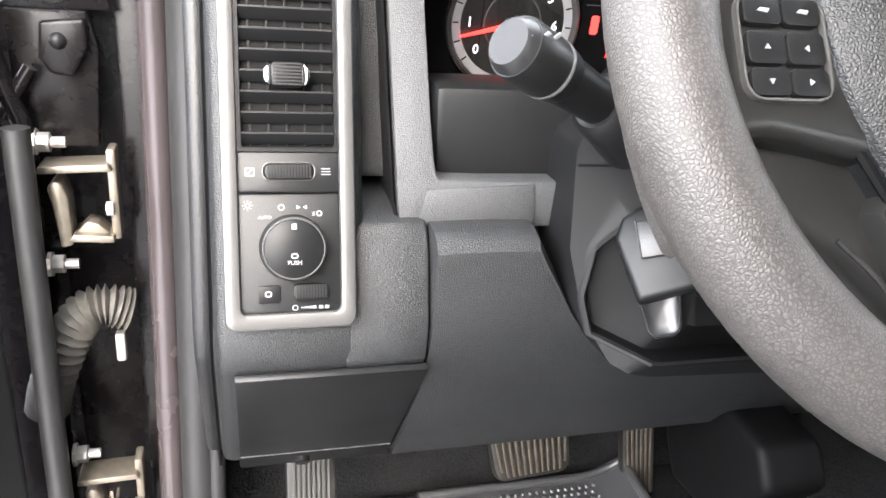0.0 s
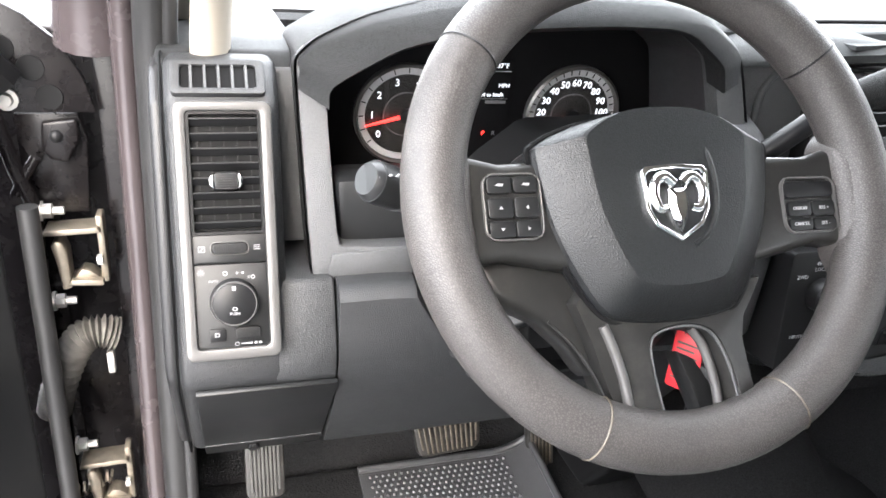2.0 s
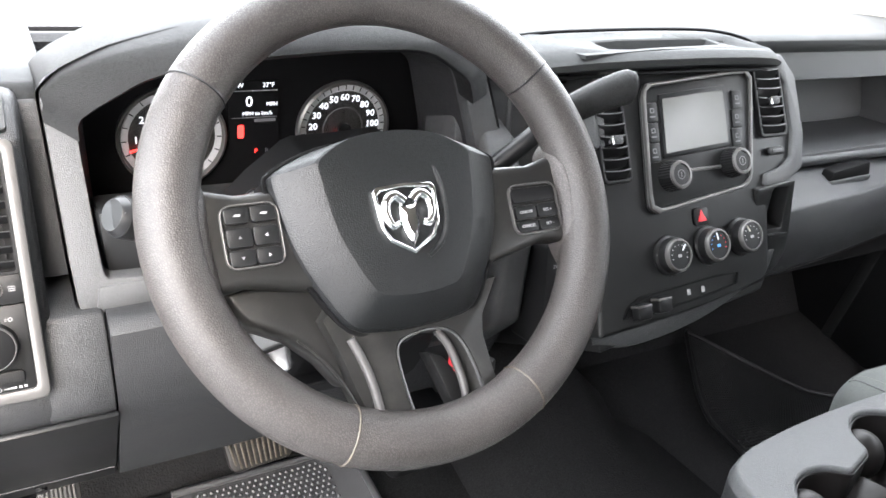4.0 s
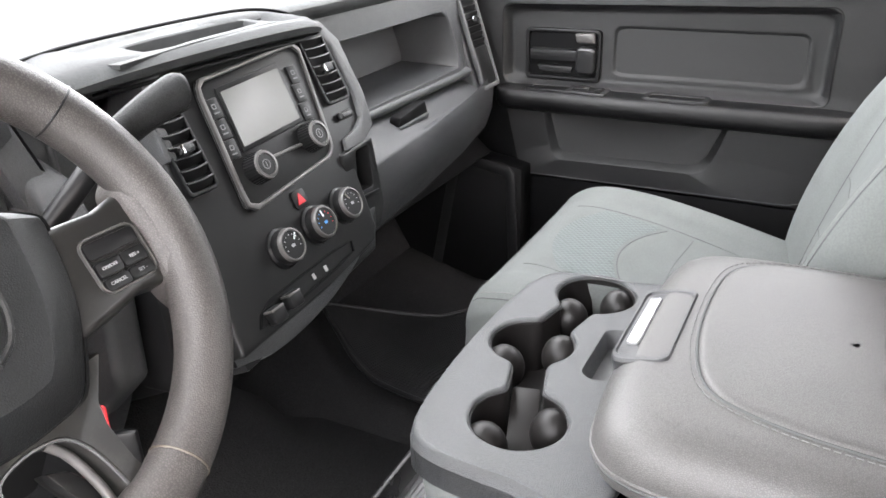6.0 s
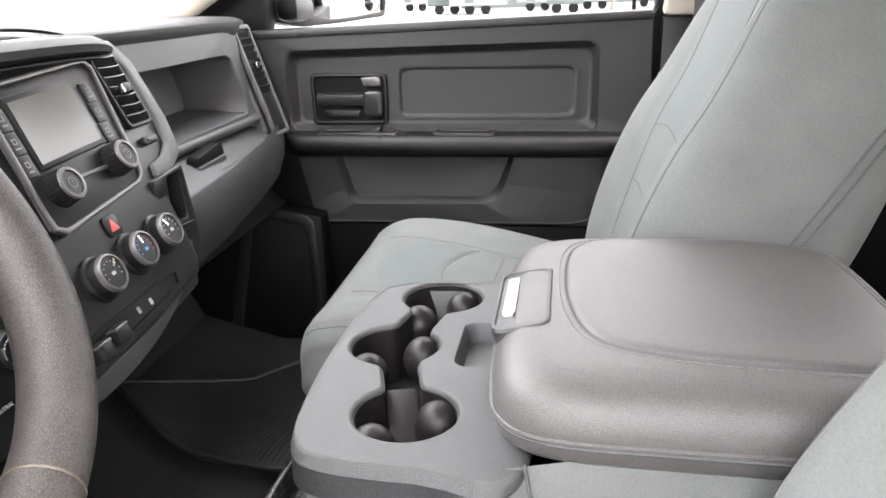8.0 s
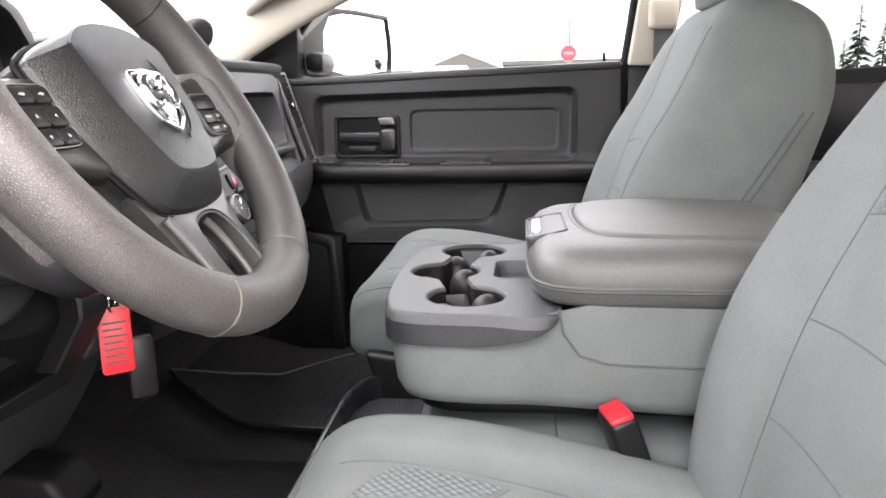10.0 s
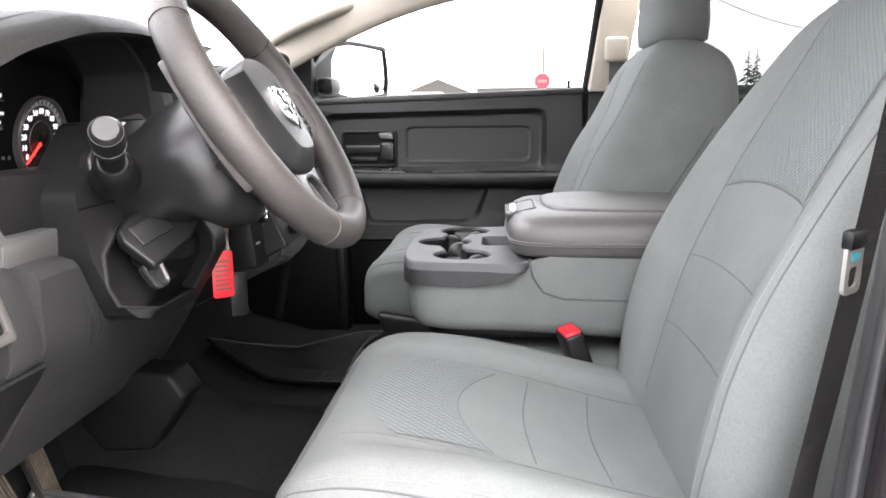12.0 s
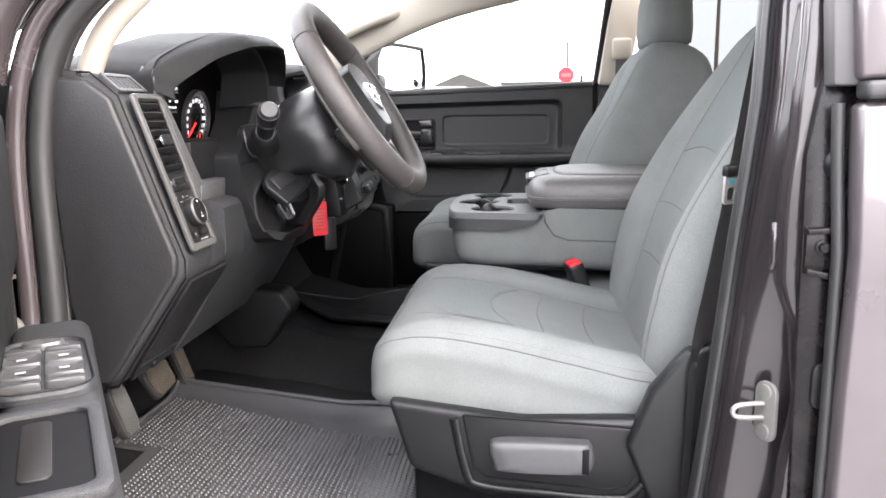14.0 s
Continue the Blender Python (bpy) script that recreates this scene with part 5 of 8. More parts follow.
eb = part("end_bezel", put(ring(rrect(0.076, 0.222, 0.007, 4, 0, 0.105), rrect(0.060, 0.205, 0.004, 4, 0, 0.105), 0.0, 0.010, 0.002), EV), FRAME, dash)
part("vent_back", put(slab(rrect(0.060, 0.205, 0.004, 4, 0, 0.105), 0.002, 0.004), EV), DARK, eb)
for k in range(9):
    part("slat", put(box(-0.029, 0.029, -0.0055, 0.0055, -0.0009, 0.0009), EV @ Matrix.Translation((0, 0.090 + k * 0.0135, 0.006)) @ Matrix.Rotation(radians(30), 4, "X")), BLACK, eb)
part("vent_blank", put(slab(rrect(0.060, 0.075, 0.003, 3, 0, 0.042), 0.003, 0.007, 0.001), EV), PANEL, eb)
part("vent_knob", put(slab(rrect(0.014, 0.012, 0.003, 3, 0, 0.135), 0.008, 0.014, 0.002), EV), CHROME, eb)
# passenger footwell side trim with the speaker-like grille panel
kp = thing("kick_panel", (0.84, 0.28, FLOOR), "black footwell side trim with raised arch frame", "trim", kind="structure")
part("panel", slab([(0.185, 0.88), (0.185, 1.235), (0.34, 1.26), (0.56, 1.26), (0.56, 0.88)], 0.83, 0.89, 0.006, axis="x"), DARK, kp)
part("arch_frame", put(ring([(0.43, 0.90), (0.355, 1.252), (0.335, 1.262), (0.215, 1.238), (0.200, 1.225), (0.185, 0.90)], [(0.40, 0.92), (0.335, 1.225), (0.32, 1.232), (0.232, 1.215), (0.222, 1.205), (0.212, 0.92)], -0.075, -0.068, 0.004), DM), PANEL, kp)

# transfer-case switch panel between column and stack
TP = basis((-0.186, 0.118, 1.402), (1, 0, 0), (0, 0.12, 1.0))
tp = part("drive_mode_panel", put(slab(rrect(0.070, 0.125, 0.006, 3), -0.06, 0.0, 0.003), TP), BLACK, dash)
tk = part("drive_mode_knob", put(lathe([(0.017, 0.0), (0.0165, 0.008), (0.015, 0.012), (0.0, 0.0125)], 28), TP @ Matrix.Translation((0.004, 0.018, 0))), BLACK, tp)
part("knob_ring", put(lathe([(0.0120, 0.0118), (0.0120, 0.0135), (0.0105, 0.0138), (0.0100, 0.012)], 28), TP @ Matrix.Translation((0.004, 0.018, 0))), CHROME, tk)
text("4WD", 0.0055, TP @ Matrix.Translation((0.0, 0.050, 0.0004)), tp, WHITE)
text("LOCK", 0.0055, TP @ Matrix.Translation((0.0, 0.044, 0.0004)), tp, WHITE)
text("2WD", 0.0055, TP @ Matrix.Translation((-0.020, 0.037, 0.0004)), tp, WHITE)
text("NEUTRAL", 0.0050, TP @ Matrix.Translation((-0.012, -0.026, 0.0004)), tp, WHITE)

# ---- steering wheel ----
WT = radians(32.2)
WM = basis((-0.452, 0.0136, 1.5735), (1, 0, 0), (0, math.sin(WT), math.cos(WT)))  # w to the driver
wheel = thing("steering_wheel", (-0.452, 0.0136, 1.40), "worn charcoal steering wheel with grained rim and buttons", "steering wheel")
part("rim", put(torus(0.1635, 0.0205, 96, 18), WM), RIM, wheel, "grey-worn grained rim", smooth=180)
for a in (36, 144, -64, -116):
    part("rim_seam", put(torus(0.0203, 0.0009, 28, 6), WM @ Matrix.Rotation(radians(a), 4, "Z") @ Matrix.Translation((0.1635, 0, 0)) @ Matrix.Rotation(radians(90), 4, "X")), WORN if a < 0 else BLACK, wheel)


def vspan(pts, w0, w1, r, M=WM, seg=3):
    return put(slab(pts, w0, w1, r, seg), M)


def dome(pts, levels, c):
    """Outline shrunk step by step towards c: a soft pad."""
    return loft([[(c[0] + (u - c[0]) * s, c[1] + (v - c[1]) * s, w) for u, v in pts] for s, w in levels])


padp = [(-0.086, 0.036), (-0.050, 0.050), (0.0, 0.054), (0.050, 0.050), (0.086, 0.036), (0.090, 0.023), (0.082, -0.020), (0.066, -0.055), (0.050, -0.078), (0.030, -0.084), (0.0, -0.086),
        (-0.030, -0.084), (-0.050, -0.078), (-0.066, -0.055), (-0.082, -0.020), (-0.090, 0.023)]
padp = [(p.x, p.y) for p in spline([(u, v, 0) for u, v in padp], 3, True)]
plat = [(u * 0.665, -0.004 + (v + 0.012) * (0.80 if v < -0.012 else 0.90)) for u, v in padp]
AC = WM @ Matrix.Translation((-0.006, 0, 0))


def cover_row(f, w):
    """Outline f of the way from the plateau (0) to the rim (1)."""
    return [AC @ Vector((a + (c - a) * f, b + (d - b) * f, w)) for (c, d), (a, b) in zip(padp, plat)]


crows = [cover_row(1.0, -0.035), cover_row(1.0, -0.006), cover_row(0.97, -0.001), cover_row(0.90, 0.0025), cover_row(0.82, 0.0045), cover_row(0.06, 0.0178), cover_row(-0.05, 0.0190)]
crows += [[AC @ Vector((u * k, -0.010 + (v + 0.010) * k, w)) for u, v in plat] for k, w in ((0.85, 0.0196), (0.5, 0.0204), (0.02, 0.0208))]
airbag = part("airbag_cover", loft(crows), PAD, wheel, smooth=14)
part("cover_gap", put(tube([(u - 0.006, v, -0.004) for u, v in [(a * 1.012, -0.012 + (b + 0.012) * 1.012) for a, b in padp]] + [(padp[0][0] * 1.012 - 0.006, padp[0][1], -0.004)], 0.0022, 6, caps=False), WM), DARK, wheel)
part("cover_rib", put(tube(spline([(0.018, 0.040, 0.0125), (0.021, 0.026, 0.0178), (0.024, 0.010, 0.0195), (0.023, -0.012, 0.0200), (0.016, -0.028, 0.0198), (0.004, -0.037, 0.019)], 4), 0.0026, 8), WM), PAD, airbag)
shield = [(-0.031, 0.027), (-0.027, 0.031), (0.0, 0.033), (0.027, 0.031), (0.031, 0.027), (0.029, -0.004), (0.022, -0.018), (0.0, -0.031), (-0.022, -0.018), (-0.029, -0.004)]
EMB = WM @ Matrix.Translation((-0.007, -0.010, 0.0190)) @ Matrix.Diagonal((0.80, 0.80, 1, 1))
em = part("emblem_frame", put(ring(shield, [(u * 0.86, v * 0.86) for u, v in shield], 0.0, 0.005, 0.0015), EMB), CHROME, airbag, "chrome shield badge")
part("emblem_plate", put(slab([(u * 0.87, v * 0.87) for u, v in shield], 0.0, 0.0015), EMB), SILVER, em)
for k in (-1, 1):
    curl = [(k * 0.004, 0.016, 0.004), (k * 0.012, 0.022, 0.005), (k * 0.020, 0.017, 0.005), (k * 0.022, 0.006, 0.005), (k * 0.018, -0.004, 0.005), (k * 0.012, -0.003, 0.004)]
    part("emblem_curl", put(tube(spline(curl, 4), [0.0055 - 0.0001 * j for j in range(21)], 10), EMB), CHROME, em, smooth=80)
part("emblem_shape", put(dome([(-0.009, 0.014), (0.009, 0.014), (0.010, 0.0), (0.006, -0.016), (0.0, -0.025), (-0.006, -0.016), (-0.010, 0.0)], ((1, 0.001), (0.9, 0.005), (0.5, 0.008), (0.05, 0.0085)), (0, -0.004)), EMB), CHROME, em, smooth=30)
part("airbag_mark", put(join(box(-0.011, 0.011, 0.001, 0.004, 0, 0.0006), box(-0.011, 0.011, -0.004, -0.001, 0, 0.0006)), WM @ Matrix.Translation((-0.004, -0.054, 0.0176)) @ Matrix.Diagonal((0.7, 0.7, 1, 1))), FRAME, airbag)
part("horn_mark", put(tube([(-0.056, 0.004, 0.0172), (-0.054, -0.002, 0.0172), (-0.047, -0.002, 0.0172), (-0.045, 0.004, 0.0172)], 0.0006, 6), WM), GREYPRINT, airbag)
for sx in (-1, 1):
    th = [(p.x, p.y) for p in spline([(sx * 0.165, 0.062, 0), (sx * 0.150, 0.046, 0), (sx * 0.1400, 0.036, 0), (sx * 0.1375, 0.024, 0), (sx * 0.1385, -0.010, 0), (sx * 0.1365, -0.034, 0), (sx * 0.1390, -0.050, 0), (sx * 0.148, -0.070, 0), (sx * 0.160, -0.078, 0), (sx * 0.172, -0.02, 0)], 4, True)]
    part("thumb_rest", put(dome(th, ((1.0, -0.022), (1.0, -0.008), (0.985, -0.004), (0.95, 0.0005), (0.88, 0.005), (0.7, 0.010), (0.4, 0.013), (0.02, 0.014)), (sx * 0.160, -0.004)), WM), RIM, wheel, "grained thumb rest", smooth=70)
    sp = [(sx * 0.060, 0.024), (sx * 0.088, 0.026), (sx * 0.118, 0.025), (sx * 0.150, 0.033), (sx * 0.158, 0.018), (sx * 0.156, -0.010), (sx * 0.150, -0.042), (sx * 0.120, -0.038), (sx * 0.092, -0.044), (sx * 0.06, -0.05)]
    spoke = part("spoke", vspan(sp if sx > 0 else sp[::-1], -0.030, 0.000, 0.007), SPOKE, wheel)
    pw, ph, pv, pu = (0.040, 0.0435, -0.0043, -0.1120) if sx < 0 else (0.046, 0.0405, -0.0110, 0.1145)
    pod_ = rrect(pw, ph, 0.008, 4, pu, pv)
    pf = part("switch_frame", put(ring(pod_, rrect(pw - 0.0026, ph - 0.0026, 0.007, 4, pu, pv), -0.002, 0.003, 0.0006), WM), SILVER, spoke)
    rows = ((0.022, 0.014), (0.003, 0.017), (-0.0145, 0.014)) if sx < 0 else ((0.021, 0.016), (0.0, 0.015), (-0.0155, 0.0125))
    rows = [((v - 0.006) * ph / 0.056 + pv, h * ph / 0.056) for v, h in rows]
    for r_, (v, h) in enumerate(rows):
        cols = (-0.222 * pw, 0.222 * pw)
        if sx > 0 and r_ == 0:
            part("blank_button", put(slab(rrect(pw - 0.005, h, 0.003, 3, pu, v), -0.001, 0.003, 0.0012), WM), BLACK, pf)
            continue
        for c in cols:
            bt = part("button", put(slab(rrect(pw * 0.424, h, 0.0025, 3, pu + c, v + 0.0015), -0.001, 0.0035, 0.0012), WM), PANEL, pf)
            if sx > 0 and c < 0:
                text(("ON/OFF", "CANCEL")[r_ - 1], 0.0034, WM @ Matrix.Translation((pu + c, v + 0.0015, 0.0037)), bt, WHITE)
            elif sx > 0:
                text(("RES +", "SET -")[r_ - 1], 0.0034, WM @ Matrix.Translation((pu + c, v + 0.0015, 0.0037)), bt, WHITE)
            else:
                ic = [(-0.0013, -0.0008), (0.0013, -0.0008), (0.0, 0.0012)] if r_ else [(-0.0028, -0.0004), (0.0020, -0.0010), (0.0030, 0.0006), (-0.0010, 0.0009)]
                flip = Matrix.Rotation(radians((0, 0, 180)[r_] + (90 if c > 0 and r_ else 0)), 4, "Z")
                part("button_icon", put(slab(ic, 0.0, 0.0004), WM @ Matrix.Translation((pu + c, v + 0.0015, 0.0035)) @ flip), WHITE, bt)
hole = [(p.x, p.y) for p in spline([(u, v, 0) for u, v in ((-0.018, -0.092), (0.003, -0.0885), (0.021, -0.093), (0.031, -0.108), (0.037, -0.132), (0.037, -0.149), (0.022, -0.156), (-0.007, -0.154), (-0.018, -0.146), (-0.022, -0.127), (-0.024, -0.102))], 3, True)]
plate = [(-0.078, -0.060), (-0.066, -0.095), (-0.060, -0.120), (-0.050, -0.150), (0.0, -0.164), (0.058, -0.152), (0.052, -0.128), (0.049, -0.100), (0.053, -0.080), (0.070, -0.058), (0.0, -0.062)]
HC = (0.006, -0.122)
ho, po = about(hole, 64, HC), about(plate, 64, HC)
lower = part("lower_spoke", put(loft([[(u, v, -0.030) for u, v in po], [(u, v, -0.010) for u, v in po], [(HC[0] + (u - HC[0]) * 0.975, HC[1] + (v - HC[1]) * 0.975, -0.0035) for u, v in po], [(HC[0] + (u - HC[0]) * 1.06, HC[1] + (v - HC[1]) * 1.05, -0.001) for u, v in ho],
                                      [(u, v, -0.004) for u, v in ho], [(HC[0] + (u - HC[0]) * 0.93, HC[1] + (v - HC[1]) * 0.94, -0.024) for u, v in ho]], caps=False), WM), SPOKE, wheel, "worn charcoal two-arm lower spoke", smooth=40)
part("hole_lip", put(tube([(u, v, -0.0025) for u, v in ho] + [(ho[0][0], ho[0][1], -0.0025)], 0.0011, 6, caps=False), WM), FRAME, lower, "pale edge")
for line, w_ in (([(-0.057, -0.084), (-0.052, -0.098), (-0.047, -0.118), (-0.044, -0.145)], 0.0036), ([(0.014, -0.0905), (0.022, -0.104), (0.0275, -0.128), (0.0285, -0.147)], 0.0034)):
    z_ = -0.0015 if line[0][0] < 0 else -0.012
    part("spoke_edge", put(tube(spline([(u, v, z_) for u, v in line], 5), w_, 8, flat=0.9), WM), EDGE, lower, "worn silver strip for the edge highlight", smooth=80)
part("inner_wall", put(slab([(0.010, -0.105), (0.024, -0.112), (0.040, -0.140), (0.040, -0.156), (0.026, -0.156)], -0.045, -0.026, 0.003), WM), PANEL, lower)
part("spoke_crease", put(tube(spline([(-0.092, -0.078, -0.008), (-0.078, -0.094, -0.006), (-0.066, -0.115, -0.005), (-0.054, -0.146, -0.005)], 4), 0.0012, 6), WM), SPOKE, lower)
for sx in (-1,):
    wing = [(sx * 0.140, -0.034), (sx * 0.126, -0.062), (sx * 0.096, -0.078), (sx * 0.078, -0.096), (sx * 0.062, -0.120), (sx * 0.050, -0.110), (sx * 0.05, -0.05), (sx * 0.09, -0.035)]
    part("spoke_wing", vspan(wing if sx > 0 else wing[::-1], -0.042, -0.014, 0.008), SPOKE, wheel)
part("hub_boss", put(lathe([(0.050, -0.032), (0.050, -0.055), (0.048, -0.075), (0.0, -0.076)], 32), WM), BLACK, wheel)

# ---- steering column ----
col = thing("steering_column", (-0.452, 0.15, 1.25), "black steering column shroud with stalks and ignition", "steering column")


def crow(w, a, b, dv, n=24):
    return [WM @ Vector((a * math.cos(2 * math.pi * k / n) * (1 if abs(math.cos(2 * math.pi * k / n)) < 0.8 else 0.96), dv + b * math.sin(2 * math.pi * k / n), w)) for k in range(n)]


part("shroud", loft([crow(-0.040, 0.060, 0.058, -0.004), crow(-0.060, 0.072, 0.074, -0.012), crow(-0.085, 0.082, 0.083, -0.017), crow(-0.110, 0.082, 0.081, -0.013), crow(-0.135, 0.068, 0.063, 0.0), crow(-0.25, 0.050, 0.045, 0.020)]), COLUMN, col, smooth=70)
# side panel that carries the stalk, with the hollow of the tilt lever
HOL = [(-0.541, 1.362), (-0.546, 1.385), (-0.540, 1.418), (-0.515, 1.446), (-0.47, 1.462), (-0.40, 1.45), (-0.40, 1.350), (-0.50, 1.350)]


def face_y(x, z):
    f = max(0, min(1, (x + 0.556) / 0.14))
    y = (0.196 - (1.48 - z) * 0.20) * (1 - f) + (0.150 - (1.49 - z) * 0.62) * f
    return max(y, 0.105 if z > 1.4 else 0.105 + (1.4 - z) * 0.6)


HCX = (-0.475, 1.400)
hol = about(HOL, 96, HCX)
edge_ = about([(-0.553, 1.484), (-0.554, 1.415), (-0.545, 1.372), (-0.530, 1.346), (-0.50, 1.336), (-0.36, 1.326), (-0.36, 1.565), (-0.46, 1.560), (-0.500, 1.532)], 96, HCX)


def grown(k, dy):
    return [(x, face_y(x, z) + dy, z) for x, z in ((HCX[0] + (a - HCX[0]) * k, HCX[1] + (b - HCX[1]) * k) for a, b in hol)]


mids = [[(a + (c - a) * q, b + (d - b) * q) for (a, b), (c, d) in zip(edge_, hol)] for q in (0.33, 0.66)]
surround = [[(x - 0.001, face_y(x, z) + 0.06, z) for x, z in edge_], [(x, face_y(x, z), z) for x, z in edge_]] + [[(x, face_y(x, z), z) for x, z in m_] for m_ in mids] + [grown(1.04, 0.0), grown(1.03, -0.0012), grown(0.99, -0.0010), grown(0.965, 0.002)]
part("column_surround", loft(surround, caps=False), SURR, col, smooth=40)
# Hollow darker than its rim: the recess shade is in the material.
part("hollow", loft([grown(0.965, 0.002), grown(0.95, 0.018), grown(0.5, 0.020), grown(0.02, 0.020)], caps=False), DARK, col, smooth=40)
part("surround_seam", tube([(x, face_y(x, 1.470 + (x + 0.55) * 0.12) - 0.0004, 1.470 + (x + 0.55) * 0.12) for x in (-0.552 + 0.01 * k for k in range(15))], 0.0010, 6), DARK, col)
LU, LV = Vector((0.866, -0.390, 0.310)), Vector((0.10, 0.66, 0.74))
part("hollow_housing", put(slab([(-0.026, -0.038), (-0.034, 0.004), (-0.028, 0.018), (-0.010, 0.026), (0.050, 0.026), (0.060, -0.020), (0.040, -0.030)], -0.016, -0.001, 0.004, 3), basis((-0.510, 0.137, 1.4415), LU, LV)), PANEL, col)
part("hollow_lid", put(slab(rrect(0.046, 0.024, 0.002, 3), -0.006, 0.0016, 0.001), basis((-0.508, 0.1355, 1.4430), LU, LV)), COLUMN, col)
part("lid_edge", put(tube([(-0.0225, -0.012, 0.0018), (-0.0225, 0.012, 0.0018)], 0.0006, 6), basis((-0.508, 0.1355, 1.4430), LU, LV)), SILVER, col)
# Dark slab in place of the shaded gap above the lever.
part("lever_gap_dark", put(slab(rrect(0.050, 0.014, 0.005, 3, 0.012, 0.0), -0.004, 0.002), basis((-0.500, 0.146, 1.414), LU, LV)), DARK, col)
SB, SD = Vector((-0.639, 0.110, 1.556)), Vector((0.8236, 0.3784, -0.4226))
part("stalk_collar", tube([SB + SD * 0.082, SB + SD * 0.086, SB + SD * 0.100, SB + SD * 0.125], [0.0150, 0.0190, 0.0210, 0.026], 24), BLACK, col)
part("collar_rim", put(slab(rrect(0.058, 0.058, 0.018, 5), -0.012, 0.004, 0.003, 3), basis((-0.497, 0.184, 1.505), (1, -0.32, 0), (0, 0.25, 1))), COLUMN, col)
stalk = part("turn_stalk", tube([SB + SD * 0.040, SB + SD * 0.085, SB + SD * 0.11], [0.0140, 0.0125, 0.012], 18), BLACK, col)
part("stalk_barrel", tube([SB + SD * 0.006, SB + SD * 0.008, SB + SD * 0.030, SB + SD * 0.044, SB + SD * 0.046], [0.0158, 0.0164, 0.0166, 0.0150, 0.0140], 28), PANEL, stalk)
part("stalk_band", tube([SB + SD * 0.0325, SB + SD * 0.0345], 0.0166, 24), GREYPRINT, stalk)
part("stalk_end", tube([SB + SD * 0.008, SB + SD * 0.0020, SB, SB + SD * 0.0008], [0.0160, 0.0135, 0.0118, 0.0095], 28), SLAT, stalk)
for k in range(4):
    part("stalk_mark", put(box(-0.0012, 0.0012, -0.002, 0.002, 0, 0.0005), basis(SB + SD * (0.016 + 0.003 * (k % 2)) + Vector((0, -0.0138, 0)) + Vector((-0.005 + 0.004 * k, 0, 0.0095 + 0.001 * k)), SD, Vector((0, -0.5, 0.6)))), WHITE, stalk)
gs = spline([(-0.385, 0.125, 1.535), (-0.345, 0.100, 1.552), (-0.305, 0.088, 1.585), (-0.272, 0.082, 1.612), (-0.245, 0.076, 1.626)], 5)
gl = part("gear_lever", tube(gs, 0.0088, 12), BLACK, col)
part("lever_grip", tube(spline([(-0.272, 0.082, 1.612), (-0.252, 0.078, 1.624), (-0.228, 0.071, 1.636), (-0.208, 0.066, 1.643), (-0.200, 0.064, 1.643)], 4), [0.0088, 0.0115, 0.0125, 0.013, 0.0132, 0.0135, 0.0138, 0.0142, 0.0146, 0.015, 0.0153, 0.0156, 0.0158, 0.0156, 0.0145, 0.011, 0.005], 16), HOOD, gl, smooth=80)
TLV = basis((-0.5095, 0.1330, 1.3930), Vector((0.865, -0.39, 0.29)), Vector((-0.44, 0.52, 0.73)))
part("tilt_lever", put(loft([[(u * k * (1.0 if v > 0 else 0.86), v * k, w) for u, v in rrect(0.027, 0.036, 0.009, 6)] for k, w in ((0.8, -0.012), (0.97, -0.006), (1.0, 0.001), (0.96, 0.0035), (0.88, 0.0042), (0.80, 0.0028), (0.5, 0.0018), (0.02, 0.0016))]), TLV), TILT, col, "worn glossy tilt lever pad", smooth=50)
part("lever_arm", tube([TLV @ Vector((0, 0.010, -0.006)), TLV @ Vector((0.006, 0.022, -0.030)), TLV @ Vector((0.010, 0.030, -0.060))], [0.008, 0.007, 0.007], 10), BLACK, col)
part("ignition", put(lathe([(0.020, -0.02), (0.020, 0.004), (0.016, 0.010), (0.0, 0.010)], 20), basis((-0.335, 0.115, 1.44), (1, 0, 0), (0, 0.3, 1))), BLACK, col)
part("lower_cover", slab([(0.36, 1.22), (0.209, 1.209), (0.186, 1.174), (0.244, 1.092), (0.319, 1.088), (0.347, 1.126)], -0.33, -0.262, 0.010, 3, axis="x"), DARK, col)
# grey inboard column cheek
part("column_cheek", slab([(0.30, 1.60), (0.20, 1.56), (0.145, 1.46), (0.150, 1.36), (0.22, 1.29), (0.36, 1.29), (0.36, 1.60)], -0.262, -0.222, 0.010, 3, axis="x"), FRAME, col)

# keys with the red dealer tag
keys = thing("key_tag", (-0.30, 0.13, 1.30), "red plastic key tag hanging from the ignition", "key tag")
TG = basis((-0.310, 0.131, 1.350), (0.6, -0.8, 0), (0.02, 0.02, 1))
tg = part("tag", put(slab(rrect(0.030, 0.066, 0.004, 3), -0.0012, 0.0012, 0.0006), TG), RED, keys, "bright red tag with faint lines")
for k in range(7):
    part("line", put(box(-0.011, 0.011 - 0.004 * (k % 2), -0.001, 0.001, -0.0016, 0.0016), TG @ Matrix.Translation((0, 0.018 - k * 0.0065, 0))), WORN, tg)
part("key_ring", put(torus(0.012, 0.0012, 24, 6), TG @ Matrix.Translation((0, 0.040, 0)) @ Matrix.Rotation(radians(70), 4, "Y")), CHROME, keys)
part("key", put(join(box(-0.003, 0.003, -0.02, 0.02, -0.001, 0.001), box(-0.009, 0.009, 0.015, 0.035, -0.002, 0.002, 0.001)), TG @ Matrix.Translation((0.006, 0.048, 0.004)) @ Matrix.Rotation(radians(12), 4, "Z") @ Matrix.Diagonal((0.7, 0.7, 0.8, 1))), STEEL, keys)
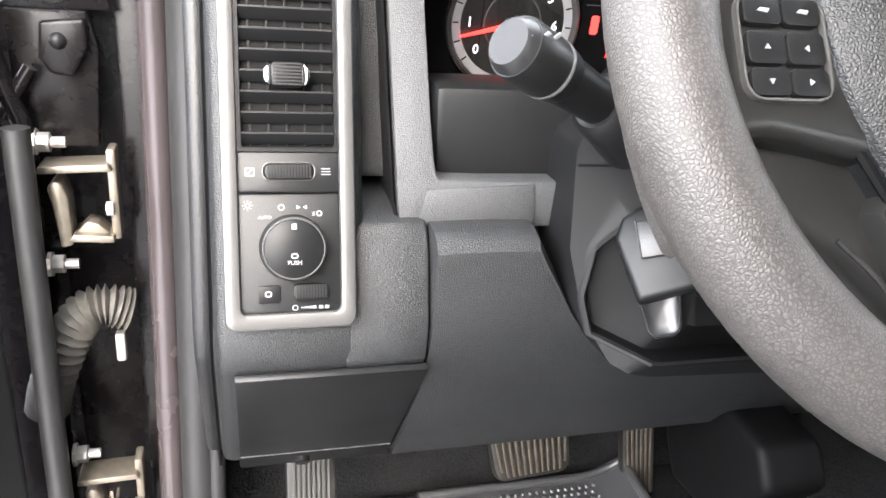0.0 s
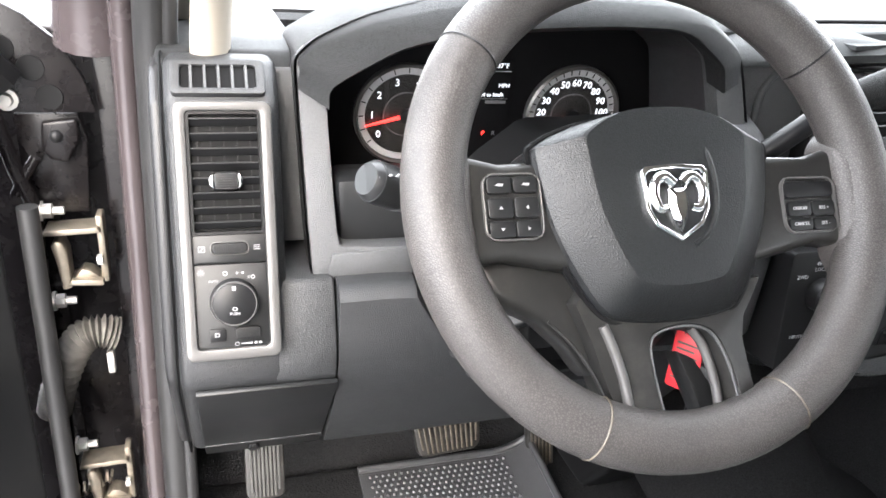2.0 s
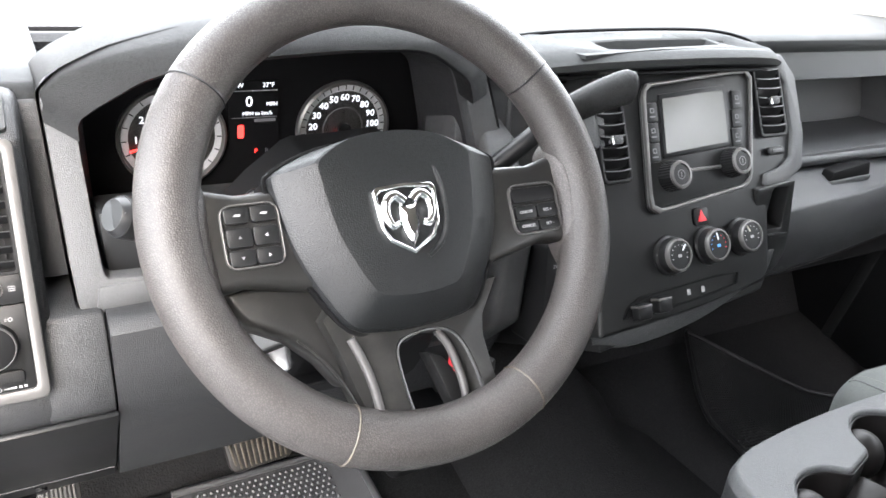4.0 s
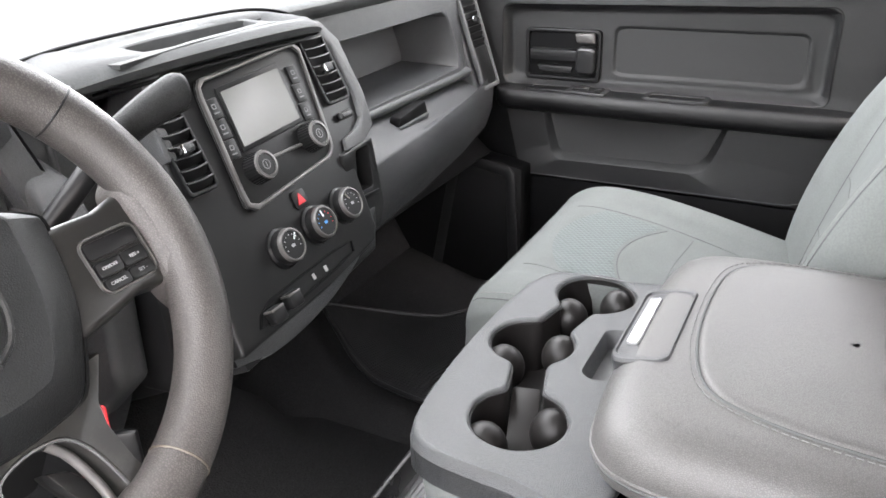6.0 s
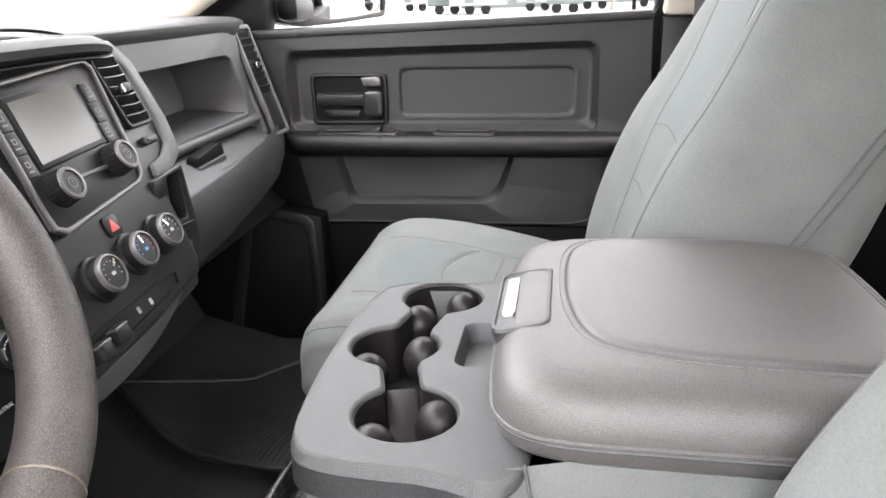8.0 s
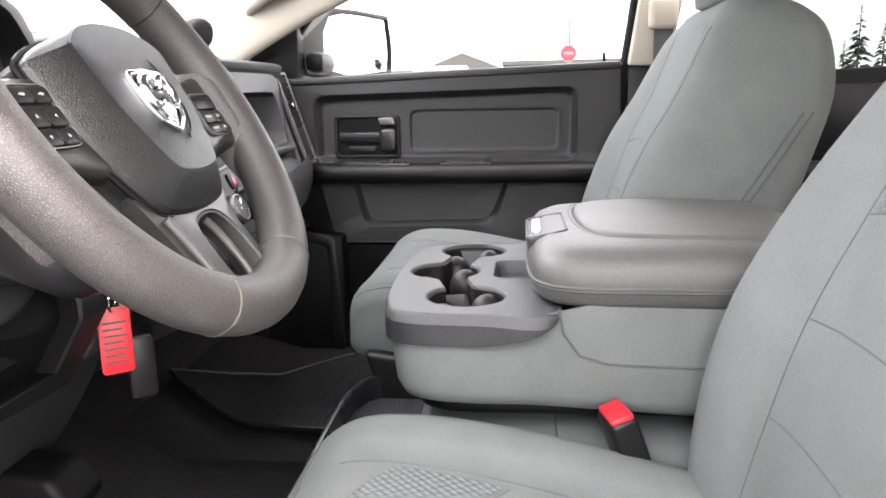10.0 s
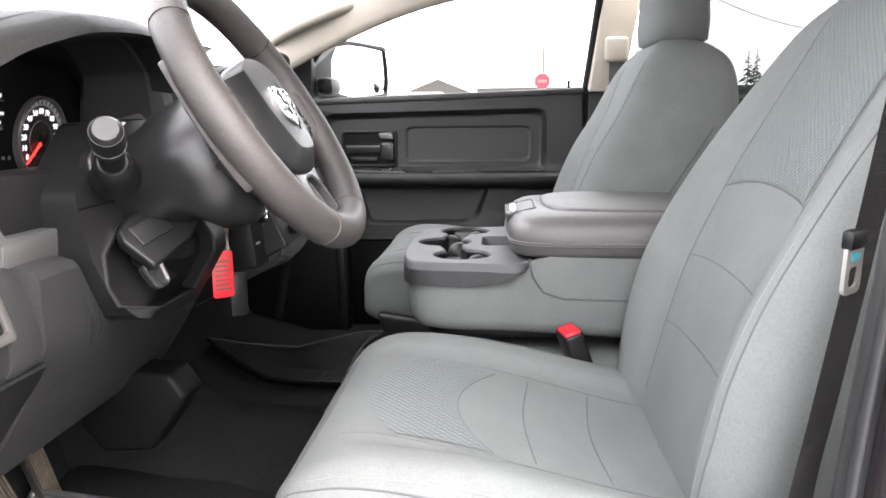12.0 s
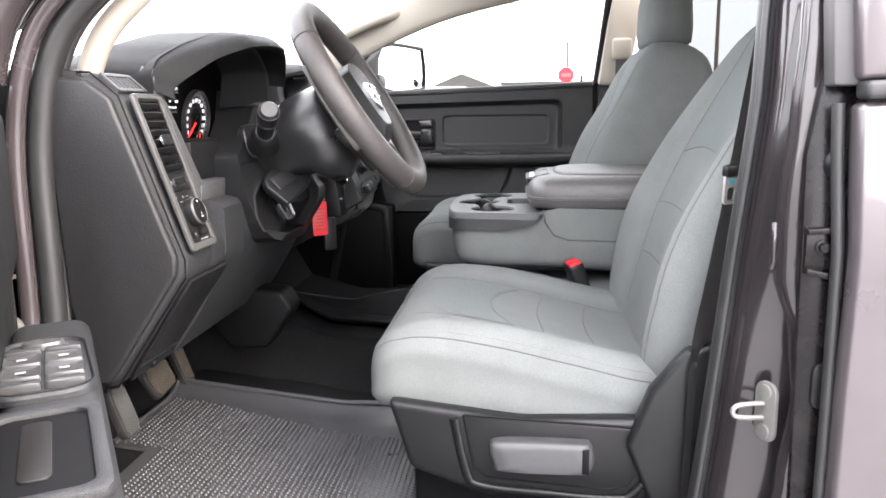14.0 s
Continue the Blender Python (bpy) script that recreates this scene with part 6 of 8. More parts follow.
part("key_fob", put(box(-0.013, 0.013, -0.034, 0.030, -0.005, 0.005, 0.004), TG @ Matrix.Translation((0.022, -0.030, -0.006))), BLACK, keys)

# ---- pedals ----


def pedal(name, label, m, w, h, material, ribs, arm, taper=0.9):
    p = thing(name, m.translation, label, "pedal")
    shape = [(u * (taper + (1 - taper) * (v + h / 2) / h), v) for u, v in rrect(w, h, min(w, h) * 0.22, 5)]
    pad = part("pad", put(slab(shape, -0.010, 0.004, 0.003), m), PEDAL, p)
    for k in range(ribs):
        u = -w / 2 + 0.007 + k * (w - 0.014) / (ribs - 1)
        e = h / 2 - (0.004 if 0 < k < ribs - 1 else 0.011)
        part("rib", put(slab([((u - 0.0014) * taper, -e), ((u + 0.0014) * taper, -e), (u + 0.0014, e), (u - 0.0014, e)], 0.003, 0.0065, 0.0005, 1), m), material, pad)
    part("arm", tube([m @ Vector((0, 0, -0.008)), *arm], 0.008, 8), BLACK, p)


pedal("brake_pedal", "worn dusty rubber brake pedal", basis((-0.452, 0.408, 1.072), (1, 0.10, 0), (0, 0.55, 1)), 0.102, 0.060, WORN, 12, [(-0.44, 0.46, 1.12), (-0.44, 0.50, 1.3)])
pedal("accelerator_pedal", "worn pale accelerator pedal", basis((-0.296, 0.435, 1.035), (1, 0, 0), (0.05, 0.35, 1)), 0.046, 0.130, WORN, 6, [(-0.29, 0.49, 1.08), (-0.30, 0.52, 1.25)])
pedal("parking_brake_pedal", "ribbed black parking brake pedal", basis((-0.705, 0.338, 1.113), (1, 0, 0), (0, 0.35, 1)), 0.046, 0.082, GREYRUB, 8, [(-0.705, 0.42, 1.16), (-0.70, 0.48, 1.3)], 1.0)

# ---- seats ----


CUSH0 = ((-0.030, 1.185, 1.150, 0.195, 0.0), (-0.034, 1.203, 1.135, 0.226, 0.0), (-0.060, 1.228, 1.125, 0.244, 0.004), (-0.110, 1.240, 1.12, 0.249, 0.010), (-0.20, 1.228, 1.11, 0.250, 0.020),
        (-0.30, 1.205, 1.10, 0.250, 0.026), (-0.40, 1.180, 1.09, 0.248, 0.028), (-0.50, 1.165, 1.09, 0.240, 0.02))
BACK0 = ((1.10, -0.43, 0.10, 0.205, 0.010), (1.18, -0.445, 0.12, 0.238, 0.022), (1.28, -0.468, 0.14, 0.250, 0.034), (1.38, -0.497, 0.15, 0.252, 0.036), (1.48, -0.532, 0.15, 0.248, 0.030),
        (1.56, -0.562, 0.14, 0.240, 0.022), (1.62, -0.586, 0.125, 0.228, 0.015), (1.670, -0.606, 0.105, 0.208, 0.008), (1.700, -0.625, 0.075, 0.180, 0.003), (1.716, -0.640, 0.045, 0.150, 0.0), (1.720, -0.655, 0.015, 0.12, 0.0))


def between(tab, t):
    lo, hi = (tab[0], tab[-1]) if tab[0][0] < tab[-1][0] else (tab[-1], tab[0])
    t = max(lo[0], min(hi[0], t))
    for a, b in zip(tab, tab[1:]):
        if min(a[0], b[0]) <= t <= max(a[0], b[0]):
            f = (t - a[0]) / (b[0] - a[0])
            return [p + (q - p) * f for p, q in zip(a, b)]


def cush_ring(row, n=5):
    _, zt, zb, hw, bol = row
    key = [(-hw * 0.55, zt), (-hw * 0.72, zt + bol * 0.7), (-hw * 0.88, zt + bol * 0.75), (-hw * 0.985, zt - 0.018), (-hw, zt - 0.045), (-hw * 0.97, zb), (-hw * 0.5, zb - 0.01), (0, zb - 0.01), (hw * 0.5, zb - 0.01),
           (hw * 0.97, zb), (hw, zt - 0.045), (hw * 0.985, zt - 0.018), (hw * 0.88, zt + bol * 0.75), (hw * 0.72, zt + bol * 0.7), (hw * 0.55, zt), (0, zt - bol * 0.15)]
    return [(p.x, p.y) for p in spline([(a, b, 0) for a, b in key], n, True)]


def back_ring(row, n=5):
    _, yf, th, hw, bol = row
    key = [(0, yf), (-hw * 0.5, yf), (-hw * 0.70, yf + bol * 0.7), (-hw * 0.88, yf + bol), (-hw * 0.99, yf + bol * 0.2 - 0.02), (-hw, yf - th * 0.55), (-hw * 0.93, yf - th * 0.9), (-hw * 0.5, yf - th), (0, yf - th),
           (hw * 0.5, yf - th), (hw * 0.93, yf - th * 0.9), (hw, yf - th * 0.55), (hw * 0.99, yf + bol * 0.2 - 0.02), (hw * 0.88, yf + bol), (hw * 0.70, yf + bol * 0.7), (hw * 0.5, yf)]
    return [(p.x, p.y) for p in spline([(a, b, 0) for a, b in key], n, True)]


def upper(rg, u):
    """Largest second value of the closed outline at u."""
    best = None
    for (a, b), (c, d) in zip(rg, rg[1:] + rg[:1]):
        if min(a, c) <= u <= max(a, c) and abs(c - a) > 1e-9:
            v = b + (d - b) * (u - a) / (c - a)
            best = v if best is None or v > best else best
    return best if best is not None else max(q[1] for q in rg)


def smoothed(tab, n=4):
    """Catmull-Rom between the rows, for a surface without breaks."""
    rows = [list(r) for r in tab]
    out = []
    for i in range(len(rows) - 1):
        p0, p1, p2, p3 = rows[max(i - 1, 0)], rows[i], rows[i + 1], rows[min(i + 2, len(rows) - 1)]
        for k in range(n):
            t = k / n
            out.append([0.5 * (2 * b + (c - a) * t + (2 * a - 5 * b + 4 * c - d) * t * t + (3 * b - a - 3 * c + d) * t ** 3) for a, b, c, d in zip(p0, p1, p2, p3)])
    return out + [rows[-1]]


def seat(cx, label, inner, dy=0.0, dz=0.0, thick=1.15, lean=0.0):
    """cx: middle; inner: +1 when the console lies towards +x."""
    s = thing("front_seat", (cx, -0.25, FLOOR), label, "seat", "front seats")
    CUSH = [(r[0] + dy, r[1] + dz, r[2] + dz * 0.6, *r[3:]) for r in CUSH0]
    cdz, dz = dz, 0.0
    BACK = [(r[0], r[1] + dy * (1.0 if r[0] < 1.55 else 0.85) - lean * max(0, r[0] - 1.42), r[2] * thick, *r[3:]) for r in BACK0]
    cb, bb = loft([[(cx + a, row[0], b) for a, b in cush_ring(row)] for row in smoothed(CUSH)]), loft([[(cx + a, b, row[0]) for a, b in back_ring(row)] for row in smoothed(BACK)])
    ctree, btree = BVHTree.FromBMesh(cb), BVHTree.FromBMesh(bb)
    part("cushion", cb, FABRIC, s, smooth=70)
    part("backrest", bb, FABRIC, s, smooth=70)

    def top(u, y):
        h = ctree.ray_cast(Vector((cx + u, y, 2.0)), Vector((0, 0, -1)))[0]
        return h.z if h else upper(cush_ring(between(CUSH, y)), u)

    def face(u, z):
        h = btree.ray_cast(Vector((cx + u, 1.0, z)), Vector((0, -1, 0)))[0]
        return h.y if h else upper(back_ring(between(BACK, z)), u)

    def cseam(name, pts, lift=0.0000, r=0.0009, m=SEAM):
        part(name, tube([(cx + p_.x, p_.y + dy, top(p_.x, p_.y + dy) + lift) for p_ in spline([(u, y, 0) for u, y in pts], 3)], r, 6), m, s)

    def bseam(name, pts, lift=0.0000, r=0.0009, m=SEAM):
        part(name, tube([(cx + p_.x, face(p_.x, p_.y + dz) + lift, p_.y + dz) for p_ in spline([(u, z, 0) for u, z in pts], 3)], r, 6), m, s)

    def panel(name, us, vs, where, material):
        bm = bmesh.new()
        g = [[bm.verts.new(where(u, v)) for u in us] for v in vs]
        for a, b in zip(g, g[1:]):
            for i in range(len(us) - 1):
                bm.faces.new((a[i], a[i + 1], b[i + 1], b[i]))
        part(name, bm, material, s, smooth=80)
    us = [k * 0.0025 - 0.125 for k in range(101)]
    panel("cushion_insert", us, [dy - 0.095 - 0.003 * k for k in range(34)], lambda u, y: (cx + u, y - 0.045 * (u / 0.125) ** 2, top(u, y - 0.045 * (u / 0.125) ** 2) + 0.0012), MESH)
    panel("back_insert", [u * 0.96 for u in us], [1.478 + k * 0.0049 for k in range(43)], lambda u, z: (cx + u, face(u, dz + z - 0.010 + 0.022 * math.cos(u * 9)) + 0.0012, dz + z - 0.010 + 0.022 * math.cos(u * 9)), MESH)
    for sx in (-1, 1):
        cseam("cushion_seam", [(sx * (0.128 + 0.010 * math.sin(k / 5)), -0.085 - 0.0265 * k) for k in range(16)])
        bseam("side_seam", [(sx * (0.128 - 0.02 * max(0, z - 1.5)), z) for z in (1.20 + 0.03 * k for k in range(17))])
        bseam("edge_piping", [(sx * (between(BACK, z + dz)[3] * 0.90), z) for z in (1.16 + 0.03 * k for k in range(18))], r=0.0011)
        cseam("cushion_piping", [(sx * (between(CUSH, y + dy)[3] * 0.955), y) for y in (-0.045 - 0.03 * k for k in range(15))], r=0.0011)
        bseam("stitch_line", [(sx * (between(BACK, z + dz)[3] * 0.90 - 0.007), z) for z in (1.16 + 0.03 * k for k in range(18))], r=0.0007, m=THREAD)
        cseam("stitch_line", [(sx * (between(CUSH, y + dy)[3] * 0.955 - 0.007), y) for y in (-0.045 - 0.03 * k for k in range(15))], r=0.0007, m=THREAD)
    cseam("front_piping", [(u, -0.046 - 0.006 * (1 - (u / 0.22) ** 2)) for u in (k * 0.022 - 0.22 for k in range(21))], r=0.0011)
    for y in (-0.285, -0.365):
        cseam("cross_seam", [(u, y + 0.006 * math.cos(u * 18)) for u in us])
    cseam("arc_seam", [(u, -0.200 - 0.045 * (u / 0.125) ** 2) for u in us])
    for z in (1.295, 1.385):
        bseam("back_seam", [(u, z + 0.008 * math.cos(u * 12)) for u in us])
    bseam("arc_seam", [(u, 1.466 + 0.022 * math.cos(u * 9)) for u in us], r=0.0010)
    if inner < 0:
        for d in (0.0, 0.014):
            part("side_piping", tube([(cx - between(BACK, z)[3] - 0.0005, -0.582 - d - (z - 1.40) * 0.65, z) for z in (1.22 + 0.02 * k for k in range(17))], 0.0016, 6), SEAM, s)
    # hard base
    base = [(y + dy, z + cdz * 0.5) for y, z in ((-0.065, 1.150), (-0.095, 1.050), (-0.20, 1.012), (-0.46, 1.012), (-0.50, 1.10), (-0.47, 1.135), (-0.25, 1.128))]
    for sx in (-1, 1):
        part("base_cover", slab(base, cx + sx * 0.262 - 0.016, cx + sx * 0.262 + 0.016, 0.010, 3, axis="x"), PANEL, s)
    part("base_frame", box(cx - 0.235, cx + 0.235, -0.46, -0.10, FLOOR + 0.05, 1.125, 0.01), DARK, s)
    for sx in (-1, 1):
        part("track", box(cx + sx * 0.19 - 0.025, cx + sx * 0.19 + 0.025, -0.55, 0.0, FLOOR, FLOOR + 0.055, 0.006), BLACK, s)
    if inner > 0:
        part("belt_anchor_cover", slab([(-0.40, 1.10), (-0.43, 1.18), (-0.475, 1.235), (-0.52, 1.25), (-0.53, 0.95), (-0.46, 0.95)], cx - 0.292, cx - 0.262, 0.008, 3, axis="x"), PANEL, s)
        M = basis((cx - 0.279, -0.30, 1.078), (0, -1, 0), (0, 0, 1))
        pnl = [(-0.122, 0.056), (-0.108, -0.022), (-0.090, -0.036), (0.080, -0.048), (0.104, -0.040), (0.158, 0.034), (0.152, 0.042)]
        pn = part("lever_panel", put(slab(pnl, -0.006, 0.001, 0.002), M), PANEL, s)
        part("panel_gap", put(tube([(u, v, 0.0006) for u, v in pnl + pnl[:1]], 0.0018, 6), M), DARK, pn)
        lip = [(p.x, p.y) for p in spline([(-0.136, 0.050, 0), (-0.120, -0.028, 0), (-0.098, -0.050, 0), (0.0, -0.058, 0), (0.084, -0.062, 0), (0.116, -0.050, 0), (0.172, 0.030, 0)], 5)]
        part("panel_lip", put(tube([(u, v, -0.001) for u, v in lip], [0.009] * len(lip), 10, flat=0.6), M), PANEL, s, smooth=80)
        lvr = [(p.x, p.y) for p in spline([(-0.086, 0.016, 0), (-0.080, -0.010, 0), (-0.068, -0.018, 0), (0.030, -0.019, 0), (0.052, -0.016, 0), (0.058, 0.006, 0), (0.052, 0.022, 0), (0.038, 0.026, 0), (-0.066, 0.026, 0)], 4, True)]
        lv = part("recline_lever", put(loft([[(-0.014 + (u + 0.014) * k, v * k, w) for u, v in lvr] for k, w in ((1.0, 0.001), (1.0, 0.012), (0.97, 0.019), (0.90, 0.023), (0.6, 0.024), (0.05, 0.024))]), M), LEVER, pn, smooth=60)
        # Dark block paints the lever's shaded notch; nothing is cut.
        part("lever_notch_dark", put(box(0.040, 0.050, -0.016, 0.020, 0.020, 0.0246, 0.002), M), DARK, lv)
    return s


drv = seat(-0.455, "driver seat in grey cloth with black base", 1, -0.005, lean=0.17)
pas = seat(0.455, "passenger seat in grey cloth with raised headrest", -1, 0.062, 0.035, 1.65)
hr = []
for z, yf, th, hw in ((1.715, -0.585, 0.10, 0.10), (1.722, -0.575, 0.118, 0.122), (1.76, -0.572, 0.122, 0.134), (1.82, -0.575, 0.115, 0.134), (1.88, -0.585, 0.095, 0.124), (1.90, -0.60, 0.06, 0.10)):
    hr.append([Vector((0.455 + p.x, p.y, z)) for p in spline([(0, yf, 0), (-hw * 0.7, yf - 0.004, 0), (-hw, yf - 0.03, 0), (-hw, yf - th * 0.7, 0), (-hw * 0.7, yf - th, 0), (0, yf - th, 0), (hw * 0.7, yf - th, 0), (hw, yf - th * 0.7, 0), (hw, yf - 0.03, 0), (hw * 0.7, yf - 0.004, 0)], 4, True)])
part("headrest", loft(hr), FABRIC, pas, smooth=70)
for sx in (-1, 1):
    part("headrest_post", tube([(0.455 + sx * 0.06, -0.64, 1.66), (0.455 + sx * 0.06, -0.64, 1.73)], 0.006, 8), CHROME, pas)

# centre bench cushion under the console
bench = thing("centre_seat", (0.0, -0.32, 1.02), "grey cloth centre seat cushion under the console", "seat")
part("cushion", box(-0.205, 0.205, -0.50, -0.13, 1.02, 1.195, 0.03, 4), FABRIC, bench)
part("front_seam", tube([(-0.19, -0.129, 1.150), (0.0, -0.1285, 1.152), (0.19, -0.129, 1.150)], 0.0012, 6), SEAM, bench)
part("cross_seam", tube([(-0.20, -0.30, 1.1952), (0.20, -0.30, 1.1952)], 0.0012, 6), SEAM, bench)

# driver belt buckle
bk_ = thing("seat_belt_buckle", (-0.215, -0.36, 1.15), "black seat belt buckle with red release button", "buckle")
BM = basis((-0.218, -0.375, 1.200), (1, 0.25, 0), (0.05, 0.38, 1)) @ Matrix.Diagonal((1.45, 1.25, 1.3, 1))
part("housing", put(box(-0.017, 0.017, -0.045, 0.042, -0.012, 0.012, 0.005, 3), BM), BLACK, bk_)
part("release_button", put(box(-0.0150, 0.0150, 0.038, 0.0450, -0.0095, 0.0095, 0.002, 2), BM), RED, bk_)
part("strap", put(box(-0.012, 0.012, -0.11, -0.04, -0.003, 0.003, 0.002), BM), BELT, bk_)

# ---- folding centre console ----
con = thing("center_console", (0.0, -0.33, 1.20), "grey folding center console with cup holders and padded lid", "console")
plan = [(p.x, p.y) for p in spline([(-0.188, -0.30, 0), (-0.190, -0.20, 0), (-0.184, -0.150, 0), (-0.160, -0.118, 0), (-0.10, -0.107, 0), (0.0, -0.104, 0), (0.10, -0.107, 0), (0.160, -0.118, 0), (0.184, -0.150, 0), (0.190, -0.20, 0), (0.188, -0.30, 0),
        (0.188, -0.45, 0), (0.186, -0.60, 0), (0.15, -0.63, 0), (0.0, -0.635, 0), (-0.15, -0.63, 0), (-0.186, -0.60, 0), (-0.188, -0.45, 0)], 4, True)]
rings = []
for z, k in ((1.234, 0.90), (1.240, 0.965), (1.254, 0.99), (1.285, 1.003), (1.312, 1.0), (1.335, 0.992)):
    rings.append([(x * k, -0.37 + (y + 0.37) * k, z + (0.022 * max(0, min(1, (-0.24 - y) / 0.10)) if z > 1.30 else 0) - (0.014 * max(0, -0.25 - y) / 0.3 if z < 1.29 else 0)) for x, y in plan])
bd = loft(rings, caps=False)
bd.faces.ensure_lookup_table()
part("body", bd, FABRIC, con, "grey cloth console sides", smooth=60)
part("underside", slab([(x * 0.9, -0.37 + (y + 0.37) * 0.9) for x, y in plan], 1.222, 1.236, 0.004, axis="z"), DARK, con)
part("side_seam", tube([(-0.1895, -0.300, 1.352), (-0.1915, -0.305, 1.325), (-0.1905, -0.322, 1.300), (-0.190, -0.352, 1.290), (-0.189, -0.48, 1.286)], 0.0014, 6), SEAM, con)

# moulded tray with four cups
TZ = 1.345
to = [(p.x, p.y) for p in spline([(-0.192, -0.30, 0), (-0.194, -0.22, 0), (-0.188, -0.145, 0), (-0.165, -0.112, 0), (-0.10, -0.100, 0), (0.0, -0.096, 0), (0.10, -0.100, 0), (0.165, -0.112, 0), (0.188, -0.145, 0), (0.194, -0.22, 0), (0.192, -0.30, 0), (0.0, -0.30, 0)], 4, True)]


CUPS = ((-0.113, -0.195, 0.0455), (0.016, -0.158, 0.0455), (0.146, -0.188, 0.0465))
LINKS = (((-0.110, -0.195), (0.016, -0.160), 0.0175), ((0.016, -0.160), (0.140, -0.186), 0.0195))


def well(x, y):
    """Distance to the joined wells, minus inside."""
    d = min(math.hypot(x - a, y - b) - r for a, b, r in CUPS)
    for (ax_, ay), (bx, by), w in LINKS:
        t = max(0, min(1, ((x - ax_) * (bx - ax_) + (y - ay) * (by - ay)) / ((bx - ax_) ** 2 + (by - ay) ** 2)))
        k = 0.008
        d2 = math.hypot(x - ax_ - t * (bx - ax_), y - ay - t * (by - ay)) - w
        h = max(0, k - abs(d - d2)) / k
        d = min(d, d2) - h * h * k / 4
    return d


def trace(f, p, step=0.0016):
    """Closed loop along f = 0 through p."""
    def grad(q):
        e = 1e-5
        return Vector((f(q.x + e, q.y) - f(q.x - e, q.y), f(q.x, q.y + e) - f(q.x, q.y - e))) / (2 * e)
    p = Vector(p)
    for _ in range(20):
        g = grad(p)
        p = p - g * f(p.x, p.y) / max(g.length_squared, 1e-6)
    first, out, outward = p.copy(), [], []
    while len(out) < 900:
        g = grad(p).normalized()
        out.append(p.copy())
        outward.append(g)
        p = p + Vector((-g.y, g.x)) * step
        for _ in range(3):
            g = grad(p)
            p = p - g * f(p.x, p.y) / max(g.length_squared, 1e-6)
        if len(out) > 10 and (p - first).length < step * 0.75:
            break
    return out, outward


def within(x, y, poly):
    c = False
    for (ax_, ay), (bx, by) in zip(poly, poly[1:] + poly[:1]):
        if (ay > y) != (by > y) and x < (bx - ax_) * (y - ay) / (by - ay) + ax_:
            c = not c
    return c


def flat(loops, keep, z):
    """Triangles between closed loops of (x, y), kept where keep(x, y)."""
    pts, edges = [], []
    for lp in loops:
        n0 = len(pts)
        pts += [Vector((x, y)) for x, y in lp]
        edges += [(n0 + i, n0 + (i + 1) % len(lp)) for i in range(len(lp))]
    co, _, faces = delaunay_2d_cdt(pts, edges, [], 0, 1e-6)[:3]
    bm = bmesh.new()
    vs = [bm.verts.new((c.x, c.y, z)) for c in co]
    for f in faces:
        m_ = sum((co[i] for i in f), Vector((0, 0))) / len(f)
        if keep(m_.x, m_.y):
            bm.faces.new([vs[i] for i in f])
    return bm


wl_, wn_ = trace(well, (-0.160, -0.195))
lip_ = [(p + g * 0.0035) for p, g in zip(wl_, wn_)]
slot_ = rrect(0.098, 0.056, 0.014, 6, 0.024, -0.253)
plate_ = [(x * 0.985, -0.20 + (y + 0.20) * 0.972) for x, y in to]
sl2 = [(0.024 + (x - 0.024) * 1.05, -0.253 + (y + 0.253) * 1.08) for x, y in slot_]
top_ = flat([plate_, [tuple(p) for p in lip_], sl2], lambda x, y: within(x, y, plate_) and not within(x, y, [tuple(p) for p in lip_]) and not within(x, y, sl2), TZ)
edge_well = loft([[(p.x + g.x * o_, p.y + g.y * o_, TZ + z_) for p, g in zip(wl_, wn_)] for o_, z_ in ((0.0035, 0.0), (0.0015, -0.0008), (0.0003, -0.0026), (0.0, -0.0050))], caps=False)
edge_slot = loft([[(x, y, TZ + z_) for x, y in q] for q, z_ in ((sl2, 0.0), (slot_, -0.0030), ([(0.024 + (x - 0.024) * 0.92, -0.253 + (y + 0.253) * 0.86) for x, y in slot_], -0.020), ([(0.024 + (x - 0.024) * 0.02, -0.253 + (y + 0.253) * 0.02) for x, y in slot_], -0.021))], caps=False)
tr = part("cup_tray", join(top_, edge_well, edge_slot), TRAY, con, smooth=35)
inner_ = loft([[(p.x + g.x * o_, p.y + g.y * o_, TZ + z_) for p, g in zip(wl_, wn_)] for o_, z_ in ((0.0, -0.0050), (-0.0010, -0.0052), (-0.0012, -0.0085), (-0.0002, -0.0090), (-0.0010, -0.070))], caps=False)
base_ = flat([[(p.x, p.y) for p in wl_]], lambda x, y: well(x, y) < 0.0005, TZ - 0.069)
part("cup_well", join(inner_, base_), WELL, tr, "glossy black cup well", smooth=35)
BR = basis((-0.083, -0.187, TZ - 0.036), (0.962, 0.274, 0.46), (-0.274, 0.962, 0))
part("cup_ramp", put(slab(rrect(0.088, 0.029, 0.004, 3), -0.003, 0.0, 0.0012), BR), WELL, tr)
part("cup_step", put(box(-0.016, 0.016, -0.014, 0.014, -0.010, 0.010, 0.002), Matrix.Translation((-0.118, -0.196, TZ - 0.062)) @ Matrix.Rotation(radians(16), 4, "Z")), WELL, tr)
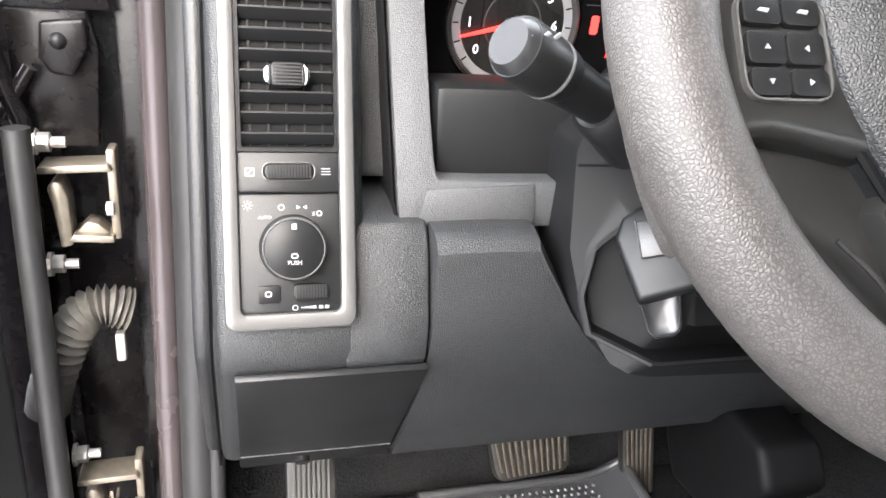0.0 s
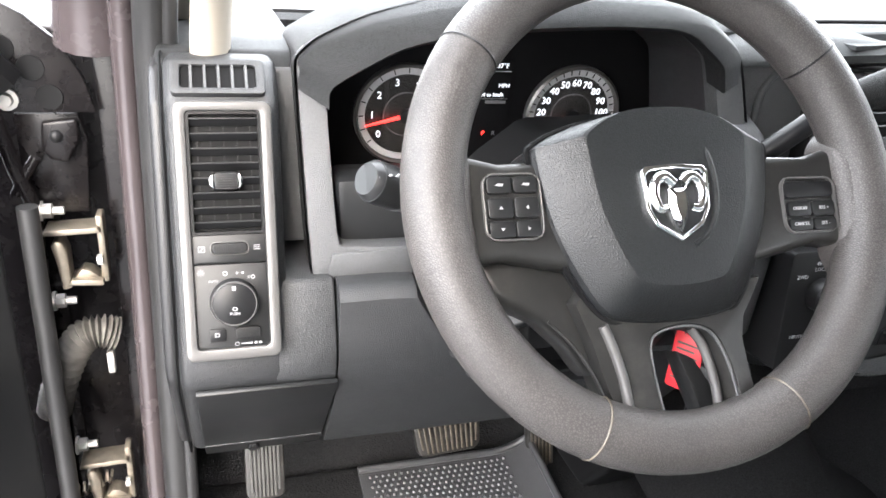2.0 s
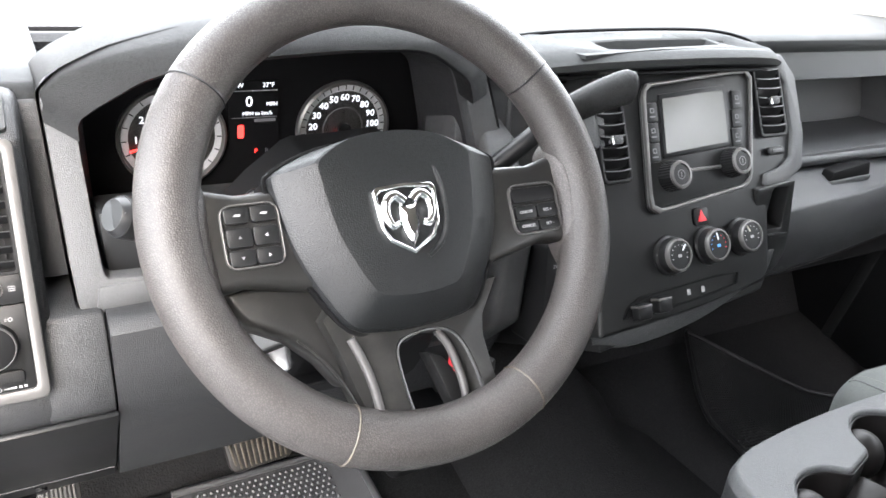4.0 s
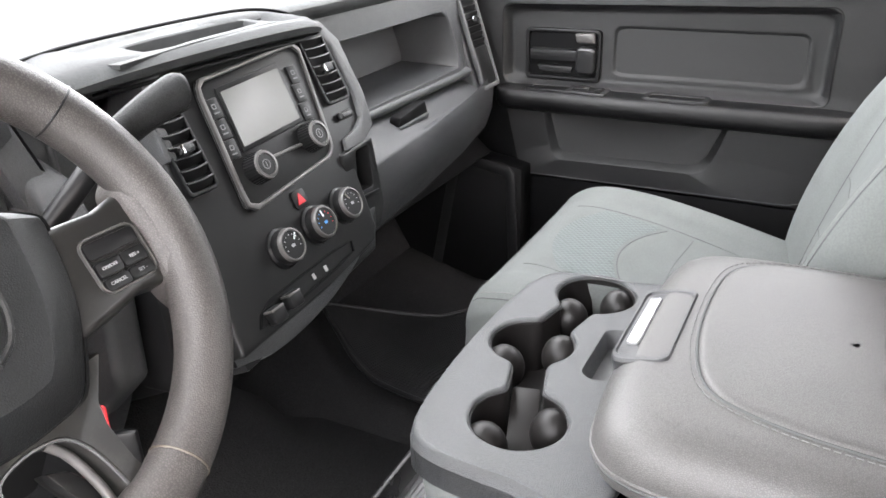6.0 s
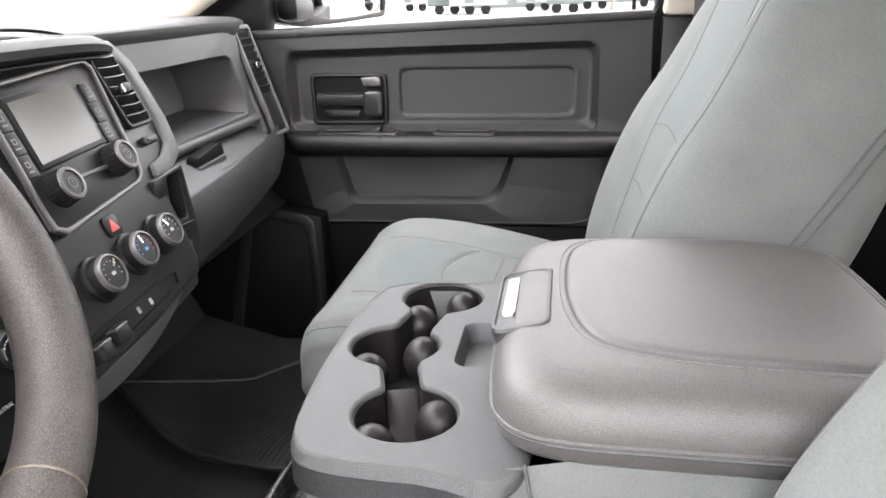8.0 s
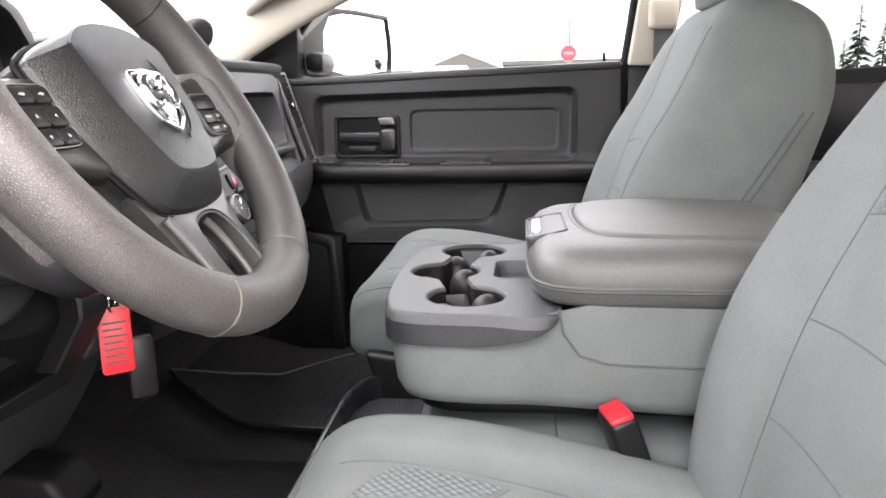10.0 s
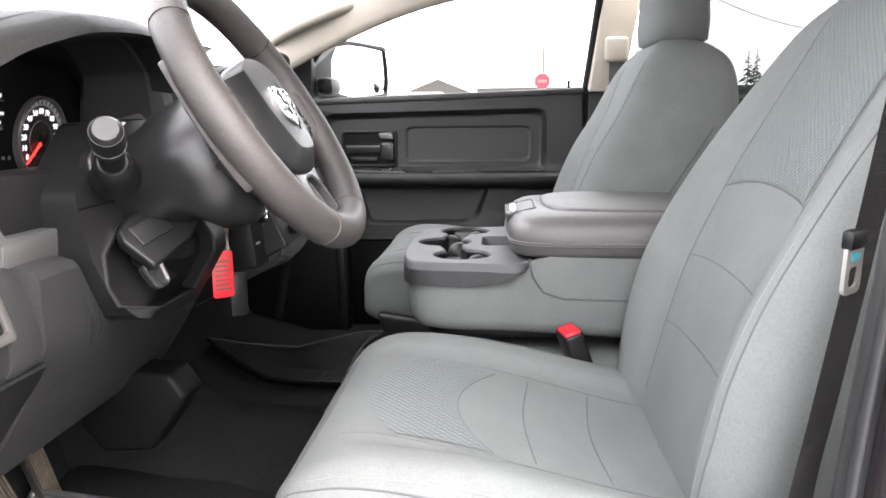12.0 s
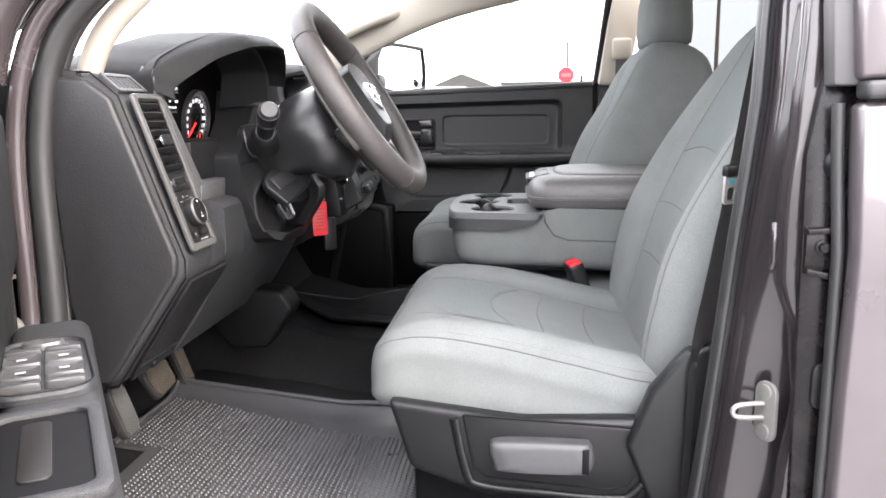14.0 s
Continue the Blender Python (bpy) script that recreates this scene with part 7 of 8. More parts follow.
sk_ = [[(x * 0.975, -0.20 + (y + 0.20) * 0.955, TZ + 0.0004) for x, y in to], [(x * 0.990, -0.20 + (y + 0.20) * 0.982, TZ + 0.0002) for x, y in to], [(x, y, TZ - 0.004) for x, y in to],
       [(x * 1.012, y * 0.985, TZ - 0.012) for x, y in to], [(x * 1.015, y * 0.983, TZ - 0.036 + 0.024 * max(0, min(1, (-0.215 - y) / 0.085)) ** 1.5) for x, y in to]]
part("tray_edge", loft(sk_[:4], caps=False), TRAY, con, smooth=60)
skirt = loft(sk_[3:], caps=False)
part("tray_skirt", skirt, DASH, con, smooth=60)
for cx_, cy in ((-0.131, -0.168), (-0.085, -0.219), (0.000, -0.132), (0.044, -0.182), (0.128, -0.162), (0.174, -0.209)):
    bm = bmesh.new()
    bmesh.ops.create_uvsphere(bm, u_segments=24, v_segments=14, radius=0.0225, matrix=Matrix.Translation((cx_, cy, TZ - 0.032)) @ Matrix.Diagonal((1, 1, 1.15, 1)))
    part("cup_gripper", bm, WELL, tr, smooth=180)
# padded lid
lid = []
for z, g in ((1.352, -0.006), (1.358, 0.0), (1.376, 0.003), (1.392, 0.0), (1.403, -0.010), (1.409, -0.024), (1.411, -0.045)):
    lo = [(-0.187, -0.318), (-0.165, -0.284), (-0.12, -0.272), (0.0, -0.268), (0.12, -0.272), (0.165, -0.284), (0.187, -0.318), (0.192, -0.40), (0.190, -0.56), (0.16, -0.62), (0.0, -0.63), (-0.16, -0.62), (-0.190, -0.56), (-0.192, -0.40)]
    c = (0.0, -0.44)
    pts = [(c[0] + (x - c[0]) * (1 + g / 0.19), c[1] + (y - c[1]) * (1 + g / 0.19)) for x, y in lo]
    rt = [(p.x, p.y) for p in spline([(a, b, 0) for a, b in pts], 3, True)]
    lid.append([(x, y, z + 0.006 * (1 if z > 1.39 else 0.3) * (1 - ((y + 0.44) / 0.2) ** 2) if z > 1.36 else z) for x, y in rt])
lidbm = loft(lid)
lidtree = BVHTree.FromBMesh(lidbm)
lidp = part("lid", lidbm, VINYL, con, "grey grained vinyl armrest lid", smooth=70)
seam = [(p.x, p.y) for p in spline([(-0.122, -0.385, 0), (-0.095, -0.349, 0), (-0.03, -0.331, 0), (0.06, -0.328, 0), (0.125, -0.338, 0), (0.152, -0.375, 0), (0.156, -0.45, 0), (0.152, -0.56, 0), (0.10, -0.60, 0), (-0.10, -0.60, 0), (-0.138, -0.56, 0), (-0.136, -0.45, 0)], 5, True)]


dense = resample(seam, 160)


def lidz(x, y):
    hit = lidtree.ray_cast(Vector((x, y, 1.6)), Vector((0, 0, -1)))[0]
    return hit.z + 0.0006 if hit else 1.40


thread = [Vector((x * 1.05, -0.44 + (y + 0.44) * 1.05, 0)) for x, y in resample(seam, 150)]
part("lid_stitch", join(*[tube([Vector((p.x, p.y, lidz(p.x, p.y) + 0.0001)) for p in (a.lerp(b, 0.15), a.lerp(b, 0.5), a.lerp(b, 0.80))], 0.0005, 5) for a, b in zip(thread, thread[1:] + thread[:1])]), THREAD, lidp)
part("lid_seam", tube([(x, y, lidz(x, y) - 0.0006) for x, y in dense + dense[:1]], 0.0014, 6, caps=False), SEAM, lidp)
part("lid_pad", loft([[(0.01 + (x - 0.01) * k, -0.455 + (y + 0.455) * k, lidz(0.01 + (x - 0.01) * k, -0.455 + (y + 0.455) * k) + h) for x, y in dense] for k, h in ((0.992, -0.0008), (0.985, 0.0016), (0.965, 0.0034), (0.93, 0.0044), (0.85, 0.0050), (0.6, 0.0052), (0.3, 0.0052), (0.02, 0.0052))], caps=False), VINYL, lidp, "raised vinyl lid pad", smooth=60)
lo_ = [(p.x * 1.012, -0.44 + (p.y + 0.44) * 1.012) for p in spline([(a, b, 0) for a, b in ((-0.187, -0.318), (-0.165, -0.284), (-0.12, -0.272), (0.0, -0.268), (0.12, -0.272), (0.165, -0.284), (0.187, -0.318), (0.192, -0.40), (0.190, -0.56), (0.16, -0.62), (0.0, -0.63), (-0.16, -0.62), (-0.190, -0.56), (-0.192, -0.40))], 4, True)]
part("edge_welt", tube([(x, y, 1.374) for x, y in lo_ + lo_[:1]], 0.0024, 8, caps=False), VINYL, lidp)
part("welt_groove", tube([(x * 0.998, -0.44 + (y + 0.44) * 0.998, 1.3705) for x, y in lo_ + lo_[:1]], 0.0022, 6, caps=False), SEAM, lidp)
LP_ = pose(-0.006, -0.291, 1.4045, -12, 0, 0)
lt = part("latch_plate", put(loft([[(u * k, v * k, w) for u, v in rrect(0.146, 0.052, 0.012, 5)] for k, w in ((1.0, -0.012), (1.0, 0.005), (0.97, 0.0075), (0.90, 0.0078), (0.86, 0.0055), (0.02, 0.0055))]), LP_), GLOVE, lidp, smooth=35)
part("latch_trim", put(slab(rrect(0.092, 0.011, 0.003, 3, 0.004, 0.012), 0.003, 0.0085, 0.0015), LP_), LATCH, lt, "chrome latch strip")

# black storage tray in front of the centre seat
stray = thing("storage_tray", (0.0, -0.03, 1.08), "glossy black storage tray ahead of the centre seat", "tray")
tr_o = [(p.x, p.y) for p in spline([(-0.195, -0.15, 0), (-0.195, -0.03, 0), (-0.17, 0.005, 0), (0.0, 0.014, 0), (0.13, 0.008, 0), (0.195, -0.035, 0), (0.195, -0.15, 0), (0, -0.155, 0)], 5, True)]
tr_i = [(x * 0.93, -0.055 + (y + 0.055) * 0.87) for x, y in tr_o]
part("rim", ring(tr_o, tr_i, 1.085, 1.128, 0.004), TRAYBLACK, stray)
part("bottom", slab([(x * 0.96, -0.055 + (y + 0.055) * 0.93) for x, y in tr_o], 1.078, 1.090, axis="z"), RUBBER, stray)
for k in range(24):
    part("rib", box(-0.17, 0.17, -0.135 + k * 0.007, -0.132 + k * 0.007, 1.089, 1.0915), RUBBER, stray)
part("support", box(-0.15, 0.15, -0.14, 0.0, FLOOR + 0.08, 1.080), DARK, stray)

# ---- floor mats ----
def mz(x, y):
    """Height of the mat: rises towards the toe board and curls up along the tunnel."""
    return FLOOR + 0.070 + max(0, y - 0.10) * 0.115 + 0.022 * max(0, min(1, (x + 0.37) / 0.06)) ** 2


mat1 = thing("floor_mat", (-0.45, 0.15, FLOOR + 0.07), "black studded rubber floor mat on the driver side", "floor mat")
MX, MY = [-0.76 + 0.01 * k for k in range(46)], [-0.16 + 0.02 * k for k in range(31)]
def blanket(xs, ys, zf, keep, thick=0.005):
    """A closed sheet of even thickness over a grid, kept where keep(x, y) holds."""
    bm = bmesh.new()
    up, dn = {}, {}
    cells = [(i, j) for i in range(len(xs) - 1) for j in range(len(ys) - 1) if keep((xs[i] + xs[i + 1]) / 2, (ys[j] + ys[j + 1]) / 2)]
    has = set(cells)

    def vert(tab, i, j, d):
        if (i, j) not in tab:
            tab[i, j] = bm.verts.new((xs[i], ys[j], zf(xs[i], ys[j]) - d))
        return tab[i, j]
    for i, j in cells:
        q = ((i, j), (i + 1, j), (i + 1, j + 1), (i, j + 1))
        bm.faces.new([vert(up, a, b, 0) for a, b in q])
        bm.faces.new([vert(dn, a, b, thick) for a, b in q[::-1]])
        for (a, b), n_ in zip(zip(q, q[1:] + q[:1]), ((i, j - 1), (i + 1, j), (i, j + 1), (i - 1, j))):
            if n_ not in has:
                bm.faces.new((vert(up, *b, 0), vert(up, *a, 0), vert(dn, *a, thick), vert(dn, *b, thick)))
    return bm


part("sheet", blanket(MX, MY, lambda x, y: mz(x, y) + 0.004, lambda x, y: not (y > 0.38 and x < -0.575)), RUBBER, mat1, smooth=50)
part("rim", tube([(-0.311, y, mz(-0.311, y) + 0.006) for y in MY] + [(x, 0.44, mz(x, 0.44) + 0.006) for x in MX[::-1] if -0.572 < x < -0.32], 0.0055, 8), RUBBER, mat1, smooth=80)
bm = bmesh.new()
for i in range(46):
    for j in range(66):
        x, y = -0.748 + i * 0.0092 + (j % 2) * 0.0046, -0.15 + j * 0.0090
        if y > 0.43 or x > -0.340 or (y > 0.36 and x < -0.555) or x > -0.350 - 0.19 * max(0, 0.36 - y):
            continue
        r, z = 0.0031, mz(x, y) + 0.0035
        a = [bm.verts.new((x + r * math.cos(k * math.pi / 3), y + r * math.sin(k * math.pi / 3), z)) for k in range(6)]
        c = [bm.verts.new((x + r * 0.5 * math.cos(k * math.pi / 3), y + r * 0.5 * math.sin(k * math.pi / 3), z + 0.0030)) for k in range(6)]
        for k in range(6):
            bm.faces.new((a[k], a[(k + 1) % 6], c[(k + 1) % 6], c[k]))
        bm.faces.new(c)
tagged(part("stud_relief", bm, RUBBER, mat1, smooth=60), kind="stuff")
mat2 = thing("floor_mat", (0.55, 0.15, FLOOR + 0.07), "black ribbed rubber floor mat on the passenger side", "floor mat")


def mz2(x, y):
    """Lies flat, climbs the toe board, dips where the tunnel side curves."""
    return FLOOR + 0.072 + max(0, y - 0.28) * 0.30 + 0.012 * max(0, min(1, (0.40 + 0.3 * y - x) / 0.06))


ML = spline([(0.295, -0.10, 0), (0.310, 0.156, 0), (0.341, 0.303, 0), (0.404, 0.406, 0), (0.450, 0.470, 0)], 10)
MR = spline([(0.79, -0.10, 0), (0.77, 0.12, 0), (0.692, 0.212, 0), (0.605, 0.286, 0), (0.520, 0.400, 0)], 10)
NU = 40


def on_sheet(u, k, lift=0.0):
    q = ML[k].lerp(MR[k], u)
    return (q.x, q.y, mz2(q.x, q.y) + 0.004 + lift)


rows2 = [[on_sheet(i / NU, k) for i in range(NU + 1)] + [(x, y, z - 0.005) for x, y, z in [on_sheet(1 - i / NU, k) for i in range(NU + 1)]] for k in range(len(ML))]
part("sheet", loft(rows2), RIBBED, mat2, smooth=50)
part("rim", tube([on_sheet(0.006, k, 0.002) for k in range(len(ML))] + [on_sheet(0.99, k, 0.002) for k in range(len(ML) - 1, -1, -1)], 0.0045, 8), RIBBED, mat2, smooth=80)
bm = bmesh.new()
for k in range(1, len(ML) - 2):
    for h in range(2):
        for i in range(62):
            a = Vector(on_sheet(0.05 + i / 66, k))
            b = Vector(on_sheet(0.05 + i / 66, k + 1))
            c = a.lerp(b, h * 0.5)
            z = mz2(c.x, c.y) + 0.0035
            v = [bm.verts.new((c.x + p_ * 0.0030, c.y + q_ * 0.0026, z + r_ * 0.0022)) for p_, q_, r_ in ((-1, -1, 0), (1, -1, 0), (1, 1, 0), (-1, 1, 0), (-0.5, -0.5, 1), (0.5, -0.5, 1), (0.5, 0.5, 1), (-0.5, 0.5, 1))]
            for e in range(4):
                bm.faces.new((v[e], v[(e + 1) % 4], v[4 + (e + 1) % 4], v[4 + e]))
            bm.faces.new(v[4:])
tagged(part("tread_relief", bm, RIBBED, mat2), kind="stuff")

# ---- driver side body: pillars, jamb, rear door skin ----
body = thing("cab_side", (-0.86, -0.5, 0.6), "dark granite painted cab side with open door frame", "truck body", kind="structure")
part("rocker", slab([(0.42, 0.62), (0.42, FLOOR + 0.01), (-0.60, FLOOR + 0.01), (-0.60, 0.62)], -0.93, -0.80, 0.02, 3, axis="x"), PAINT, body)
def ridge(z):
    for (za, ya), (zb, yb) in zip(RZ, RZ[1:]):
        if za <= z <= zb:
            f = (z - za) / (zb - za)
            f = f * f * (3 - 2 * f)
            return ya + (yb - ya) * f
    return RZ[-1][1]


RZ = ((0.80, -0.520), (1.00, -0.530), (1.13, -0.550), (1.225, -0.561), (1.30, -0.554), (1.37, -0.534), (1.44, -0.533), (1.54, -0.540), (1.64, -0.545), (1.80, -0.565), (2.02, -0.60))
WS = ((0.80, -0.455), (1.10, -0.488), (1.19, -0.497), (1.30, -0.507), (1.38, -0.514), (1.46, -0.523), (1.56, -0.533), (1.66, -0.536), (1.80, -0.555), (2.02, -0.595))


def strip_y(z):
    for (za, ya), (zb, yb) in zip(WS, WS[1:]):
        if za <= z <= zb:
            return ya + (yb - ya) * (z - za) / (zb - za)
    return WS[-1][1]


pr = []
for k in range(60):
    z = 0.82 + 1.18 * k / 59
    w, r_ = strip_y(z), ridge(z)
    lean = max(0, z - 1.62) * 0.12
    prof = [(-0.790, w - 0.10), (-0.790, w - 0.010), (-0.806, w - 0.004), (-0.826, w - 0.010), (-0.838, w - 0.020), (-0.850, min(w, r_) - 0.026), (-0.862, min(w, r_) - 0.022), (-0.872, r_ - 0.004), (-0.879, r_), (-0.886, r_ - 0.006), (-0.889, r_ - 0.018), (-0.890, -0.66)]
    pr.append([(x + lean, y, z) for x, y in [(p.x, p.y) for p in spline([(a, b, 0) for a, b in prof], 3)]])
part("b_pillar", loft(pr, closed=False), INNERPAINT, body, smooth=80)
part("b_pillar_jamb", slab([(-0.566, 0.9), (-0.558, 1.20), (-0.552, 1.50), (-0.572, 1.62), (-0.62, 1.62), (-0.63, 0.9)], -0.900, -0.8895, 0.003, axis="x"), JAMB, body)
part("b_pillar_trim", slab([(-0.545, 0.90), (-0.575, 1.62), (-0.62, 2.0), (-0.70, 2.0), (-0.69, 0.90)], -0.792, -0.770, 0.008, axis="x"), PANEL, body)
ws_ = [(-0.800 + max(0, z - 1.62) * 0.12, strip_y(z) + 0.002, z) for z in (0.84 + 0.04 * k for k in range(29))]
part("weatherstrip", tube(ws_, 0.0105, 12), WEATHER, body, smooth=80)
part("weatherstrip_lip", tube([(x - 0.012, y + 0.004, z) for x, y, z in ws_], 0.005, 8), WEATHER, body, smooth=80)
ap = spline([(-0.805, 0.34, 0.88), (-0.805, 0.365, 1.10), (-0.800, 0.368, 1.35), (-0.796, 0.365, 1.52), (-0.790, 0.335, 1.64), (-0.780, 0.27, 1.715), (-0.765, 0.15, 1.80), (-0.735, 0.0, 1.89), (-0.70, -0.2, 1.96)], 6)
part("front_weatherstrip", tube(ap, 0.017, 14), WEATHER, body, smooth=80)
part("weatherstrip_fold", tube([p + Vector((0.015, -0.010, -0.002)) for p in ap], 0.0075, 10), WEATHER, body, smooth=80)
part("pillar_edge", tube([p + Vector((0.050, -0.026, -0.004)) for p in ap if p.z > 1.585], 0.020, 14, flat=0.8), BEIGE, body, "beige windshield pillar lining", smooth=80)
fl_ = [p + Vector((-0.026, 0.016, 0.006)) for p in ap]
part("a_pillar_flange", tube(fl_, 0.012, 12), FLANGE, body, smooth=80)
fl2 = [p + Vector((-0.055, 0.050, 0.03)) for p in ap if p.z > 1.56]
part("a_pillar", tube(fl2, 0.036, 14), FLANGE, body, smooth=80)
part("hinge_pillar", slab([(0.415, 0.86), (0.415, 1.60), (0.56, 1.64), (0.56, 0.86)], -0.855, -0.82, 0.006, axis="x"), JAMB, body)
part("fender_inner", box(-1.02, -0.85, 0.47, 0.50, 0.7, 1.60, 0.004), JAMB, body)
part("roof_rail", tube([(-0.70, 0.05, 1.99), (-0.72, -0.3, 2.04), (-0.72, -1.0, 2.04), (-0.70, -1.7, 1.98)], 0.05, 10), PAINT, body)
part("roof_skin", slab([(0.10, 2.02), (-0.3, 2.11), (-1.0, 2.12), (-1.75, 2.06), (-1.75, 2.04), (-1.0, 2.09), (-0.3, 2.09), (0.06, 2.0)], -0.70, 0.72, axis="x"), PAINT, body)
SK = basis((-0.864, -0.541, 1.203), (0.86, 0.50, 0), (0, 0, 1))
SK = SK if (SK.to_3x3() @ Vector((0, 0, 1))).y > 0 else SK @ Matrix.Rotation(math.pi, 4, "Z") @ Matrix.Rotation(math.pi, 4, "X")
SKIN = mat("bright_zinc_plate", (0.40, 0.39, 0.37), 0.35, metal=0.6, vary=0.15, vary_size=0.01)
STRIKER = mat("zinc_striker_metal", (0.25, 0.245, 0.235), 0.35, metal=0.7, vary=0.2, vary_size=0.01)
sk = part("striker_plate", put(slab([(p[0], p[1]) for p in rrect(0.030, 0.072, 0.013, 5)], -0.002, 0.004, 0.0015), SK), STRIKER, body, "bright zinc door striker")
for v in (-0.024, 0.024):
    part("striker_bolt", put(lathe([(0.009, 0.003), (0.009, 0.006), (0.006, 0.007), (0.0, 0.0055)], 16), SK @ Matrix.Translation((0, v, 0))), STRIKER, sk)
part("striker_loop", put(tube(spline([(-0.002, 0.009, 0.002), (-0.006, 0.010, 0.018), (-0.012, 0.008, 0.034), (-0.014, 0.001, 0.038), (-0.012, -0.005, 0.034), (-0.006, -0.007, 0.018), (-0.002, -0.008, 0.002)], 4), 0.0030, 8), SK), STRIKER, sk)
part("cowl", slab([(0.752, 1.55), (0.752, 1.588), (0.80, 1.580), (0.90, 1.555), (0.90, 1.50)], -0.82, 0.84, 0.006, axis="x"), DARK, body)
part("engine_hood", loft([[(x, y, z - 0.03 * (x / 0.85) ** 2) for x in (-0.85 + 0.17 * k for k in range(11))] for y, z in ((0.885, 1.572), (1.1, 1.560), (1.5, 1.535), (1.9, 1.490), (2.05, 1.44), (2.08, 1.30))], closed=False), PAINT, body, smooth=60)
rd = thing("rear_door", (-0.93, -1.1, 0.6), "closed granite painted rear door with belt molding", "door", kind="structure")
part("skin", slab([(-0.586, 0.62), (-0.589, 1.25), (-0.592, 1.40), (-0.584, 1.553), (-1.70, 1.60), (-1.70, 0.62)], -0.944, -0.912, 0.008, 3, axis="x"), PAINT, rd)
part("upper_skin", slab([(-0.584, 1.575), (-0.576, 1.66), (-0.578, 2.0), (-0.66, 2.0), (-0.64, 1.62), (-1.70, 1.66), (-1.70, 1.62)], -0.938, -0.912, 0.006, 3, axis="x"), PAINT, rd)
part("belt_molding", slab([(-0.587, 1.556), (-0.586, 1.574), (-1.70, 1.620), (-1.70, 1.600)], -0.952, -0.920, 0.005, 3, axis="x"), WEATHER, rd)
part("front_edge", slab([(-0.590, 0.66), (-0.590, 1.545), (-0.62, 1.60), (-0.62, 0.66)], -0.925, -0.897, 0.004, axis="x"), JAMB, rd)
part("edge_gasket", tube([(-0.918, -0.583, 0.70), (-0.918, -0.585, 1.20), (-0.918, -0.584, 1.40), (-0.918, -0.576, 1.50), (-0.918, -0.573, 1.553)], 0.0065, 10), WEATHER, rd)
part("window_frame", slab([(-0.565, 1.570), (-0.5585, 1.65), (-0.556, 2.0), (-0.60, 2.0), (-0.60, 1.570)], -0.925, -0.895, 0.004, axis="x"), GREYSEAL, rd)
hgr = part("hinge", join(slab([(-0.556, 1.420), (-0.556, 1.380), (-0.570, 1.376), (-0.590, 1.372), (-0.61, 1.368), (-0.61, 1.424), (-0.590, 1.420)], -0.906, -0.898, 0.002, axis="x"), slab([(-0.555, 1.424), (-0.555, 1.418), (-0.61, 1.422), (-0.61, 1.428)], -0.915, -0.898, 0.001, axis="x"),
                         slab([(-0.556, 1.382), (-0.556, 1.375), (-0.61, 1.364), (-0.61, 1.370)], -0.915, -0.898, 0.001, axis="x")), JAMB, rd, "painted door hinge, darkened for the jamb shade")
for y_, z_ in ((-0.573, 1.404), (-0.594, 1.404)):
    part("hinge_bolt", tube([(-0.905, y_, z_), (-0.909, y_, z_), (-0.9095, y_, z_), (-0.914, y_, z_)], [0.0085, 0.0085, 0.0055, 0.005], 10), JAMB, hgr)
part("bump_stop", tube([(-0.898, -0.586, 1.490), (-0.904, -0.586, 1.490), (-0.908, -0.586, 1.490), (-0.909, -0.586, 1.490)], [0.017, 0.016, 0.010, 0.004], 20), BLACK, rd, smooth=50)
part("jamb_plug", slab(rrect(0.034, 0.052, 0.010, 4, -0.590, 1.248), -0.905, -0.898, 0.003, axis="x"), BLACK, rd)
bo = spline([(-0.906, -0.598, 1.228), (-0.912, -0.600, 1.205), (-0.912, -0.603, 1.175), (-0.905, -0.61, 1.15)], 8)
part("wiring_boot", tube(bo, [0.010 + 0.003 * math.cos(k * math.pi) for k in range(len(bo))], 12), BOOT, rd)
part("jamb_dimple", tube([(-0.876, -0.5325, 1.375), (-0.881, -0.5315, 1.385), (-0.881, -0.531, 1.415), (-0.877, -0.532, 1.425)], 0.004, 8), INNERPAINT, body, smooth=80)
rg = quad("window_5", [(-0.94, -0.68, 1.62), (-0.94, -1.62, 1.65), (-0.86, -1.45, 1.99), (-0.88, -0.69, 1.99)], PRIVACY, "tinted rear driver side window", "window")

# seat belt of the driver
sbelt = thing("seat_belt", (-0.72, -0.52, 1.10), "black driver seat belt webbing with steel latch tongue", "seat belt")
wb = bmesh.new()
pth = spline([(-0.742, -0.488, 1.00), (-0.742, -0.491, 1.152), (-0.742, -0.495, 1.252), (-0.742, -0.508, 1.336), (-0.742, -0.5235, 1.435), (-0.745, -0.540, 1.56), (-0.75, -0.575, 1.82)], 4)
l_ = [wb.verts.new(p + Vector((-0.018, 0.018, 0))) for p in pth]
r_ = [wb.verts.new(p + Vector((0.018, -0.018, 0))) for p in pth]
for k in range(len(pth) - 1):
    wb.faces.new((l_[k], l_[k + 1], r_[k + 1], r_[k]))
bmesh.ops.solidify(wb, geom=wb.faces[:], thickness=0.0016)
part("webbing", wb, BELT, sbelt)
LT = basis((-0.752, -0.516, 1.455), (0.70, -0.70, 0), (0.05, -0.10, 1))
part("latch_tongue", put(ring(rrect(0.030, 0.048, 0.006, 3), rrect(0.016, 0.016, 0.004, 3, 0, -0.011), -0.0015, 0.0015), LT), SKIN, sbelt)
part("tongue_grip", put(box(-0.016, 0.016, 0.010, 0.026, -0.005, 0.005, 0.004), LT), BLACK, sbelt)
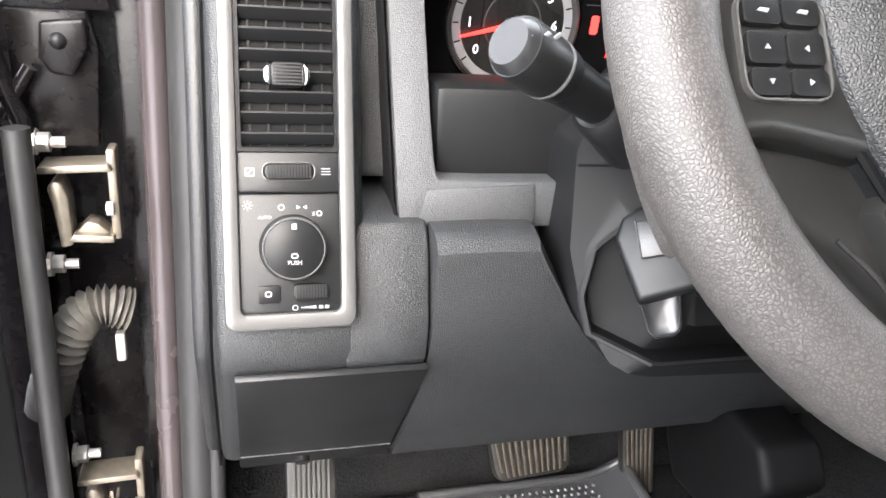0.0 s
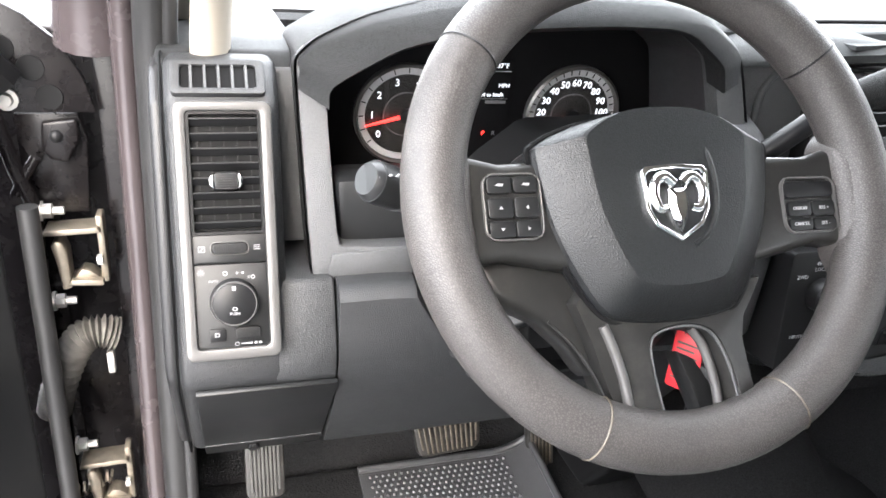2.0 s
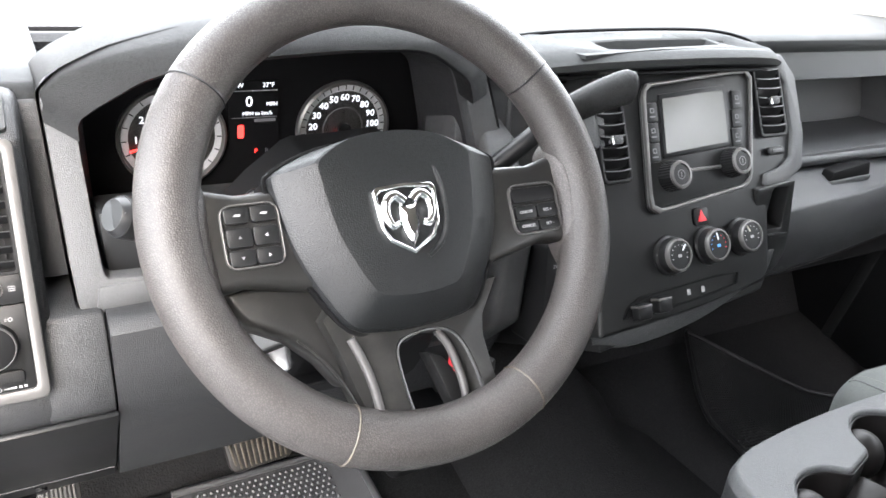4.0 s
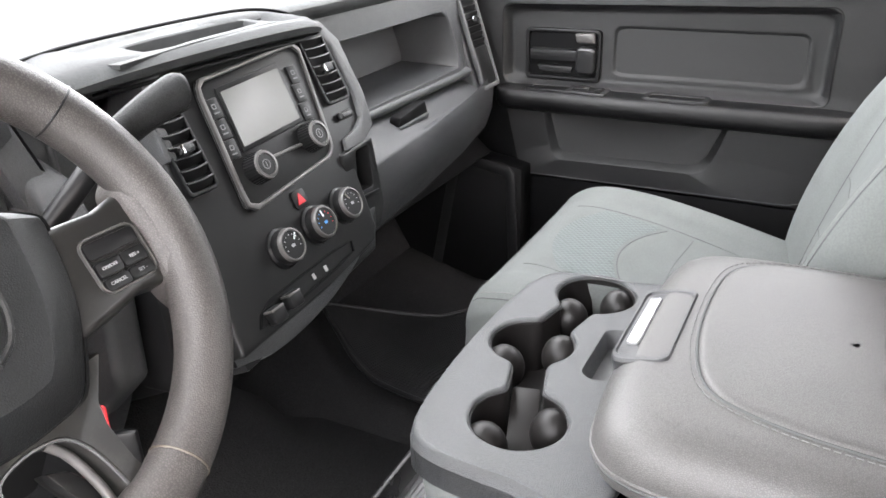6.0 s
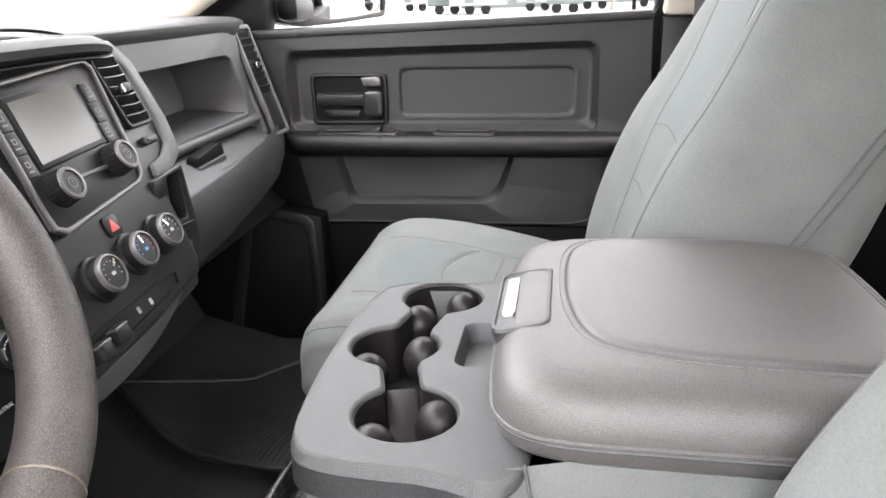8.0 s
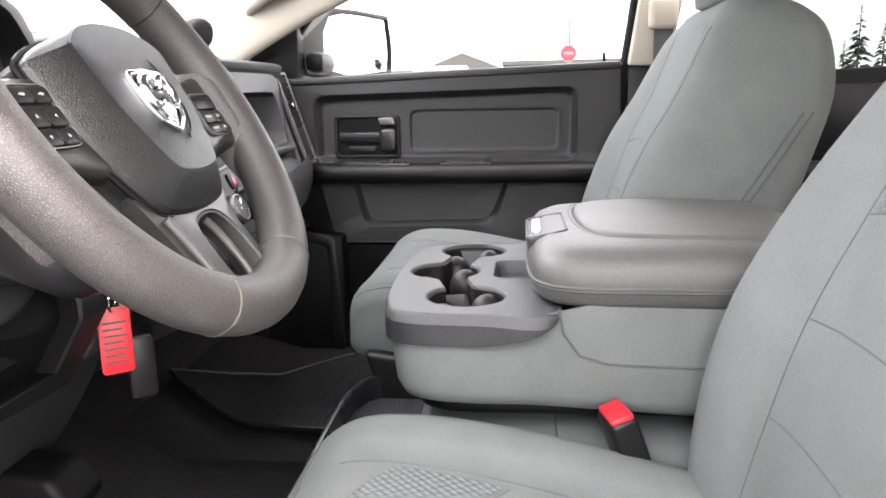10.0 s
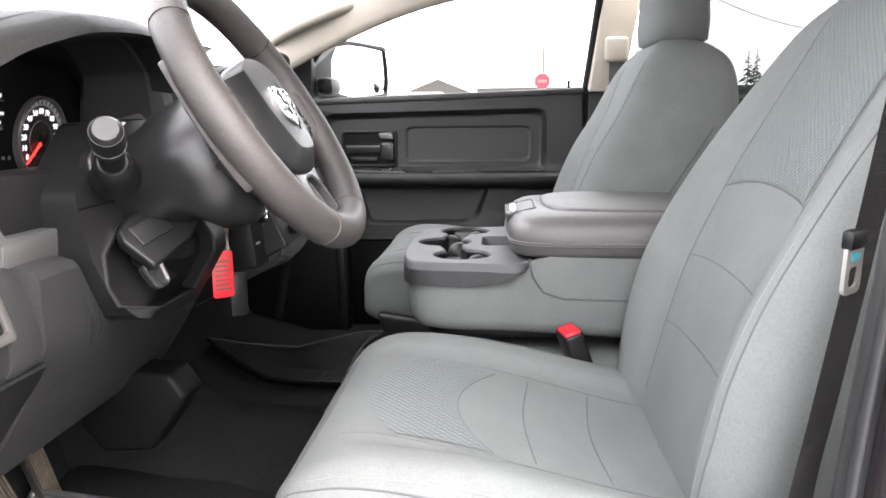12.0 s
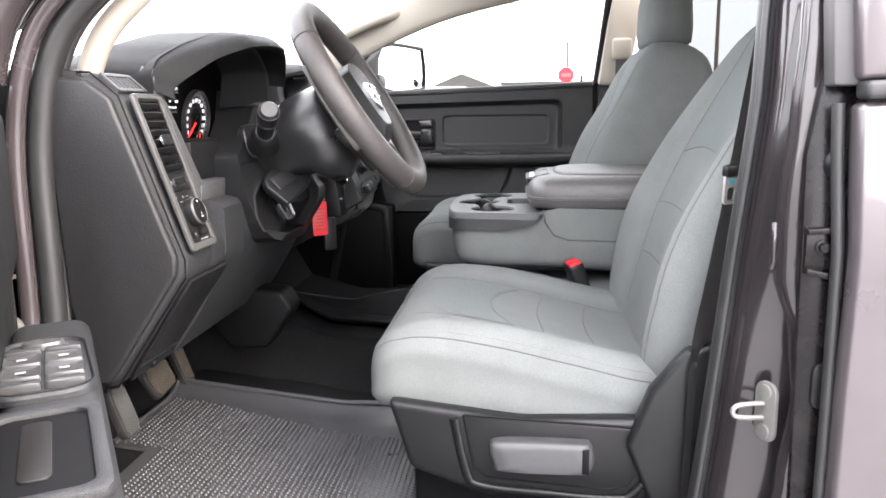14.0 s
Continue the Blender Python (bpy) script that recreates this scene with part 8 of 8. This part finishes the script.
part("tongue_label", put(box(-0.007, 0.007, 0.002, 0.008, 0.0012, 0.0020), LT), mat("teal_label", (0.05, 0.40, 0.48), 0.5), sbelt)

# ---- open driver door ----
HX, HY, TH = -0.912, 0.397, radians(57)
ddoor = thing("driver_door", (HX, HY, 0.7), "open driver door with black trim, armrest and window switches", "door")
# closed pose: length along -y from the hinge, inner side +x; turned outwards about the hinge
DO = Matrix.Translation((HX, HY, 0)) @ Matrix.Rotation(-TH, 4, "Z")
shell = [(-0.055, 0.66), (-0.055, 1.53), (-0.10, 1.60), (-0.98, 1.62), (-0.98, 0.66)]
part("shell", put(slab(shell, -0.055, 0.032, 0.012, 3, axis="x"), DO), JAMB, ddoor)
part("outer_skin", put(slab(shell, -0.075, -0.056, 0.008, axis="x"), DO), PAINT, ddoor)
part("trim_panel", put(slab([(-0.06, 0.72), (-0.06, 1.55), (-0.12, 1.59), (-0.94, 1.60), (-0.94, 0.72)], 0.030, 0.046, 0.006, 3, axis="x"), DO), PANEL, ddoor)
arm_ = [(-0.13, 1.330), (-0.14, 1.28), (-0.17, 1.23), (-0.80, 1.23), (-0.86, 1.30), (-0.86, 1.330)]
dar = part("armrest", put(slab(arm_, 0.045, 0.122, 0.016, 4, axis="x"), DO), DASH, ddoor)
SW = DO @ Matrix(((0, -1, 0, 0.078), (1, 0, 0, -0.315), (0, 0, 1, 1.331), (0, 0, 0, 1)))
pod_o = [(u, v * (1.0 - 0.10 * max(0, u / 0.085))) for u, v in rrect(0.172, 0.080, 0.026, 7)]
swp = part("switch_panel", put(loft([[(u * k_, v * k_, w) for u, v in pod_o] for k_, w in ((1.0, -0.002), (1.0, 0.003), (0.975, 0.0055), (0.93, 0.0055), (0.91, 0.003), (0.02, 0.0035))], caps=True), SW), DASH, dar, smooth=40)
part("pod_groove", put(tube([(u * 0.945, v * 0.945, 0.0052) for u, v in pod_o + pod_o[:1]], 0.0010, 6, caps=False), SW), DARK, swp)
for i, (u0, du) in enumerate(((-0.062, 0.011), (-0.032, 0.030), (0.006, 0.030), (0.036, 0.011))):
    for j in (-1, 1):
        m_ = put(loft([[(u0 + a * k_, j * 0.0165 + b * k_, w) for a, b in rrect(du, 0.031, 0.003, 3)] for k_, w in ((1.0, 0.002), (1.0, 0.0065), (0.94, 0.0090), (0.75, 0.0095 if du < 0.02 else 0.0080), (0.02, 0.0095 if du < 0.02 else 0.0070))]), SW)
        bt_w = part("window_switch" if du > 0.02 else "lock_switch", m_, SWITCH, swp, smooth=45)
        part("switch_mark", put(box(u0 - 0.0015, u0 + 0.0015, j * 0.0165 - 0.004, j * 0.0165 + 0.004, 0.0085, 0.0092), SW), WHITE, bt_w)
mk = part("mirror_knob", put(lathe([(0.0165, 0.002), (0.0165, 0.006), (0.0140, 0.009), (0.0, 0.0098)], 28), SW @ Matrix.Translation((0.061, 0, 0)) @ Matrix.Diagonal((0.75, 1.2, 1, 1))), SWITCH, swp)
part("knob_ring", put(lathe([(0.0175, 0.002), (0.0175, 0.0045), (0.0166, 0.0050), (0.0164, 0.002)], 28), SW @ Matrix.Translation((0.061, 0, 0)) @ Matrix.Diagonal((0.75, 1.2, 1, 1))), SILVER, mk)
part("pull_pocket", put(ring(rrect(0.16, 0.080, 0.012, 4, -0.195, 0), rrect(0.135, 0.058, 0.010, 4, -0.195, 0), -0.004, 0.006, 0.003), SW), DASH, dar)
# Dark plate and strip paint the pull pocket's shaded inside.
part("pocket_dark_plate", put(slab(rrect(0.135, 0.058, 0.010, 4, -0.195, 0), 0.001, 0.002), SW), DARK, dar)
part("pocket_wall", put(slab(rrect(0.10, 0.020, 0.006, 4, -0.190, 0.004), 0.001, 0.0035, 0.001), SW), WELL, dar)
sail = part("sail_panel", slab([(-0.853, 1.528), (-0.862, 1.562), (-0.876, 1.592), (-0.906, 1.621), (-0.94, 1.640), (-1.02, 1.66), (-1.02, 1.528)], 0.400, 0.410, 0.002, axis="y"), JAMB, ddoor, "black sail panel with dark discs as holes")
for x_, z_ in ((-0.8935, 1.544), (-0.9065, 1.572), (-0.930, 1.590)):
    # Dark discs on the surface stand in for shaded round holes.
    part("sail_hole_disc", tube([(x_, 0.4005, z_), (x_, 0.3985, z_), (x_, 0.3990, z_)], [0.0125, 0.0120, 0.0105], 24), DARK, sail)
part("sail_bolt", tube([(-0.931, 0.400, 1.542), (-0.931, 0.396, 1.542), (-0.931, 0.3955, 1.542), (-0.931, 0.390, 1.542)], [0.011, 0.011, 0.007, 0.006], 12), SKIN, sail)
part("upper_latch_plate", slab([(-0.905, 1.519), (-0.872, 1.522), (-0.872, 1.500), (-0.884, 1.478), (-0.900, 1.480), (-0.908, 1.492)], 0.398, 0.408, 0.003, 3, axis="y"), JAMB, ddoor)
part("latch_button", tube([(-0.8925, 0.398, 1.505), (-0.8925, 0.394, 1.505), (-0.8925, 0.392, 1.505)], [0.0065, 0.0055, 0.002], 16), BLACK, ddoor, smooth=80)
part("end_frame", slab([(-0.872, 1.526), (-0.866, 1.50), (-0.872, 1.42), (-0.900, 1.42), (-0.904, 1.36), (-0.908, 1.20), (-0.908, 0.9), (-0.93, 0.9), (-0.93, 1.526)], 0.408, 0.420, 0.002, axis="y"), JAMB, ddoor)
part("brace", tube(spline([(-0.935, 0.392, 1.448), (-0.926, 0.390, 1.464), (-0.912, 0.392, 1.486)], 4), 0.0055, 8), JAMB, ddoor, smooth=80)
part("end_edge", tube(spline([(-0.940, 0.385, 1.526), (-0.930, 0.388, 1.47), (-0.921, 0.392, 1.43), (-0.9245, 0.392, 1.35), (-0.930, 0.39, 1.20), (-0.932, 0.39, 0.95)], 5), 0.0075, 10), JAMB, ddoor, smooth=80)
part("trim_upper_step", put(slab([(-0.10, 1.40), (-0.13, 1.555), (-0.92, 1.575), (-0.92, 1.40)], 0.044, 0.060, 0.008, 3, axis="x"), DO), PANEL, ddoor)
part("edge_seal", put(tube([(0.036, -0.035, 0.75), (0.038, -0.035, 1.10), (0.036, -0.03, 1.45)], 0.010, 10), DO), WEATHER, ddoor, smooth=80)
part("door_glass", put(slab([(-0.05, 1.58), (-0.35, 1.98), (-0.93, 2.0), (-0.96, 1.60)], -0.002, 0.002, axis="x"), DO), CLEAR, ddoor).visible_shadow = False
part("glass_frame", put(tube([(0, -0.02, 1.56), (0, -0.35, 1.99), (0, -0.90, 2.01), (0, -0.97, 1.60)], 0.02, 8), DO), DARK, ddoor)
for z in (1.382, 1.085):
    hg = part("hinge", join(slab([(-0.913, z + 0.026), (-0.912, z + 0.032), (-0.862, z + 0.034), (-0.859, z + 0.028), (-0.864, z + 0.028)], 0.372, 0.402, 0.0012, axis="y"), slab([(-0.896, z - 0.030), (-0.892, z - 0.024), (-0.862, z - 0.026), (-0.862, z - 0.032)], 0.372, 0.402, 0.0012, axis="y"),
                            box(-0.864, -0.857, 0.380, 0.402, z - 0.032, z + 0.044, 0.002), slab([(-0.908, z + 0.014), (-0.903, z + 0.020), (-0.897, z + 0.018), (-0.893, z + 0.006), (-0.893, z - 0.034), (-0.902, z - 0.036), (-0.905, z + 0.0)], 0.374, 0.400, 0.002, axis="y"),
                            slab([(-0.892, z - 0.026), (-0.882, z - 0.016), (-0.874, z - 0.018), (-0.866, z - 0.026)], 0.380, 0.40, 0.001, axis="y")), STEEL, ddoor, "dusty zinc hinge")
    for dz in (0.046, -0.058):
        part("hinge_bolt", tube([(-0.917, 0.394, z + dz), (-0.914, 0.394, z + dz), (-0.9138, 0.394, z + dz), (-0.905, 0.394, z + dz), (-0.9045, 0.394, z + dz), (-0.894, 0.394, z + dz)], [0.011, 0.011, 0.008, 0.008, 0.0045, 0.0045], 8), SKIN, hg)
    part("pillar_bolt", tube([(-0.866, 0.378, z - 0.004), (-0.861, 0.378, z - 0.004)], 0.006, 8), SKIN, hg)
bt_ = spline([(-0.935, 0.40, 1.180), (-0.926, 0.394, 1.212), (-0.910, 0.390, 1.252), (-0.893, 0.388, 1.280), (-0.876, 0.389, 1.286), (-0.858, 0.392, 1.280)], 8)
part("wiring_boot", tube(bt_, [0.0160 + 0.0032 * math.cos(k * math.pi) for k in range(len(bt_))], 14), BOOT, ddoor, "ribbed dusty rubber wiring boot", smooth=50)
part("boot_clip", box(-0.870, -0.862, 0.380, 0.390, 1.235, 1.262, 0.002), SKIN, ddoor)
spr = [(-0.922 + 0.0012 * k, 0.388 + 0.008 * math.cos(k * 1.15), 1.066 + 0.0006 * k + 0.008 * math.sin(k * 1.15)) for k in range(34)]
part("check_spring", tube(spr, 0.0017, 6), STEEL, ddoor)

lb = thing("windshield_label", (0.63, 0.53, 1.74), "small dark and white sticker on the windshield", "sticker")
LB = basis((0.64, 0.530, 1.7405), (1, 0, 0), (0, -0.68, 0.36))
part("paper", put(slab(rrect(0.15, 0.050, 0.004, 2), 0.001, 0.002), LB), mat("dark_green_label", (0.10, 0.12, 0.10), 0.6), lb)
for k in range(3):
    part("print_bar", put(slab(rrect(0.11 - 0.02 * k, 0.006, 0.001, 2, -0.01 * k, 0.012 - 0.013 * k), 0.0005, 0.0026), LB), WHITE, lb)

# ---- passenger side mirror ----
mi = thing("side_mirror", (1.15, 0.20, 1.60), "black passenger side mirror with small round spot mirror", "mirror")
MM = basis((1.125, 0.215, 1.710), (0.78, -0.62, 0), (0, 0, 1))
MM = MM @ Matrix.Rotation(radians(180), 4, "Y") if (MM.to_3x3() @ Vector((0, 0, 1))).y > 0 else MM
mo_ = [(-0.125, -0.080), (-0.125, 0.080), (0.090, 0.084), (0.118, 0.060), (0.124, -0.060), (0.085, -0.082)]
mo_ = [(p.x, p.y) for p in spline([(a * 1.26 - 0.010, b, 0) for a, b in mo_], 3, True)]
MIRRORCASE = mat("charcoal_mirror_case", (0.013, 0.014, 0.0155), 0.5, grain=0.2, grain_size=0.002, vary=0.1)
part("housing", put(slab(mo_, -0.07, 0.0, 0.012, 3), MM), MIRRORCASE, mi)
part("rim", put(ring(mo_, [(u * 0.68 + 0.044, v * 0.86) for u, v in mo_], -0.01, 0.012, 0.004), MM), MIRRORCASE, mi)
part("mirror_face", put(slab([(u * 0.70 + 0.044, v * 0.885) for u, v in mo_], -0.002, 0.003), MM), MIRROR, mi)
part("spot_mirror", put(lathe([(0.021, 0.003), (0.021, 0.006), (0.014, 0.010), (0.0, 0.011)], 20), MM @ Matrix.Translation((0.112, -0.047, 0))), MIRROR, mi)
part("arm", box(0.94, 1.06, 0.235, 0.29, 1.63, 1.685, 0.02), MIRRORCASE, mi)

# ---- outside ----
GROUND = mat("wet_gravel_lot", (0.20, 0.20, 0.20), 0.9, grain=0.6, grain_size=0.02, vary=0.3, vary_size=1.5)
quad("ground", [(-900, -900, 0), (900, -900, 0), (900, 900, 0), (-900, 900, 0)], GROUND, "pale wet gravel vehicle lot", "ground")

# Far panels and roof darkened in colour to show in the overexposed daylight.
WHITEP = mat("darkened_white_panel", (0.24, 0.25, 0.25), 0.5, vary=0.06, vary_size=0.8)
GREYP = mat("darkened_grey_siding", (0.085, 0.10, 0.097), 0.8, vary=0.1, vary_size=0.6)
ROOFM = mat("brown_metal_roof", (0.07, 0.066, 0.060), 0.7, vary=0.15, vary_size=0.7)
GLASSD = mat("dark_window_pane", (0.05, 0.055, 0.06), 0.1)
WOODP = mat("grey_wood_pole", (0.16, 0.13, 0.10), 0.85, grain=0.4, grain_size=0.02)
NEEDLE = mat("dark_conifer_needles", (0.045, 0.065, 0.040), 0.85, vary=0.4, vary_size=0.5)
BARK = mat("grey_brown_bark", (0.12, 0.09, 0.07), 0.9, grain=0.5, grain_size=0.03)
SNOW = mat("thin_snow_field", (0.62, 0.63, 0.65), 0.9, vary=0.12, vary_size=6.0)
SIGNRED = mat("red_sign_face", (0.30, 0.022, 0.035), 0.5, vary=0.05)

# stop sign
sgn = thing("stop_sign", (35.6, -2.27, 0), "red octagonal road sign on a grey post", "road sign")
SG = basis((35.6, -2.27, 3.2), (0, -1, 0), (0, 0, 1))
oct_ = [(0.40 * math.cos(radians(22.5 + 45 * k)), 0.40 * math.sin(radians(22.5 + 45 * k))) for k in range(8)]
part("border", put(slab(oct_, -0.01, 0.004, 0.002), SG), WHITEP, sgn)
part("face", put(slab([(u * 0.93, v * 0.93) for u, v in oct_], 0.0, 0.008), SG), SIGNRED, sgn)
part("bar", put(box(-0.22, 0.22, -0.08, 0.08, 0.006, 0.011, 0.002), SG), mat("faded_sign_print", (0.36, 0.10, 0.11), 0.6), sgn)
part("post", box(35.63, 35.69, -2.30, -2.24, 0, 3.5, 0.01), GREYP, sgn)


def trailer(x, y, w, h, label, material):
    t = thing("trailer", (x, y, 0), label, "trailer", "parked trailers")
    part("body", box(x, x + 2.5, y - w / 2, y + w / 2, 0.6, h, 0.12, 3), material, t)
    for k in range(2):
        wx = y - w * 0.25 + k * w * 0.45
        part("window", box(x - 0.02, x + 0.02, wx - 0.35, wx + 0.35, h - 1.5, h - 0.9, 0.03), GLASSD, t)
    part("door", box(x - 0.015, x + 0.02, y + w * 0.06, y + w * 0.06 + 0.7, 0.8, h - 0.6, 0.03), GREYP, t)
    for k in (-0.6, 0.6):
        part("wheel", tube([(x + 0.1, y + k, 0.36), (x + 0.4, y + k, 0.36)], 0.36, 16), DARK, t)


for x, y, w, h, m in ((60, 8.8, 3.0, 3.3, GREYP), (58, 6.2, 4.2, 3.5, WHITEP), (64, 2.0, 3.4, 3.3, WHITEP), (57, -0.2, 2.6, 3.2, GREYP), (66, -2.6, 3.6, 3.5, WHITEP), (70, -7.5, 6.0, 3.4, WHITEP), (72, 13.5, 6.0, 3.5, WHITEP)):
    trailer(x, y, w, h, "white parked travel trailer on the lot" if m is WHITEP else "grey parked utility trailer on the lot", m)
hs = thing("house", (78, 6.0, 0), "low house with brown gable roof behind the trailers", "house")
part("wall", box(78, 86, 2.0, 10.0, 0, 3.6), GREYP, hs)
part("roof", slab([(1.4, 3.6), (6.0, 5.4), (10.6, 3.6)], 77.6, 86.4, axis="x"), ROOFM, hs)
part("window", box(77.95, 78.02, 3.6, 5.0, 1.8, 3.0), GLASSD, hs)
wh = thing("warehouse", (95, -14, 0), "long low grey building on the far side", "building")
part("wall", box(95, 110, -34, 2, 0, 4.6), GREYP, wh)
part("roof", box(94.5, 110.5, -34.5, 2.5, 4.6, 5.1), ROOFM, wh)


def utility_pole(x, y, h):
    u = thing("utility_pole", (x, y, 0), "tall grey wooden utility pole", "pole", "utility poles")
    part("shaft", tube([(x, y, 0), (x, y, h)], [0.14, 0.09], 10), WOODP, u)
    if h > 7:
        part("crossarm", box(x - 0.06, x + 0.06, y - 1.0, y + 1.0, h - 0.7, h - 0.55), WOODP, u)


for x, y, h in ((55, -3.4, 6.4), (46, -11.6, 9.5), (46, 30, 9.5), (60, -30, 8.5)):
    utility_pole(x, y, h)
for a, b in (((46, 30, 8.9), (46, -11.6, 8.9)), ((46, -11.6, 8.9), (60, -30, 7.9))):
    A, B = Vector(a), Vector(b)
    solo("power_line", tube([A.lerp(B, k / 12) - Vector((0, 0, 1.2 * (1 - (2 * k / 12 - 1) ** 2))) for k in range(13)], 0.02, 5), DARK, "thin black overhead power line", "cable")


def conifer(x, y, h, seed):
    rnd = random.Random(seed)
    t = thing("conifer", (x, y, 0), "dark green conifer at the edge of the lot", "tree", "far conifers")
    part("trunk", tube([(x, y, 0), (x, y, h)], [0.16, 0.02], 6), BARK, t)
    bm = bmesh.new()
    for k in range(90):
        f = rnd.random() ** 0.8
        z = h * (0.15 + 0.85 * f)
        r = (1 - f) * h * 0.20 * (0.6 + 0.6 * rnd.random()) + 0.08
        a = rnd.random() * 2 * math.pi
        c = Vector((x + 0.6 * r * math.cos(a), y + 0.6 * r * math.sin(a), z))
        d = Vector((math.cos(a), math.sin(a), -0.35)) * r * 0.6
        s_ = Vector((-math.sin(a), math.cos(a), 0)) * r * 0.28
        vs = [bm.verts.new(c - d * 0.8), bm.verts.new(c + s_ + Vector((0, 0, 0.05))), bm.verts.new(c + d), bm.verts.new(c - s_), bm.verts.new(c + Vector((0, 0, r * 0.25)))]
        for q in ((0, 1, 4), (1, 2, 4), (2, 3, 4), (3, 0, 4)):
            bm.faces.new([vs[i] for i in q])
    part("crown", bm, NEEDLE, t)


rt_ = random.Random(5)
for k in range(16):
    conifer(72 + rt_.random() * 12, -26 - 2.1 * k + rt_.random(), 5.5 + 3.0 * rt_.random(), k)
hill = loft([[(x, 400 - 800 * k / 40, 0.0 if j else 9 + 7 * noise.noise((k * 0.25, 0, 1))) for k in range(41)] for j, x in enumerate((620, 560))], closed=False)
solo("backdrop", hill, SNOW, "low pale hills on the horizon", "hills", "structure", smooth=80)
